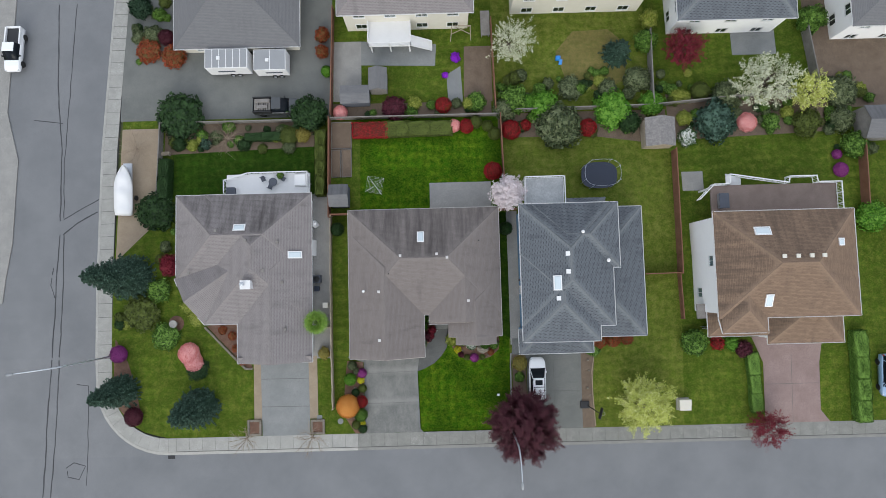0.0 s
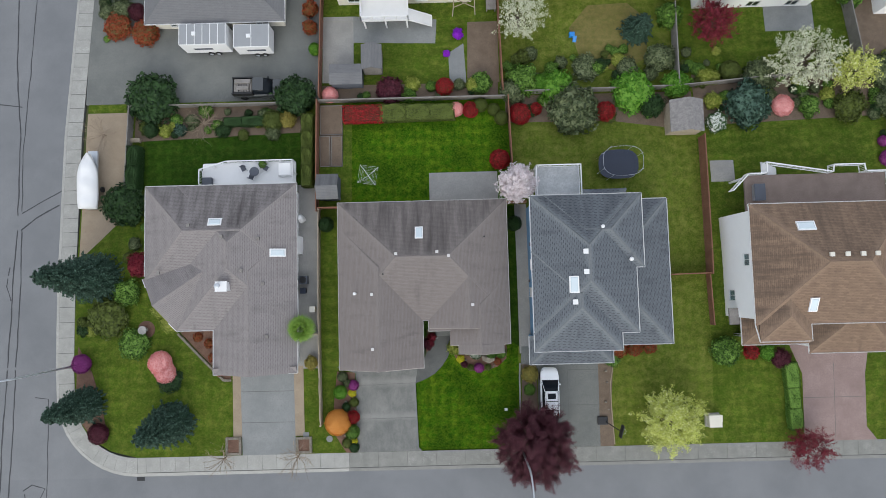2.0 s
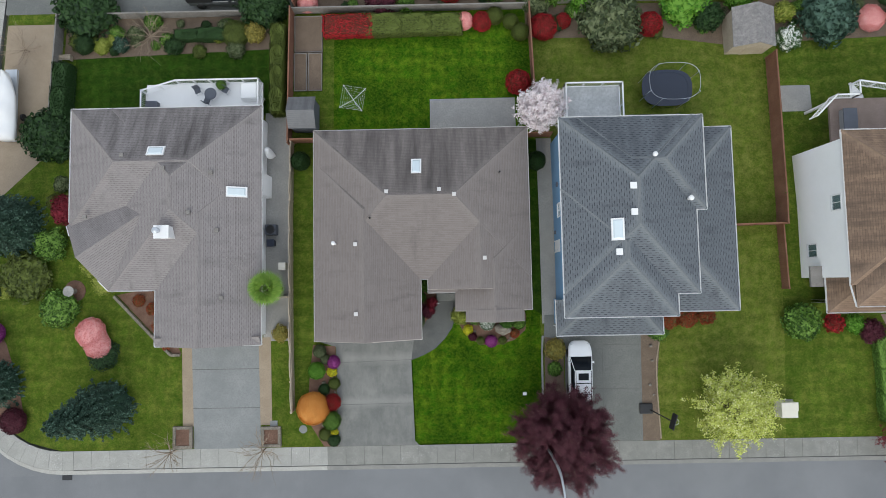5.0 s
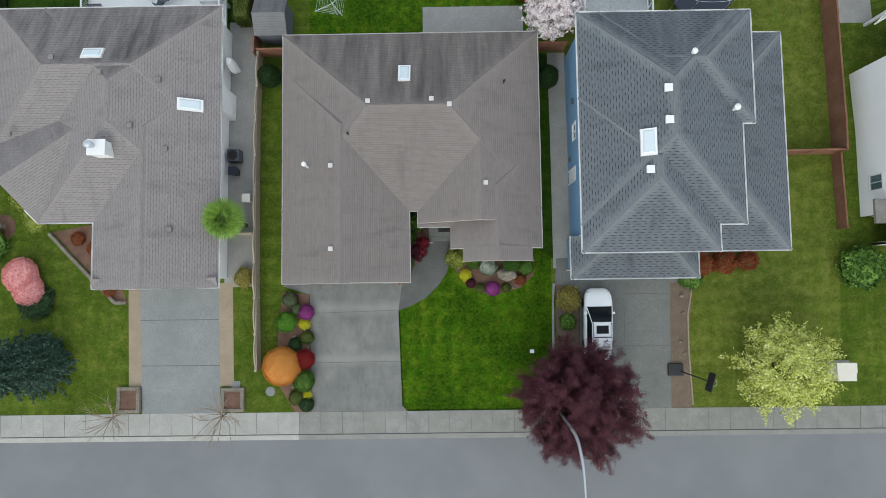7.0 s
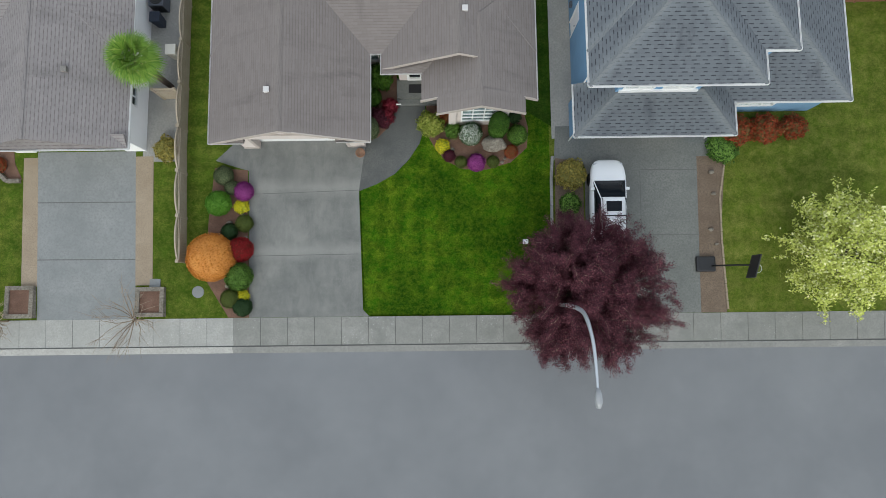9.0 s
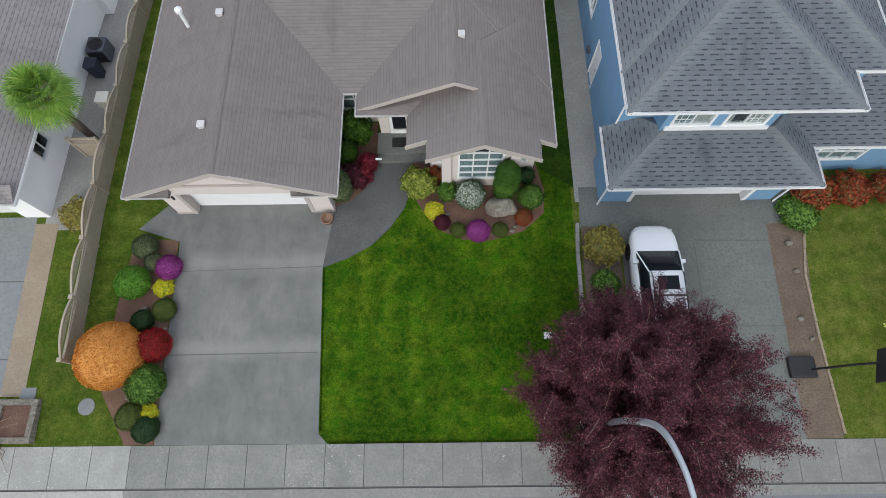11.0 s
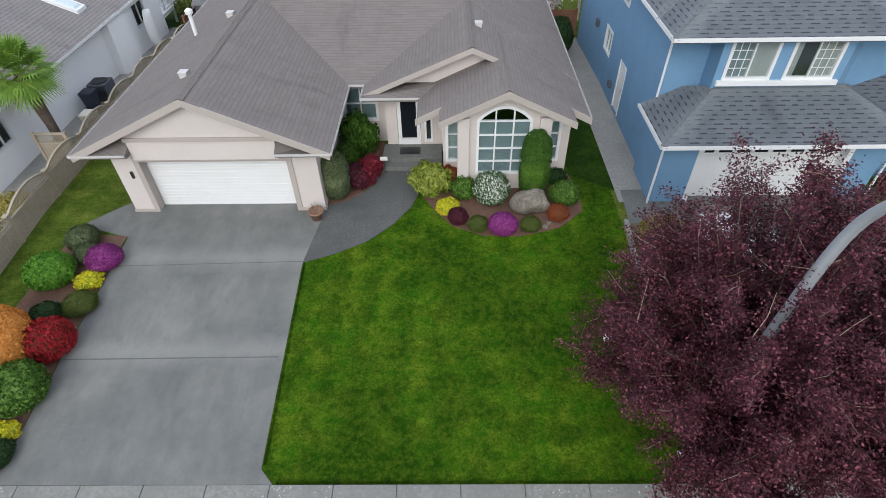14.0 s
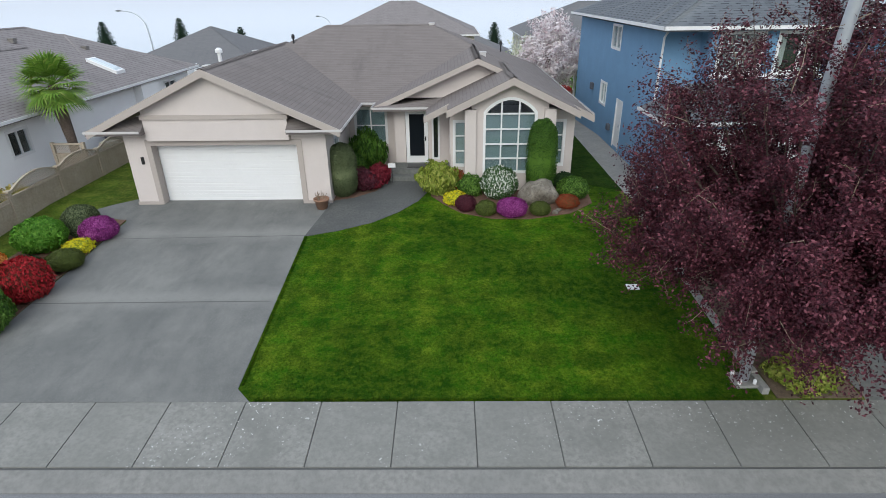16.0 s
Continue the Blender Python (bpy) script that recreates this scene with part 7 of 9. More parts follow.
def trellis_gate(x0, x1, y):
    """A short board screen with a lattice band between the house wall and the fence."""
    t = thing("garden_gate", (x0 + x1) / 2, y, gz(y), "tan board gate with a lattice band beside the palm", "gate")
    z = gz(y)
    for x in (x0, x1):
        part("post", boxed(x - 0.06, y - 0.06, z - 0.1, x + 0.06, y + 0.06, z + 1.5, None, 0.01), "fence_tan", t)
    n = 9
    for k in range(n):
        a, b = x0 + 0.06 + (x1 - x0 - 0.12) * k / n, x0 + 0.06 + (x1 - x0 - 0.12) * (k + 1) / n
        part("board", boxed(a + 0.004, y - 0.02, z + 0.04, b - 0.004, y + 0.02, z + 1.0), "fence_tan", t)
    for v in (1.0, 1.4):
        part("rail", boxed(x0 + 0.06, y - 0.04, z + v, x1 - 0.06, y + 0.04, z + v + 0.06), "fence_tan", t)
    bm = bmesh.new()
    for k in range(-4, 16):
        for sgn in (1, -1):
            pts = [(x0 + 0.09 * k + 0.34 * (q if sgn > 0 else 1 - q), y + 0.01 * sgn, z + 1.06 + 0.34 * q) for q in (i / 6 for i in range(7))]
            pts = [p for p in pts if x0 + 0.06 < p[0] < x1 - 0.06]
            if len(pts) > 1:
                tube([pts[0], pts[-1]], 0.012, 4, bm)
    part("lattice", bm, "fence_tan", t, "diagonal lattice")["kind"] = "stuff"


trellis_gate(-14.25, -13.05, -4.6)


def board_fence(x0, y0, x1, y1, h, material, label, board=0.16):
    """A close-boarded fence: posts, rails and boards as parts."""
    L = math.hypot(x1 - x0, y1 - y0)
    fn = thing("fence", (x0 + x1) / 2, (y0 + y1) / 2, gz((y0 + y1) / 2), label, "fence")
    ang = math.degrees(math.atan2(y1 - y0, x1 - x0))
    at = lambda d: (x0 + (x1 - x0) * d / L, y0 + (y1 - y0) * d / L)
    n = max(1, round(L / 2.4))
    one = None
    for i in range(n + 1):
        px, py = at(L * i / n)
        part("post", box(bmesh.new(), -0.05, -0.05, -0.2, 0.05, 0.05, h + 0.08, pose(px, py, gz(py), 0, 0, ang), 0.008), material, fn)
        if i < n:
            qx, qy = at(L * (i + 0.5) / n)
            slope = math.degrees(math.atan2(gz(at(L * (i + 1) / n)[1]) - gz(py), L / n))
            m = pose(qx, qy, gz(qy), 0, 0, ang) @ pose(0, 0, 0, 0, -slope, 0)
            k = max(2, int(L / n / board))
            w = L / n / k
            if one is None:
                one = boxed(0.004, -0.012, 0.02, w - 0.004, 0.012, h - 0.02)
                me = bpy.data.meshes.new("board")
                one.to_mesh(me)
                one.free()
                me.materials.append(M[material])
            for j in range(k):
                ob = new("board", me)
                ob.parent = fn
                ob.matrix_parent_inverse = fn.matrix_basis.inverted()
                ob.matrix_basis = m @ Matrix.Translation((-L / n / 2 + j * w, 0.014 * (j % 2), rnd.uniform(-0.012, 0.012)))
            part("top_rail", box(bmesh.new(), -L / n / 2, -0.05, h - 0.01, L / n / 2, 0.065, h + 0.025, m), material, fn)


CEDAR = "weathered reddish cedar board fence"
board_fence(27.25, -4.7, 27.1, 0.5, 1.0, "wood", CEDAR)
board_fence(27.1, 0.5, 27.5, 15.0, 1.6, "wood", CEDAR)
board_fence(22.9, 0.5, 27.0, 0.55, 1.4, "wood", CEDAR)
board_fence(7.35, 12.2, 7.2, 19.9, 1.4, "wood", CEDAR)
board_fence(5.9, 8.4, 8.6, 8.4, 1.5, "wood", CEDAR)
board_fence(-13.1, 8.0, -13.1, 19.9, 1.5, "wood", CEDAR)
board_fence(-12.9, 8.3, -10.4, 8.3, 1.4, "wood", CEDAR)
board_fence(-33.2, 19.9, -15.0, 19.9, 1.0, "wood_grey", "low grey weathered board fence")
board_fence(-13.0, 20.0, 7.0, 20.0, 1.1, "wood_grey", "grey weathered back fence")
board_fence(7.0, 20.4, 25.4, 20.6, 1.2, "wood_grey", "grey weathered back fence")
board_fence(25.4, 20.6, 45.2, 22.2, 1.2, "wood_grey", "grey weathered back fence")
board_fence(-12.9, 20.4, -12.7, 34, 1.5, "wood", CEDAR)
board_fence(6.7, 20.6, 6.5, 32, 1.5, "wood", CEDAR)
board_fence(25.4, 20.8, 25.7, 30, 1.5, "wood_grey", "grey weathered side fence")
board_fence(45.3, 22.3, 44.7, 30, 1.5, "wood_grey", "grey weathered side fence")
board_fence(49.3, 8.0, 49.8, 15.5, 1.4, "wood", CEDAR)
board_fence(-33.2, 10.5, -33.2, 19.9, 1.1, "wood_grey", "low grey weathered board fence")


# ---- sheds ----
def shed(x0, y0, x1, y1, h, wall_m, roof_m, label, axis="x", name="shed", pitch=0.5):
    yc = (y0 + y1) / 2
    z = gz(yc)
    t = thing(name, (x0 + x1) / 2, yc, z, label, "shed")
    k = 0.12
    top = z + h
    part("body", boxed(x0 + k, y0 + k, z - 0.3, x1 - k, y1 - k, top, None, 0.01), wall_m, t)
    bm = bmesh.new()
    tt = wing(bm, x0, y0, x1, y1, top - 0.02, pitch, axis, "WE" if axis == "x" else "SN", thick=0.06)
    bmesh.ops.recalc_face_normals(bm, faces=bm.faces[:])
    roof_uv(part("roof", bm, roof_m, t).data)
    mx, my = (x0 + x1) / 2, yc
    if axis == "x":
        for x in (x0 + k, x1 - k - 0.04):
            prism(t, "gable", [(x, y0 + k, top), (x, y1 - k, top), (x, my, tt - 0.1)], (0, 0, 0), (0.04, 0, 0), wall_m)
    else:
        for y in (y0 + k, y1 - k - 0.04):
            prism(t, "gable", [(x0 + k, y, top), (x1 - k, y, top), (mx, y, tt - 0.1)], (0, 0, 0), (0, 0.04, 0), wall_m)
    part("door", boxed(mx - 0.4, y0 + k - 0.03, z, mx + 0.4, y0 + k, z + 1.75, None, 0.006), wall_m, t)
    return t


shed(-12.95, 9.1, -10.7, 11.7, 1.9, "slate", "roof_grey", "slate-grey garden shed beside the house", "x")
shed(23.9, 15.3, 27.4, 18.7, 1.9, "fence_tan", "shake", "tan wooden garden shed with a weathered shingle roof", "y")
shed(-11.7, 21.5, -8.2, 23.7, 1.7, "slate", "roof_grey", "low slate-grey garden shed behind the fence", "x", pitch=0.25)
shed(-8.3, 23.0, -6.1, 25.7, 2.0, "wood_grey", "roof_grey", "small weathered wooden playhouse", "y", "playhouse")
shed(49.5, 15.6, 54, 19.5, 2.0, "wood_grey", "roof_grey", "grey weathered wooden shed", "x")


# ---- vehicles ----
def wheel(parent, x, y, r=0.36, w=0.24):
    side = 1 if x > 0 else -1
    m = Matrix.Translation((x, y, r)) @ Matrix.Rotation(radians(90) * side, 4, "Y")
    prof = [(r * 0.62, -w / 2), (r * 0.93, -w / 2), (r, -w * 0.32), (r, w * 0.32), (r * 0.93, w / 2), (r * 0.62, w / 2)]
    wh = part("wheel", lathe(prof, 22, m), "rubber", parent, "black tyre on a metal wheel", True)
    part("rim", lathe([(0.05, w * 0.35), (r * 0.3, w * 0.42), (r * 0.58, w * 0.36), (r * 0.63, w * 0.5), (r * 0.63, w * 0.3)], 18, m), "steel", wh, "silver rim")


def car_body(stations, width):
    """Cross-sections from (y, half-width, sill, belt, top) for the lower body."""
    out = []
    for y, w, sill, belt, top in stations:
        right = [(w * 0.86, sill), (w * 0.98, sill + 0.08), (w, (sill + belt) / 2), (w * 0.985, belt - 0.04), (w * 0.93, belt + (top - belt) * 0.55), (w * 0.72, top), (w * 0.3, top + 0.015)]
        pts = [(x, y, z) for x, z in right] + [(-x, y, z) for x, z in right[::-1]]
        out.append(pts + [pts[0]])
    return loft(out)


def suv(label, white="car_white"):
    t = thing("car", 0, 0, 0, label, "car")
    st = [(-2.36, 0.78, 0.5, 0.8, 0.86), (-2.3, 0.88, 0.36, 0.95, 1.02), (-1.9, 0.94, 0.3, 0.98, 1.04), (-0.8, 0.95, 0.28, 0.98, 1.03), (0.7, 0.95, 0.28, 0.97, 1.02), (1.1, 0.95, 0.28, 0.96, 1.05), (1.6, 0.94, 0.3, 0.92, 1.03), (2.0, 0.89, 0.33, 0.86, 0.97), (2.25, 0.8, 0.36, 0.76, 0.88), (2.42, 0.66, 0.4, 0.66, 0.76), (2.5, 0.45, 0.46, 0.58, 0.64)]
    b = part("body", car_body(st, 0.95), white, t, "glossy white body", True)
    gh = [(-2.25, 0.78, 1.0, 1.05), (-2.05, 0.8, 1.0, 1.62), (-1.6, 0.82, 1.0, 1.72), (-0.3, 0.83, 1.0, 1.75), (0.3, 0.82, 1.0, 1.7), (1.3, 0.86, 1.0, 1.07)]
    out = []
    for y, w, lo, hi in gh:
        k = (hi - lo) / 0.75
        top = w - 0.15 * k
        pts = [(w, y, lo), ((w + top) / 2 + 0.02, y, (lo + hi) / 2), (top, y, hi - 0.03 * k), (top * 0.6, y, hi), (-top * 0.6, y, hi), (-top, y, hi - 0.03 * k), (-(w + top) / 2 - 0.02, y, (lo + hi) / 2), (-w, y, lo)]
        out.append(pts)
    part("cabin_glass", loft(out), "car_glass", t, "dark glazed cabin", True)
    rf = [(-2.12, 0.6, 1.645), (-1.6, 0.66, 1.745), (-0.3, 0.68, 1.77), (0.22, 0.66, 1.735), (0.34, 0.64, 1.69)]
    roof_p = part("roof", loft([[(w, y, z - 0.05), (w * 0.9, y, z), (0, y, z + 0.02), (-w * 0.9, y, z), (-w, y, z - 0.05), (-w, y, z - 0.08), (w, y, z - 0.08), (w, y, z - 0.05)] for y, w, z in rf]), white, t, "white roof panel", True)
    part("sunroof", boxed(-0.4, -0.42, 1.775, 0.4, 0.12, 1.79, None, 0.02), "car_glass", roof_p)
    for sx in (1, -1):
        part("pillar", tube([(0.66 * sx, 0.3, 1.68), (0.76 * sx, 0.8, 1.38), (0.86 * sx, 1.3, 1.06)], 0.03, 6), white, t)
        part("pillar", tube([(0.66 * sx, -0.55, 1.72), (0.8 * sx, -0.6, 1.05)], 0.03, 6), "black", t)
        part("pillar", tube([(0.64 * sx, -1.55, 1.7), (0.8 * sx, -1.75, 1.05)], 0.05, 6), white, t)
        part("roof_rail", tube([(0.6 * sx, -1.95, 1.72), (0.6 * sx, -1.8, 1.82), (0.6 * sx, 0.1, 1.83), (0.6 * sx, 0.28, 1.75)], 0.022, 6), "black", t, "black roof rail")
        part("mirror", box(bmesh.new(), 0.93 * sx - 0.11, 0.78, 1.0, 0.93 * sx + 0.11, 0.94, 1.16, None, 0.03), white, t)
        part("headlight", box(bmesh.new(), 0.62 * sx - 0.16, 2.08, 0.7, 0.62 * sx + 0.16, 2.3, 0.86, None, 0.03), "lens", t, "clear headlight")
        part("tail_light", box(bmesh.new(), 0.74 * sx - 0.1, -2.36, 0.8, 0.74 * sx + 0.1, -2.2, 1.05, None, 0.02), "tail", t, "red tail light")
        for y in (1.45, -1.4):
            wheel(t, 0.83 * sx, y)
    for y in (-1.55, -0.65):
        part("crossbar", boxed(-0.62, y - 0.03, 1.82, 0.62, y + 0.03, 1.85), "black", t)
    part("grille", boxed(-0.45, 2.34, 0.5, 0.45, 2.42, 0.66, None, 0.01), "black", t)
    return t


def park(t, x, y, turn, lift=0.0):
    """Stands a thing on the sloping ground, facing turn degrees from north."""
    slope = (gz(y + 1.2) - gz(y - 1.2)) / 2.4
    ang = math.degrees(math.atan(slope))
    t.matrix_basis = Matrix.Translation((x, y, gz(y) + lift)) @ pose(0, 0, 0, ang, 0, 0) @ pose(0, 0, 0, 0, 0, turn)


park(suv("white estate car with a dark sunroof parked on the driveway"), 10.35, -11.05, 0, 0.005)


def pickup(label, paint_m, flat=False):
    t = thing("pickup_truck", 0, 0, 0, label, "truck")
    st = [(-2.75, 0.86, 0.5, 0.85, 0.95), (-2.65, 0.95, 0.4, 0.98, 1.04), (-0.4, 0.97, 0.38, 0.98, 1.02), (1.3, 0.97, 0.38, 0.98, 1.04), (2.2, 0.94, 0.4, 0.95, 1.04), (2.7, 0.9, 0.45, 0.8, 0.92), (2.78, 0.7, 0.5, 0.7, 0.75)]
    part("body", car_body(st, 0.97), paint_m, t, "", True)
    out = []
    for y, w, lo, hi in [(-0.5, 0.86, 1.0, 1.05), (-0.4, 0.85, 1.0, 1.75), (0.6, 0.86, 1.0, 1.8), (1.5, 0.84, 1.0, 1.06)]:
        k = (hi - lo) / 0.75
        top = w - 0.16 * k
        out.append([(w, y, lo), ((w + top) / 2 + 0.02, y, (lo + hi) / 2), (top, y, hi - 0.02 * k), (-top, y, hi - 0.02 * k), (-(w + top) / 2 - 0.02, y, (lo + hi) / 2), (-w, y, lo)])
    part("cabin_glass", loft(out), "car_glass", t, "dark glazed cabin", True)
    part("roof", boxed(-0.7, -0.42, 1.74, 0.7, 0.72, 1.82, None, 0.04), paint_m, t)
    part("bed", boxed(-0.78, -2.6, 1.03, 0.78, -0.5, 1.06), "black", t, "dark open load bed")
    for sx in (1, -1):
        part("bed_side", boxed(sx * 0.88 - 0.07, -2.7, 0.95, sx * 0.88 + 0.07, -0.5, 1.3 if not flat else 1.55, None, 0.02), paint_m if not flat else "black", t)
        part("mirror", boxed(sx * 1.02 - 0.11, 0.95, 1.05, sx * 1.02 + 0.11, 1.08, 1.25, None, 0.03), "black", t)
        part("headlight", boxed(sx * 0.7 - 0.16, 2.5, 0.72, sx * 0.7 + 0.16, 2.74, 0.9, None, 0.03), "lens", t)
        for y in (1.75, -1.7):
            wheel(t, 0.86 * sx, y, 0.39, 0.26)
    part("tailgate", boxed(-0.85, -2.76, 0.9, 0.85, -2.68, 1.28, None, 0.02), paint_m, t)
    if flat:
        for i in range(7):
            part("plank", boxed(-0.7, -2.5 + 0.28 * i, 1.06, 0.7, -2.3 + 0.28 * i, 1.42 + 0.06 * (i % 2)), "wood_grey", t, "pale stacked timber")
        part("plank", boxed(-0.65, -2.4, 1.48, -0.2, -0.7, 1.6), "wood_grey", t), part("plank", boxed(0.1, -2.2, 1.48, 0.5, -0.9, 1.58), "wood_grey", t)
    return t


park(pickup("white pickup truck with a black load bed parked at the kerb", "car_white"), -51.5, 29.7, 180)
M["car_dark"] = paint("dark_grey_paint", (0.06, 0.065, 0.07, 1), 0.3, 0.05, 0.2, 0.5)
park(pickup("dark grey pickup truck loaded with pallets", "car_dark", True), -19.4, 21.6, -90)
M["car_blue"] = paint("pale_blue_paint", (0.25, 0.38, 0.55, 1), 0.3, 0.05, 0.0, 0.6)
park(suv("pale blue car parked beside the hedge", "car_blue"), 50.3, -11.6, 180)


def trailer(x0, y0, x1, y1, h, label, ribs, name="cargo_trailer"):
    z = gz((y0 + y1) / 2)
    t = thing(name, (x0 + x1) / 2, (y0 + y1) / 2, z, label, "trailer")
    part("body", boxed(x0, y0, z + 0.45, x1, y1, z + h, None, 0.06), "white", t)
    part("roof", boxed(x0 + 0.06, y0 + 0.06, z + h, x1 - 0.06, y1 - 0.06, z + h + 0.012), "grey", t, "dull grey metal roof")
    for i in range(ribs + 1):
        x = x0 + 0.05 + (x1 - x0 - 0.1) * i / ribs
        part("roof_rib", boxed(x - 0.03, y0 + 0.03, z + h, x + 0.03, y1 - 0.03, z + h + 0.04), "white", t)
    part("roof_vent", boxed(x0 + 1.4, y0 + 1.0, z + h, x0 + 1.8, y0 + 1.4, z + h + 0.12, None, 0.02), "white", t)
    part("stripe", boxed(x0 + 1.2, y0 - 0.012, z + 1.25, x0 + 3.2, y0, z + 1.6), "slate", t, "dark lettering band")
    part("chassis", boxed(x0 + 0.1, y0 + 0.2, z + 0.35, x1 - 0.1, y1 - 0.2, z + 0.45), "black", t)
    cx = (x0 + x1) / 2 + 0.5
    for x in (cx - 0.4, cx + 0.4):
        for y in (y0 - 0.02, y1 + 0.02):
            m = Matrix.Translation((x, y, z + 0.33)) @ Matrix.Rotation(radians(90), 4, "X")
            wh = part("wheel", lathe([(0.2, -0.1), (0.3, -0.1), (0.33, -0.06), (0.33, 0.06), (0.3, 0.1), (0.2, 0.1)], 18, m), "rubber", t)
            part("rim", lathe([(0.04, -0.11), (0.2, -0.1), (0.2, 0.1), (0.04, 0.11)], 14, m), "steel", wh)
    return t


trailer(-27.5, 26.0, -22.5, 28.3, 2.5, "white enclosed cargo trailer with a ribbed roof", 6)
trailer(-21.8, 25.7, -18.0, 28.2, 2.3, "plain white box trailer beside the house", 2)


def boat(x, y, L, w):
    """A boat under a white fitted cover on a trailer."""
    z = gz(y)
    t = thing("covered_boat", x, y, z, "boat under a white cover on a trailer", "boat")
    sec = []
    for i in range(13):
        f = i / 12
        hw = w / 2 * (1 - max(0, (f - 0.5) * 2) ** 2.2) * (0.9 + 0.1 * min(1, f * 6)) + 0.02
        yy = y - L / 2 + L * f
        hh = 1.35 + 0.25 * f
        pk = hh + 0.35 * math.sin(math.pi * min(1, f * 1.15)) + 0.16 * math.sin(f * 19)
        sec.append([(x + hw * 0.55, yy, z + 0.55 + 0.25 * f), (x + hw, yy, z + hh - 0.25), (x + hw * 0.96, yy, z + hh), (x + hw * 0.4, yy, z + pk - 0.06), (x, yy, z + pk), (x - hw * 0.4, yy, z + pk - 0.05), (x - hw * 0.96, yy, z + hh), (x - hw, yy, z + hh - 0.25), (x - hw * 0.55, yy, z + 0.55 + 0.25 * f)])
    part("cover", loft(sec), "white", t, "wrinkled white cover", True)
    part("trailer_frame", boxed(x - 0.5, y - L / 2, z + 0.35, x + 0.5, y + L / 2 + 0.4, z + 0.55), "steel", t)
    for sx in (1, -1):
        m = Matrix.Translation((x + sx * 0.95, y - 0.8, z + 0.3)) @ Matrix.Rotation(radians(90), 4, "Y")
        part("wheel", lathe([(0.1, -0.1), (0.28, -0.1), (0.31, 0), (0.28, 0.1), (0.1, 0.1)], 18, m), "rubber", t)


boat(-36.9, 11.8, 5.8, 2.1)


# ---- street lamps ----
def street_lamp(x, y, turn, label, h=9.2, reach=3.1):
    t = thing("street_lamp", 0, 0, 0, label, "street lamp")
    pts = [(0, 0, 0), (0, 0, h * 0.527), (0.1, 0, h * 0.712), (0.24, 0, h * 0.826), (0.52, 0, h * 0.897), (0.9, 0, h * 0.946), (1.33, 0, h * 0.984), (1.89, 0, h * 1.009), (reach * 0.84, 0, h * 1.025), (reach, 0, h * 1.03)]
    fine = []
    for i in range(len(pts) - 1):
        a, b, c, d = (Vector(pts[min(max(i + k, 0), len(pts) - 1)]) for k in (-1, 0, 1, 2))
        fine += [b + (c - a) * (0.5 * q) + (a * 2 - b * 5 + c * 4 - d) * (0.5 * q * q) + (b * 3 - a - c * 3 + d) * (0.5 * q ** 3) for q in (0, 0.25, 0.5, 0.75)] if i > 1 else [b]
    fine.append(Vector(pts[-1]))
    part("pole", tube(fine, [0.1 - 0.055 * i / (len(fine) - 1) for i in range(len(fine))], 12), "steel", t, "galvanised curved pole", True)
    part("base_plate", boxed(-0.22, -0.22, -0.02, 0.22, 0.22, 0.05, None, 0.01), "concrete", t)
    for a, b in ((-0.15, -0.15), (0.15, -0.15), (0.15, 0.15), (-0.15, 0.15)):
        part("bolt", lathe([(0.035, 0.04), (0.035, 0.13), (0.02, 0.15)], 8, Matrix.Translation((a, b, 0))), "white", t)
    hd = part("lamp_head", loft([[(reach - 0.05 + 0.75 * f, w, h * 1.03 + 0.05 + 0.05 * math.sin(math.pi * f)), (reach - 0.05 + 0.75 * f, 0, h * 1.03 + 0.1 + 0.05 * math.sin(math.pi * f)), (reach - 0.05 + 0.75 * f, -w, h * 1.03 + 0.05), (reach - 0.05 + 0.75 * f, -w * 0.8, h * 1.03 - 0.06), (reach - 0.05 + 0.75 * f, w * 0.8, h * 1.03 - 0.06), (reach - 0.05 + 0.75 * f, w, h * 1.03 + 0.05 + 0.05 * math.sin(math.pi * f))] for f, w in ((0, 0.06), (0.3, 0.13), (0.7, 0.15), (1, 0.07))]), "grey", t, "grey lamp head", True)
    part("lens", boxed(reach + 0.2, -0.09, h * 1.03 - 0.1, reach + 0.6, 0.09, h * 1.03 - 0.055, None, 0.015), "lens", hd)
    t.matrix_basis = pose(x, y, gz(y), 0, 0, turn)
    return t


street_lamp(7.15, -16.42, -90, "curved galvanised street lamp beside the plum tree")
street_lamp(-38.3, -7.3, 186, "curved galvanised street lamp on the corner verge", 9.2, 4.0)
street_lamp(-38.6, 52, 180, "curved galvanised street lamp down the street", 8.3)
street_lamp(-20, 82, 150, "curved galvanised street lamp beyond the houses")


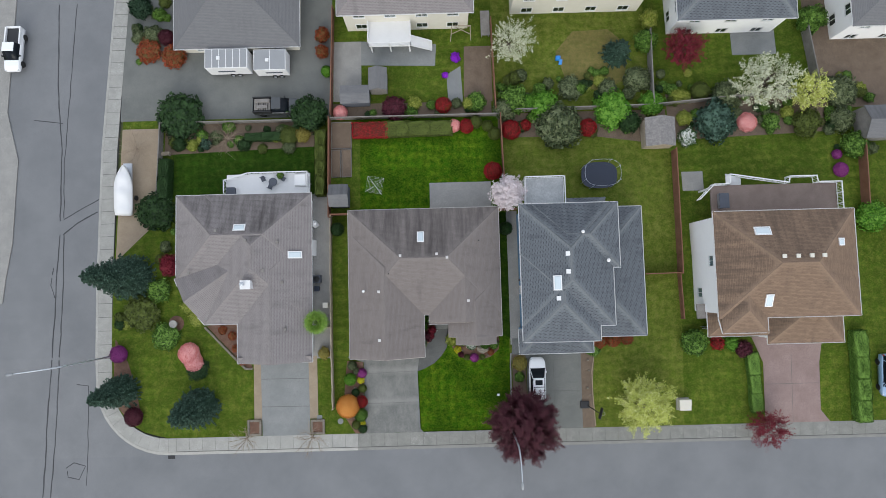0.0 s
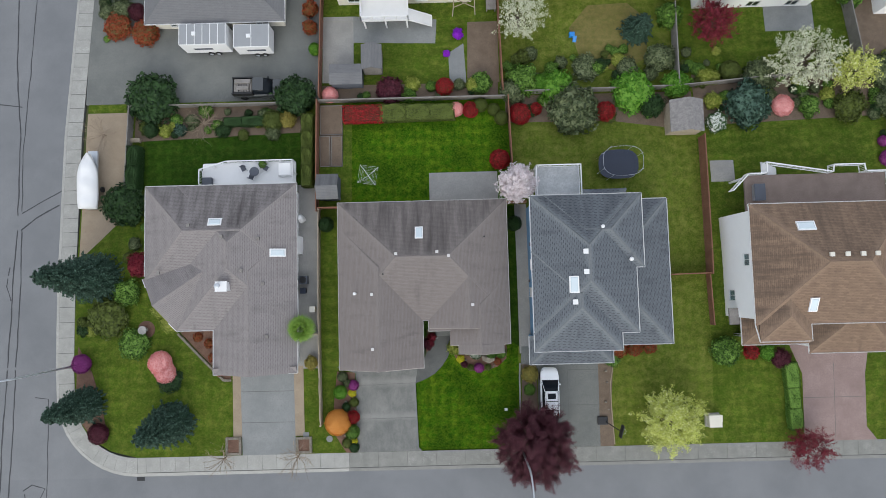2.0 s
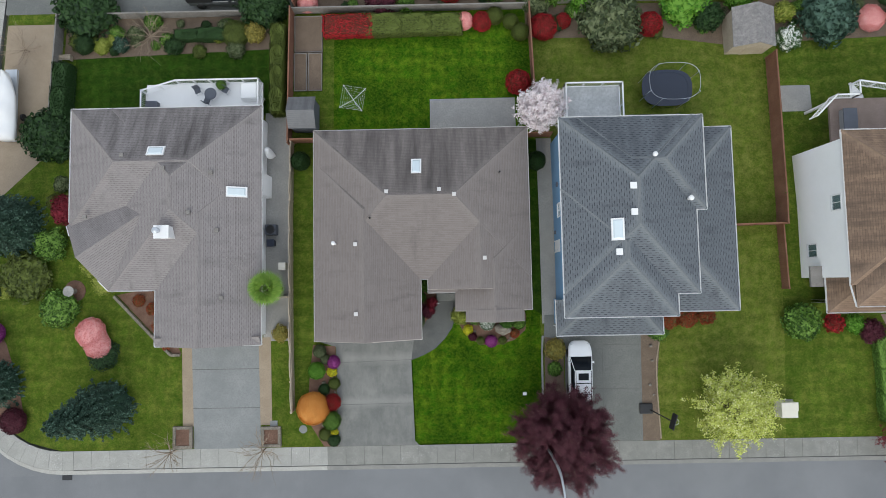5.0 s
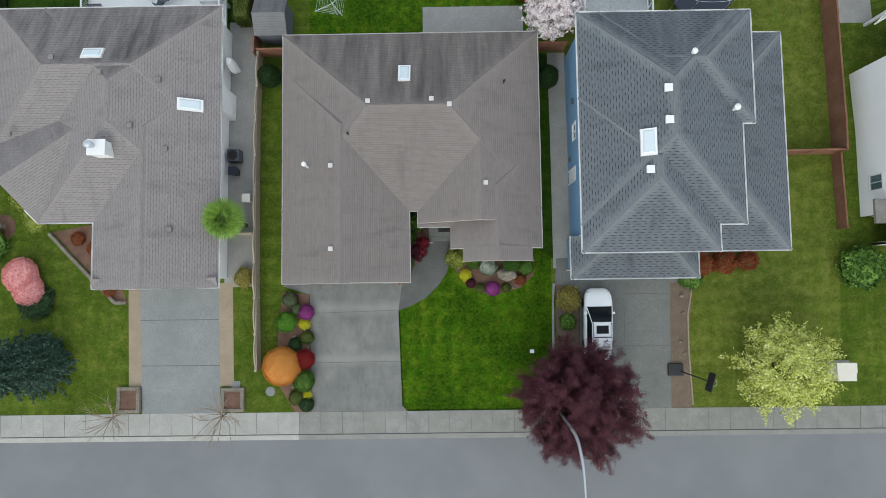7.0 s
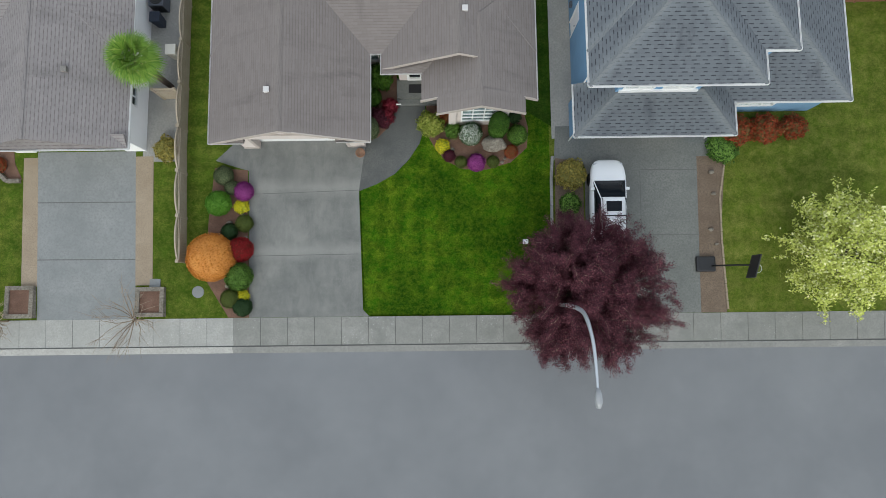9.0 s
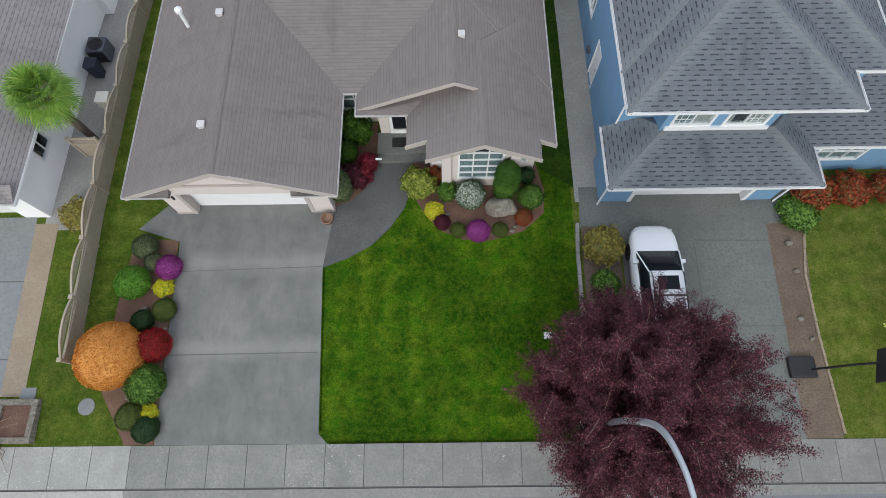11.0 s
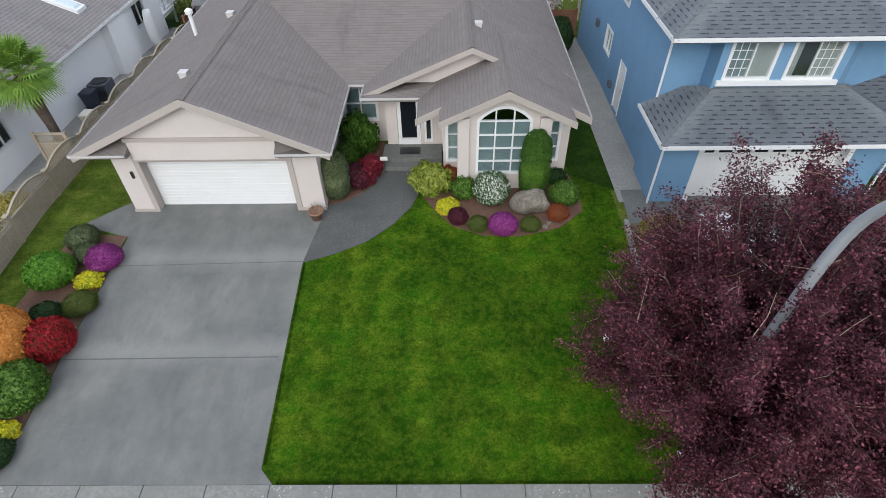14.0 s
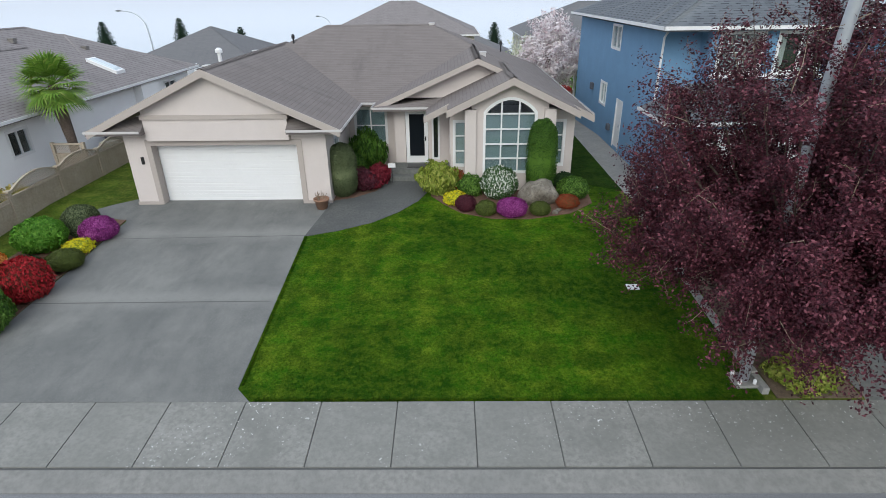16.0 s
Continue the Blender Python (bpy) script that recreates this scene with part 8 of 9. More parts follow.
# ---- smaller things ----
def trampoline(x, y, rx, ry):
    z = gz(y)
    t = thing("trampoline", x, y, z, "oval trampoline with a dark mat and safety net", "trampoline")
    ring = lambda a, k: (x + rx * k * math.copysign(abs(math.cos(a)) ** 0.7, math.cos(a)), y + ry * k * math.copysign(abs(math.sin(a)) ** 0.7, math.sin(a)))
    bm = bmesh.new()
    vs = [bm.verts.new((*ring(2 * math.pi * i / 28, 0.86), z + 0.86)) for i in range(28)]
    lo = [bm.verts.new((*ring(2 * math.pi * i / 28, 0.86), z + 0.84)) for i in range(28)]
    bm.faces.new(vs), bm.faces.new(lo[::-1])
    part("mat", bm, "navy", t, "dark jumping mat")
    out = []
    for i in range(29):
        a = 2 * math.pi * i / 28
        p, q = ring(a, 0.84), ring(a, 1.0)
        out.append([(*p, z + 0.88), (*q, z + 0.9), (*q, z + 0.86), (*p, z + 0.84), (*p, z + 0.88)])
    part("pad", loft(out, cap=False), "navy", t, "navy edge padding")
    for i in range(8):
        a = 2 * math.pi * (i + 0.5) / 8
        p, q = ring(a, 1.02), ring(a, 1.06)
        part("pole", tube([(*p, z), (*p, z + 0.85), (*q, z + 2.3), (*ring(a, 0.98), z + 2.5)], 0.022, 6), "steel", t)
    part("top_ring", tube([(*ring(2 * math.pi * i / 28, 0.98), z + 2.5) for i in range(29)], 0.018, 6), "steel", t)


trampoline(18.5, 12.2, 2.1, 1.55)


def clothes_line(x, y):
    z = gz(y)
    t = thing("clothes_line", x, y, z, "rotary clothes line with four pale arms on the back lawn", "clothes line")
    part("pole", tube([(x, y, z), (x, y, z + 1.7)], 0.025, 8), "steel", t)
    tips = []
    for k in range(4):
        a = radians(35 + 90 * k)
        tips.append(Vector((x + 1.35 * math.cos(a), y + 1.35 * math.sin(a), z + 2.0)))
        part("arm", tube([(x, y, z + 1.55), tips[-1]], 0.016, 6), "white", t)
    for j in range(2, 7):
        bm = bmesh.new()
        for k in range(4):
            c = Vector((x, y, z + 1.55))
            a, b = c + (tips[k] - c) * j / 6.2, c + (tips[(k + 1) % 4] - c) * j / 6.2
            tube([a, b], 0.006, 3, bm)
        part("line", bm, "white", t)


clothes_line(-7.65, 11.5)


def utility_box(x, y):
    z = gz(y)
    t = thing("utility_box", x, y, z, "pale green-white utility cabinet on the lawn", "utility box")
    part("pad", boxed(x - 0.75, y - 0.7, z - 0.1, x + 0.75, y + 0.7, z + 0.08, None, 0.02), "concrete", t)
    part("cabinet", boxed(x - 0.65, y - 0.6, z + 0.08, x + 0.65, y + 0.6, z + 0.85, None, 0.04), "cream", t)
    part("lid", boxed(x - 0.68, y - 0.05, z + 0.85, x + 0.68, y + 0.63, z + 0.89, None, 0.015), "cream", t)


utility_box(27.1, -14.5)


def hoop(x, y):
    z = gz(y)
    t = thing("basketball_hoop", x, y, z, "portable basketball hoop with a black base", "basketball hoop")
    part("base", boxed(x - 0.55, y - 0.42, z, x + 0.5, y + 0.42, z + 0.22, None, 0.08), "black", t, "black water-filled base")
    part("pole", tube([(x + 0.3, y - 0.1, z + 0.15), (x + 0.62, y - 0.2, z + 2.3), (x + 0.78, y - 0.26, z + 3.05)], 0.045, 8), "black", t)
    m = pose(x + 0.95, y - 0.32, z + 3.05, 0, 0, -18)
    bd = part("backboard", box(bmesh.new(), -0.03, -0.6, -0.38, 0.03, 0.6, 0.45, m, 0.01), "black", t, "black backboard")
    ring = [(m @ Vector((0.3 + 0.23 * math.cos(2 * math.pi * k / 16), 0.23 * math.sin(2 * math.pi * k / 16), -0.2))) for k in range(17)]
    part("rim", tube(ring, 0.012, 6), "steel", bd)


hoop(15.85, -14.3)


def planter(x0, y0, x1, y1):
    z = gz((y0 + y1) / 2)
    t = thing("planter", (x0 + x1) / 2, (y0 + y1) / 2, z, "square paved planter with reddish mulch beside the drive", "planter")
    for i, (a, b, c, d) in enumerate(((x0, y0, x1, y0 + 0.24), (x0, y1 - 0.24, x1, y1), (x0, y0 + 0.24, x0 + 0.24, y1 - 0.24), (x1 - 0.24, y0 + 0.24, x1, y1 - 0.24))):
        part("rim", boxed(a + 0.003, b + 0.003, z - 0.25, c - 0.003, d - 0.003, z + 0.25, None, 0.015), "stone", t)
    part("soil", boxed(x0 + 0.2, y0 + 0.2, z - 0.25, x1 - 0.2, y1 - 0.2, z + 0.17), "mulch", t)


planter(-22.95, -16.85, -21.35, -15.05)
planter(-15.7, -16.85, -14.1, -15.2)


def pot(x, y):
    z = gz(y)
    t = thing("flower_pot", x, y, z, "terracotta pot with dry stems by the garage door", "pot")
    part("pot", lathe([(0.17, z), (0.24, z + 0.3), (0.27, z + 0.3), (0.27, z + 0.36), (0.23, z + 0.36), (0.21, z + 0.3)], 18, Matrix.Translation((x, y, 0))), "terracotta", t, "", True)
    bm = bmesh.new()
    for k in range(26):
        a = rnd.uniform(0, 6.28)
        tube([(x + 0.1 * math.cos(a), y + 0.1 * math.sin(a), z + 0.3), (x + 0.2 * math.cos(a), y + 0.2 * math.sin(a), z + rnd.uniform(0.42, 0.6))], 0.006, 3, bm)
    part("dry_stem", bm, "twig", t)["kind"] = "stuff"


pot(-3.15, -7.95)


def lid(x, y, r, material, label, name="manhole_cover"):
    t = lathe([(r, gz(y) - 0.05), (r, gz(y) + 0.012), (r * 0.93, gz(y) + 0.02), (r * 0.3, gz(y) + 0.022)], 20, Matrix.Translation((x, y, 0)))
    return setting(link(name, t, material), label, "cover")


lid(-12.3, -15.5, 0.33, "drive_pale", "round grey cover in the lawn")
setting(link("cover_plate", boxed(-15.0, -15.25, gz(-15) - 0.06, -14.4, -14.75, gz(-15) + 0.02, None, 0.01), "drive_pale"), "pale square cover plate in the grass", "cover")
setting(link("meter_cover", boxed(5.8, -13.05, gz(-13) - 0.06, 6.1, -12.8, gz(-13) + 0.015, None, 0.01), "white"), "small white cover in the lawn", "cover")
setting(link("storm_drain", boxed(-32.3, -19.35, gz(-19) - 0.14, -31.5, -18.95, gz(-19) - 0.085), "black"), "dark storm drain grate by the kerb", "drain")


def bird_bath(x, y):
    z = gz(y)
    t = thing("bird_bath", x, y, z, "round stone bird bath on a pedestal", "bird bath")
    part("pedestal", lathe([(0.22, z), (0.2, z + 0.08), (0.09, z + 0.15), (0.08, z + 0.55), (0.16, z + 0.62)], 16, Matrix.Translation((x, y, 0))), "stone", t, "", True)
    part("bowl", lathe([(0.14, z + 0.6), (0.42, z + 0.72), (0.45, z + 0.8), (0.38, z + 0.78), (0.05, z + 0.7)], 22, Matrix.Translation((x, y, 0))), "concrete", t, "", True)


bird_bath(-31.0, -3.8)
lid(-31.0, -3.8, 0.9, "mulch", "round dark bed under the bird bath", "round_bed")


def condenser(x, y):
    z = gz(y)
    t = thing("air_conditioner", x, y, z, "dark grey outdoor air conditioner beside the wall", "air conditioner")
    part("case", boxed(x - 0.42, y - 0.42, z + 0.05, x + 0.42, y + 0.42, z + 0.85, None, 0.03), "slate", t)
    part("fan_guard", lathe([(0.36, z + 0.85), (0.36, z + 0.88), (0.3, z + 0.89), (0.28, z + 0.86)], 20, Matrix.Translation((x, y, 0))), "black", t)
    bm = bmesh.new()
    for k in range(12):
        box(bm, x - 0.38, y - 0.435, z + 0.12 + 0.055 * k, x + 0.38, y - 0.42, z + 0.145 + 0.055 * k)
    part("louvres", bm, "black", t)


condenser(-14.55, 0.9)


def bin_(x, y, material, label):
    z = gz(y)
    t = thing("waste_bin", x, y, z, label, "bin")
    part("body", loft([[(x - w, y - w, zz), (x + w, y - w, zz), (x + w, y + w, zz), (x - w, y + w, zz), (x - w, y - w, zz)] for w, zz in ((0.2, z), (0.27, z + 0.85))]), material, t)
    part("lid", boxed(x - 0.29, y - 0.3, z + 0.85, x + 0.29, y + 0.29, z + 0.93, None, 0.03), material, t)


bin_(-14.55, -0.2, "navy", "dark blue recycling bin beside the wall")
bin_(-13.6, -2.1, "cream", "pale plastic bin beside the fence")


def dinghy(x, y):
    z = gz(y)
    t = thing("dinghy", x, y, z, "white upturned dinghy leaning on the wall", "boat")
    sec = []
    for i in range(11):
        f = i / 10
        w = 0.45 * math.sin(math.pi * (0.06 + 0.88 * f)) ** 0.55
        sec.append([(x - 0.35 + 0.32 * math.sin(math.pi * k / 8), y + w * math.cos(math.pi * k / 8), z + 0.25 + 1.9 * f) for k in range(9)])
    part("hull", loft(sec), "white", t, "", True)
    part("gunwale", tube([(x - 0.33, y + 0.47 * math.sin(math.pi * (0.06 + 0.88 * i / 10)) ** 0.55, z + 0.25 + 1.9 * i / 10) for i in range(11)], 0.025, 6), "steel", t)


dinghy(-14.35, 7.2)


def deck_chair(x, y, z, turn, label):
    t = thing("patio_chair", 0, 0, 0, label, "chair", "chairs on the deck")
    part("seat", boxed(-0.25, -0.25, 0.4, 0.25, 0.25, 0.44, None, 0.01), "slate", t)
    part("backrest", box(bmesh.new(), -0.25, 0.2, 0.44, 0.25, 0.24, 0.92, None, 0.01), "slate", t)
    for a in (-0.22, 0.22):
        for b in (-0.22, 0.22):
            part("leg", boxed(a - 0.02, b - 0.02, 0, a + 0.02, b + 0.02, 0.4), "steel", t)
    t.matrix_basis = pose(x, y, z, 0, 0, turn)
    return t


for x, y, a in ((-20.6, 12.6, 20), (-19.8, 11.7, 160), (-18.3, 12.6, -30)):
    deck_chair(x, y, 0.42, a, "dark metal patio chair on the white deck")
tb = thing("patio_table", -19.4, 12.2, 0.42, "small dark patio table on the white deck", "table")
part("tabletop", lathe([(0.45, 1.08), (0.5, 1.1), (0.5, 1.13), (0.1, 1.135)], 20, Matrix.Translation((-19.4, 12.2, 0))), "slate", tb)
part("stem", tube([(-19.4, 12.2, 0.42), (-19.4, 12.2, 1.1)], 0.04, 8), "slate", tb)
ct = thing("covered_table", -16.25, 12.4, 0.42, "square patio table under a white cloth cover on the deck", "table")
bm = loft([[(-16.25 + a * r, 12.4 + b * r, z) for a, b in ((-1, -1), (1, -1), (1, 1), (-1, 1), (-1, -1))] for r, z in ((0.72, 0.46), (0.66, 1.1), (0.6, 1.16))])
part("cover", bm, "white", ct, "creased white cloth cover")
pp = thing("planter_pot", -18.6, 13.0, 0.42, "round pot with a leafy green plant on the white deck", "pot")
part("pot", lathe([(0.16, 0.42), (0.22, 0.72), (0.24, 0.74), (0.2, 0.74)], 14, Matrix.Translation((-18.6, 13.0, 0))), "terracotta", pp, "", True)
shrub(LOOSE[1], "green", -18.6, 13.0, 0.42, 0.5, "leafy potted", z=0.75)
bb = thing("storage_box", -24.35, 11.35, 0.42, "dark grey lidded box at the end of the white deck", "deck box")
part("body", boxed(-24.8, 11.0, 0.42, -23.9, 11.7, 0.95, None, 0.03), "slate", bb)
part("lid", boxed(-24.84, 10.96, 0.95, -23.86, 11.74, 1.02, None, 0.02), "slate", bb)
gb = thing("garden_bench", -32.8, 16.3, gz(16.3), "pale wooden garden bench on the bark bed", "bench")
z = gz(16.3)
for i in range(4):
    part("slat", boxed(-33.4, 16.05 + 0.12 * i, z + 0.42, -32.2, 16.14 + 0.12 * i, z + 0.45), "fence_tan", gb)
for x in (-33.3, -32.3):
    part("leg", boxed(x - 0.04, 16.05, z, x + 0.04, 16.5, z + 0.42), "fence_tan", gb)
tp = thing("hot_tub", 31.5, 8.3, 2.6, "grey covered box on the brown deck", "deck box")
part("body", boxed(30.9, 7.6, 2.6, 31.9, 9.2, 3.1, None, 0.03), "grey", tp)
part("lid", boxed(30.86, 7.56, 3.1, 31.94, 9.24, 3.18, None, 0.02), "slate", tp)
pl = thing("play_frame", 2.8, 30.8, gz(30.8), "pale wooden swing frame on the back lawn", "swing")
z = gz(30.8)
for a, b in (((1.6, 31.9, z), (4.0, 29.7, z + 1.9)), ((4.1, 31.7, z), (1.7, 29.8, z + 1.9)), ((1.7, 30.8, z + 1.85), (4.0, 30.8, z + 1.85)), ((1.6, 29.7, z), (1.75, 30.8, z + 1.85)), ((4.1, 29.8, z), (3.95, 30.8, z + 1.85))):
    part("beam", tube([a, b], 0.05, 6), "fence_tan", pl)
gt = thing("garden_table", 5.9, 31.6, gz(31.6), "grey garden table beside the fence", "table")
z = gz(31.6)
part("tabletop", boxed(5.3, 30.1, z + 0.7, 6.4, 33.2, z + 0.75, None, 0.01), "wood_grey", gt)
for x in (5.4, 6.3):
    for y in (30.2, 33.1):
        part("leg", boxed(x - 0.04, y - 0.04, z, x + 0.04, y + 0.04, z + 0.7), "wood_grey", gt)
M["toy_blue"] = paint("bright_blue_plastic", (0.02, 0.22, 0.62, 1), 0.4)
ty = thing("toy", 14.7, 26.9, gz(26.9), "bright blue plastic toy slide on the grass", "toy")
z = gz(26.9)
part("seat", boxed(14.3, 26.8, z, 14.9, 27.3, z + 0.5, None, 0.08), "toy_blue", ty)
part("slide", loft([[(14.7, 26.8 - 0.5 * f, z + 0.5 - 0.45 * f), (15.1, 26.8 - 0.5 * f, z + 0.5 - 0.45 * f), (15.1, 26.8 - 0.5 * f, z + 0.44 - 0.45 * f), (14.7, 26.8 - 0.5 * f, z + 0.44 - 0.45 * f), (14.7, 26.8 - 0.5 * f, z + 0.5 - 0.45 * f)] for f in (0, 0.5, 1)]), "toy_blue", ty)
for x0, y0, x1, y1 in ((-13.0, 12.9, -11.9, 16.2), (-11.75, 12.9, -10.6, 16.2), (-13.0, 16.4, -10.6, 19.6)):
    rb = thing("raised_bed", (x0 + x1) / 2, (y0 + y1) / 2, gz(y0), "raised vegetable bed framed with weathered boards", "raised bed")
    z = gz((y0 + y1) / 2)
    for a, b, c, d in ((x0, y0, x1, y0 + 0.05), (x0, y1 - 0.05, x1, y1), (x0, y0 + 0.05, x0 + 0.05, y1 - 0.05), (x1 - 0.05, y0 + 0.05, x1, y1 - 0.05)):
        part("board", boxed(a, b, z - 0.2, c, d, z + 0.25), "wood_grey", rb)
    part("soil", boxed(x0 + 0.05, y0 + 0.05, z - 0.2, x1 - 0.05, y1 - 0.05, z + 0.18), "soil", rb)
sg = thing("garden_sign", -0.98, -5.35, gz(-5.35), "small white plaque on a short stake beside the porch", "sign")
part("stake", tube([(-0.98, -5.35, gz(-5.35) - 0.1), (-0.98, -5.35, 0.62)], 0.012, 6), "black", sg)
part("plaque", boxed(-1.12, -5.37, 0.6, -0.84, -5.345, 0.76, None, 0.006), "white", sg)
dm = tagged(link("door_mat", boxed(-0.45, -4.6, 0.36, 0.35, -4.1, 0.376, None, 0.004), "black"), "dark door mat on the porch", "mat")

# ---- sealed cracks in the road ----
def cracks(runs):
    bm = bmesh.new()
    for pts, w in runs:
        prev = None
        fine = []
        for (ax, ay), (bx, by) in zip(pts, pts[1:]):
            n = max(1, int(math.hypot(bx - ax, by - ay) / 0.6))
            fine += [(ax + (bx - ax) * i / n, ay + (by - ay) * i / n) for i in range(n)]
        fine.append(pts[-1])
        for i, (x, y) in enumerate(fine):
            a, b = fine[max(i - 1, 0)], fine[min(i + 1, len(fine) - 1)]
            d = Vector((b[0] - a[0], b[1] - a[1])).normalized()
            jx = 0.10 * noise.noise(Vector((x * 0.6, y * 0.6, 1)))
            ww = w * (0.75 + 0.5 * rnd.random()) / 2
            l = bm.verts.new((x + jx - d.y * ww, y + d.x * ww, gz(y) - 0.114))
            r = bm.verts.new((x + jx + d.y * ww, y - d.x * ww, gz(y) - 0.114))
            if prev:
                bm.faces.new((prev[0], prev[1], r, l))
            prev = (l, r)
    bmesh.ops.recalc_face_normals(bm, faces=bm.faces[:])
    return setting(link("sealed_cracks", bm, "tar"), "dark tar seams along the cracked asphalt", "road marking")


cracks([([(-47.1, 36), (-46.4, 25), (-45.4, 16.8), (-45.0, 8.5)], 0.13), ([(-44.9, 36), (-44.9, 26.4), (-45.0, 15), (-44.6, 8.9)], 0.1), ([(-44.6, 8.7), (-40.5, 11.1)], 0.1), ([(-44.6, 6.9), (-43.0, 8.2), (-40.7, 9.5)], 0.14),
        ([(-44.95, 6.9), (-45.0, 3.3), (-45.1, -1.6), (-45.4, -7.8), (-46.1, -14.3), (-46.7, -23.4)], 0.14), ([(-44.5, 6.9), (-44.2, 1.3), (-44.5, -6.5), (-44.9, -13), (-45.4, -18.2), (-45.8, -23.4)], 0.12),
        ([(-41.7, -22.1), (-41.3, -11.8), (-41.3, -10.7), (-42.6, -10.5)], 0.09), ([(-44.1, -20.1), (-43.2, -19.5), (-41.8, -19.9), (-42.5, -21.4), (-43.8, -21.1), (-43.9, -20.4)], 0.1), ([(-45.4, 3), (-45.7, 1), (-45.2, -0.5)], 0.1), ([(-49, 21), (-45.5, 20.5)], 0.09)])

# ---- pavement slabs ----
M["slab"] = surface("pavement_slab", (0.20, 0.20, 0.182, 1), (0.29, 0.285, 0.262, 1), (0.17, 0.17, 0.157, 1), big=1.1, fine=11, bump=0.2, by_object=0.45, specks=(0.72, 0.72, 0.70, 1))


M["slab_pale"] = surface("pale_pavement_slab", (0.31, 0.308, 0.285, 1), (0.42, 0.412, 0.385, 1), (0.26, 0.257, 0.24, 1), big=1.1, fine=11, bump=0.2, by_object=0.45, specks=(0.72, 0.72, 0.70, 1))


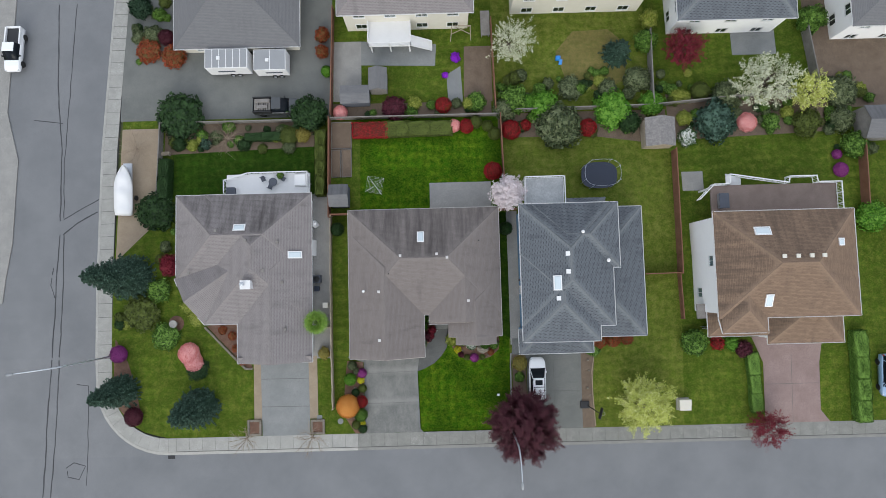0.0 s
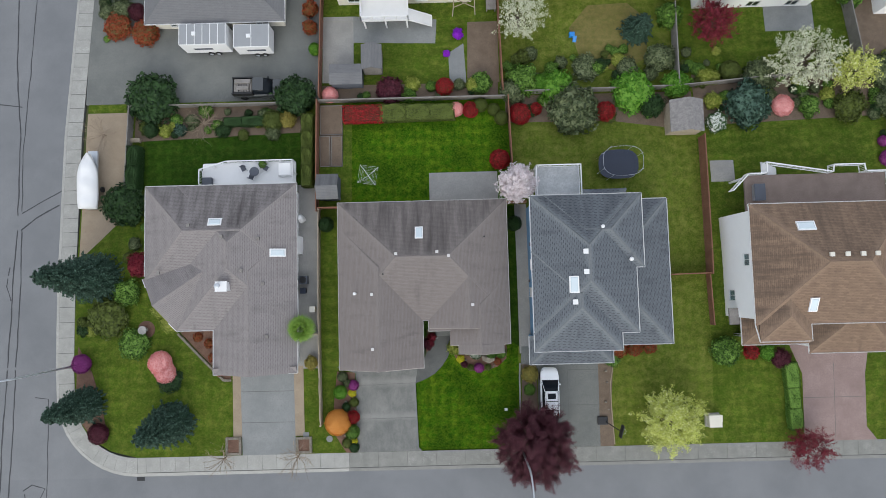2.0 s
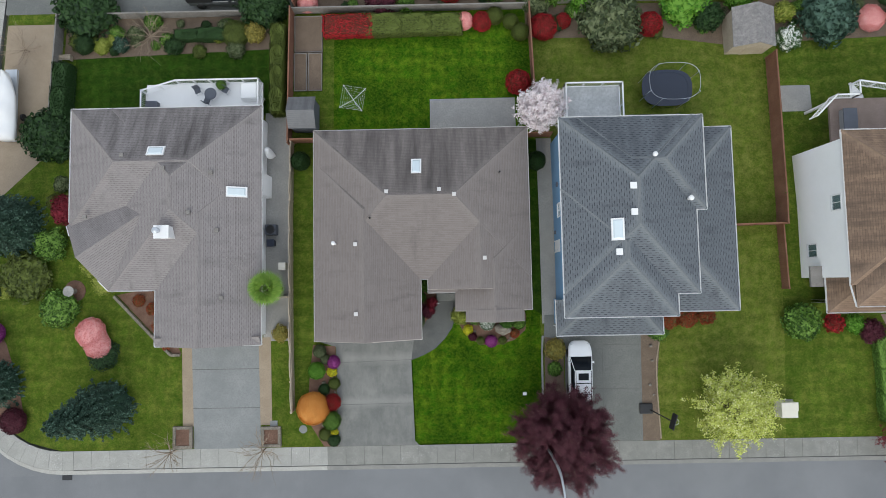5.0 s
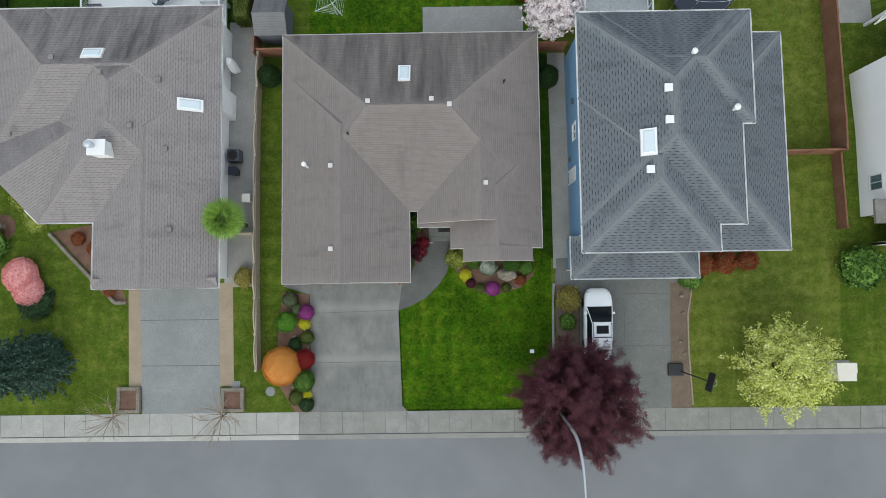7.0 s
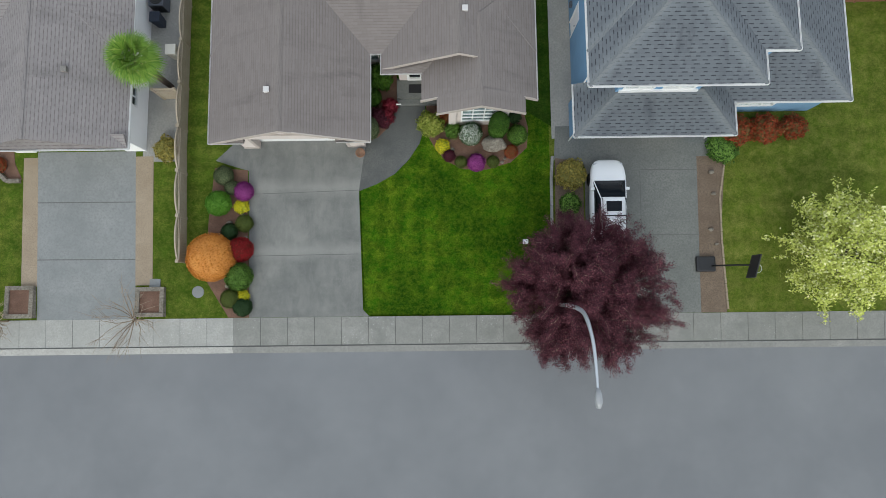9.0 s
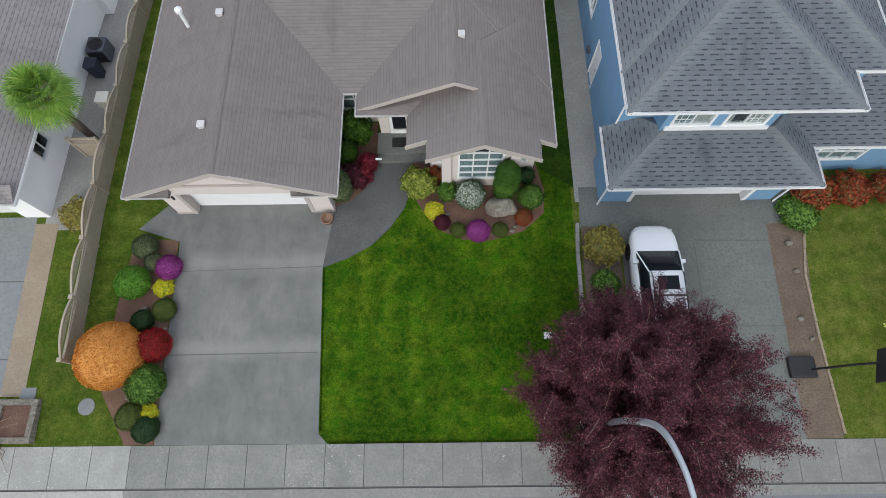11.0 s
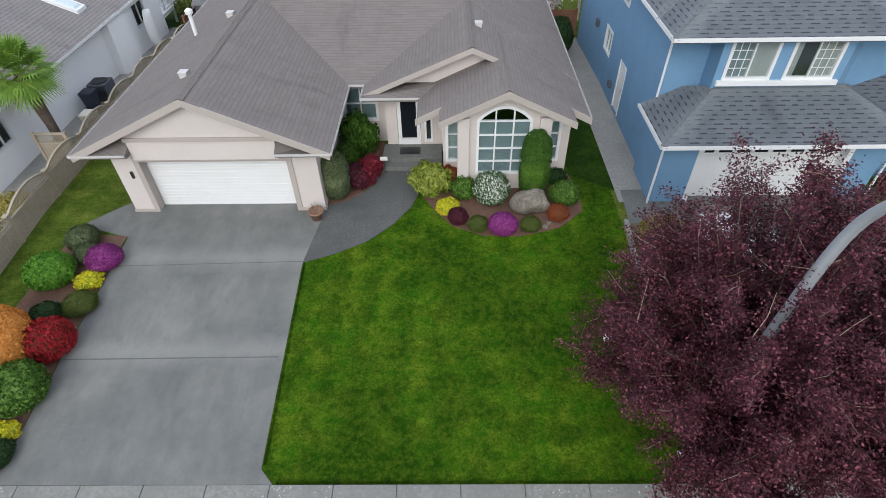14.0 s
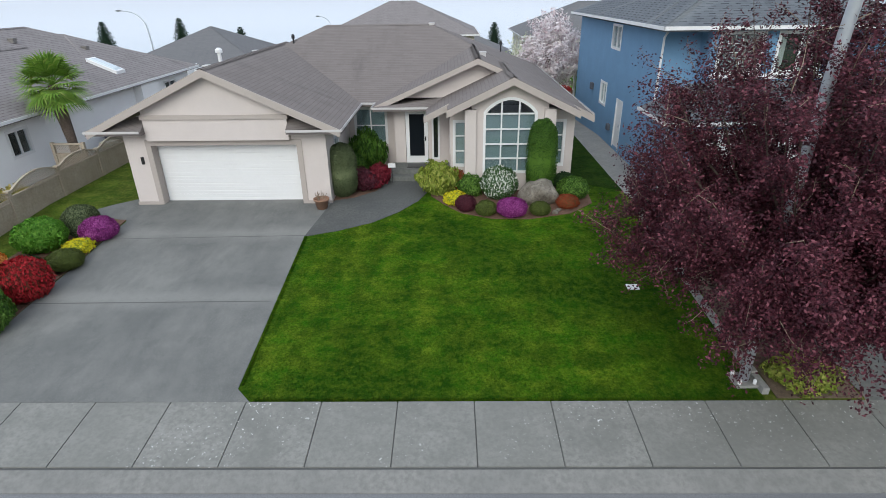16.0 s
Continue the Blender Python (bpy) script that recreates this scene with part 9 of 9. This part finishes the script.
def pavement():
    """Pavement slabs of about a pace each, laid along the lots and round the corner, with open joints."""
    bed_ob = setting(strip("pavement", fine_path, -1.61, -0.005, -0.02, -0.02, "joint"), "pale grey concrete slab pavement", "pavement")
    y0, y1 = -18.49, -16.97
    step = 1.497
    me = None
    x = -31.27
    i = 0
    while x < 60:
        bm = bmesh.new()
        g0, g1 = gz(y0), gz(y1)
        k = 0.012
        top = [(k, y0, g0 + 0.004), (step - k, y0, g0 + 0.004), (step - k, y1, g1 + 0.004), (k, y1, g1 + 0.004)]
        if me is None:
            v = [bm.verts.new(p) for p in top]
            w = [bm.verts.new((p[0] + (0.012 if p[0] < 1 else -0.012) * -1, p[1], p[2] - 0.08)) for p in top]
            bm.faces.new(v), bm.faces.new(w[::-1])
            for j in range(4):
                bm.faces.new((v[j], w[j], w[(j + 1) % 4], v[(j + 1) % 4]))
            bmesh.ops.recalc_face_normals(bm, faces=bm.faces[:])
            first = link("slab", bm, "slab", bed_ob)
            me = first.data
            pale = me.copy()
            pale.materials[0] = M["slab_pale"]
            first.data = pale
            first.location.x = x
        else:
            bm.free()
            ob = new("slab", pale if x < -10.6 else me)
            ob.parent = bed_ob
            ob.location = (x, 0, 0.004 * rnd.random() - 0.002)
        x += step
        i += 1
    # round the corner and along the side street
    inner, outer = [], []
    pth = [(-31.28, -18.56)] + [p for p in fine_path if p[0] <= -32.19]
    ins, outs = offset_path(pth, -1.59), offset_path(pth, -0.01)
    acc = 0
    for (a, b), (c, d) in zip(zip(ins, outs), zip(ins[1:], outs[1:])):
        L = math.hypot(b[0] - d[0], b[1] - d[1])
        n = max(1, round(L / 1.5))
        for j in range(n):
            f0, f1 = j / n + 0.008, (j + 1) / n - 0.008
            lerp = lambda p, q, f: (p[0] + (q[0] - p[0]) * f, p[1] + (q[1] - p[1]) * f)
            q = [lerp(a, c, f0), lerp(b, d, f0), lerp(b, d, f1), lerp(a, c, f1)]
            bm = bmesh.new()
            v = [bm.verts.new((p[0], p[1], gz(p[1]) + 0.004)) for p in q]
            w = [bm.verts.new((p[0], p[1], gz(p[1]) - 0.08)) for p in q]
            bm.faces.new(v), bm.faces.new(w[::-1])
            for m in range(4):
                bm.faces.new((v[m], w[m], w[(m + 1) % 4], v[(m + 1) % 4]))
            bmesh.ops.recalc_face_normals(bm, faces=bm.faces[:])
            link("slab", bm, "slab_pale", bed_ob)


pavement()


# ---- grass blades on the front lawn and along its edges ----


def blades(name, pts, h, label):
    n = len(pts)
    a = rnd.uniform(0, 2 * math.pi, n)
    lean = rnd.normal(0, 0.5, (n, 2))
    hh = h * rnd.uniform(0.5, 1.3, n)
    w = 0.011 * rnd.uniform(0.7, 1.5, n)
    z = np.array([gz(y) for y in pts[:, 1].tolist()]) - 0.018
    base = np.column_stack([pts, z])
    off = np.column_stack([np.cos(a) * w, np.sin(a) * w, np.zeros(n)])
    tip = base + np.column_stack([lean[:, 0] * hh, lean[:, 1] * hh, hh])
    vs = np.stack([base - off, base + off, tip], 1).reshape(-1, 3)
    me = from_arrays(name, [(vs, np.arange(3 * n).reshape(n, 3))])
    me.materials.append(M["lawn_deep"])
    return tagged(new(name, me), label, "grass", kind="stuff")


lawn_edge = ((-3.2, -9.9), (-2.3, -9.58), (-1.3, -9.03), (-0.45, -8.2), (0.2, -7.3), (0.6, -7.4), (1.2, -8.15), (2.2, -8.9), (3.8, -9.05), (5.3, -8.7), (6.3, -7.7), (6.45, -6.4))


def on_lawn(x, y):
    if x > 6.45:
        return True
    for (ax, ay), (bx, by) in zip(lawn_edge, lawn_edge[1:]):
        if ax <= x <= bx:
            return y < ay + (by - ay) * (x - ax) / max(bx - ax, 1e-6) - 0.03
    return False


cand = np.column_stack([rnd.uniform(-3.0, 7.3, 90000), rnd.uniform(-16.95, -6.6, 90000)])
cand = cand[[on_lawn(x, y) for x, y in cand.tolist()]]
blades("grass", cand, 0.03, "short green blades of the mown front lawn")
side_y = rnd.uniform(-16.5, -10.0, 3500)
edge = [np.column_stack([rnd.uniform(-2.7, 7.3, 5000), -16.95 + np.abs(rnd.normal(0, 0.035, 5000))]), np.column_stack([-3.08 - (side_y + 16.6) * 0.0273 + np.abs(rnd.normal(0, 0.03, 3500)), side_y])]
blades("grass", np.concatenate(edge), 0.045, "longer grass along the lawn edge")
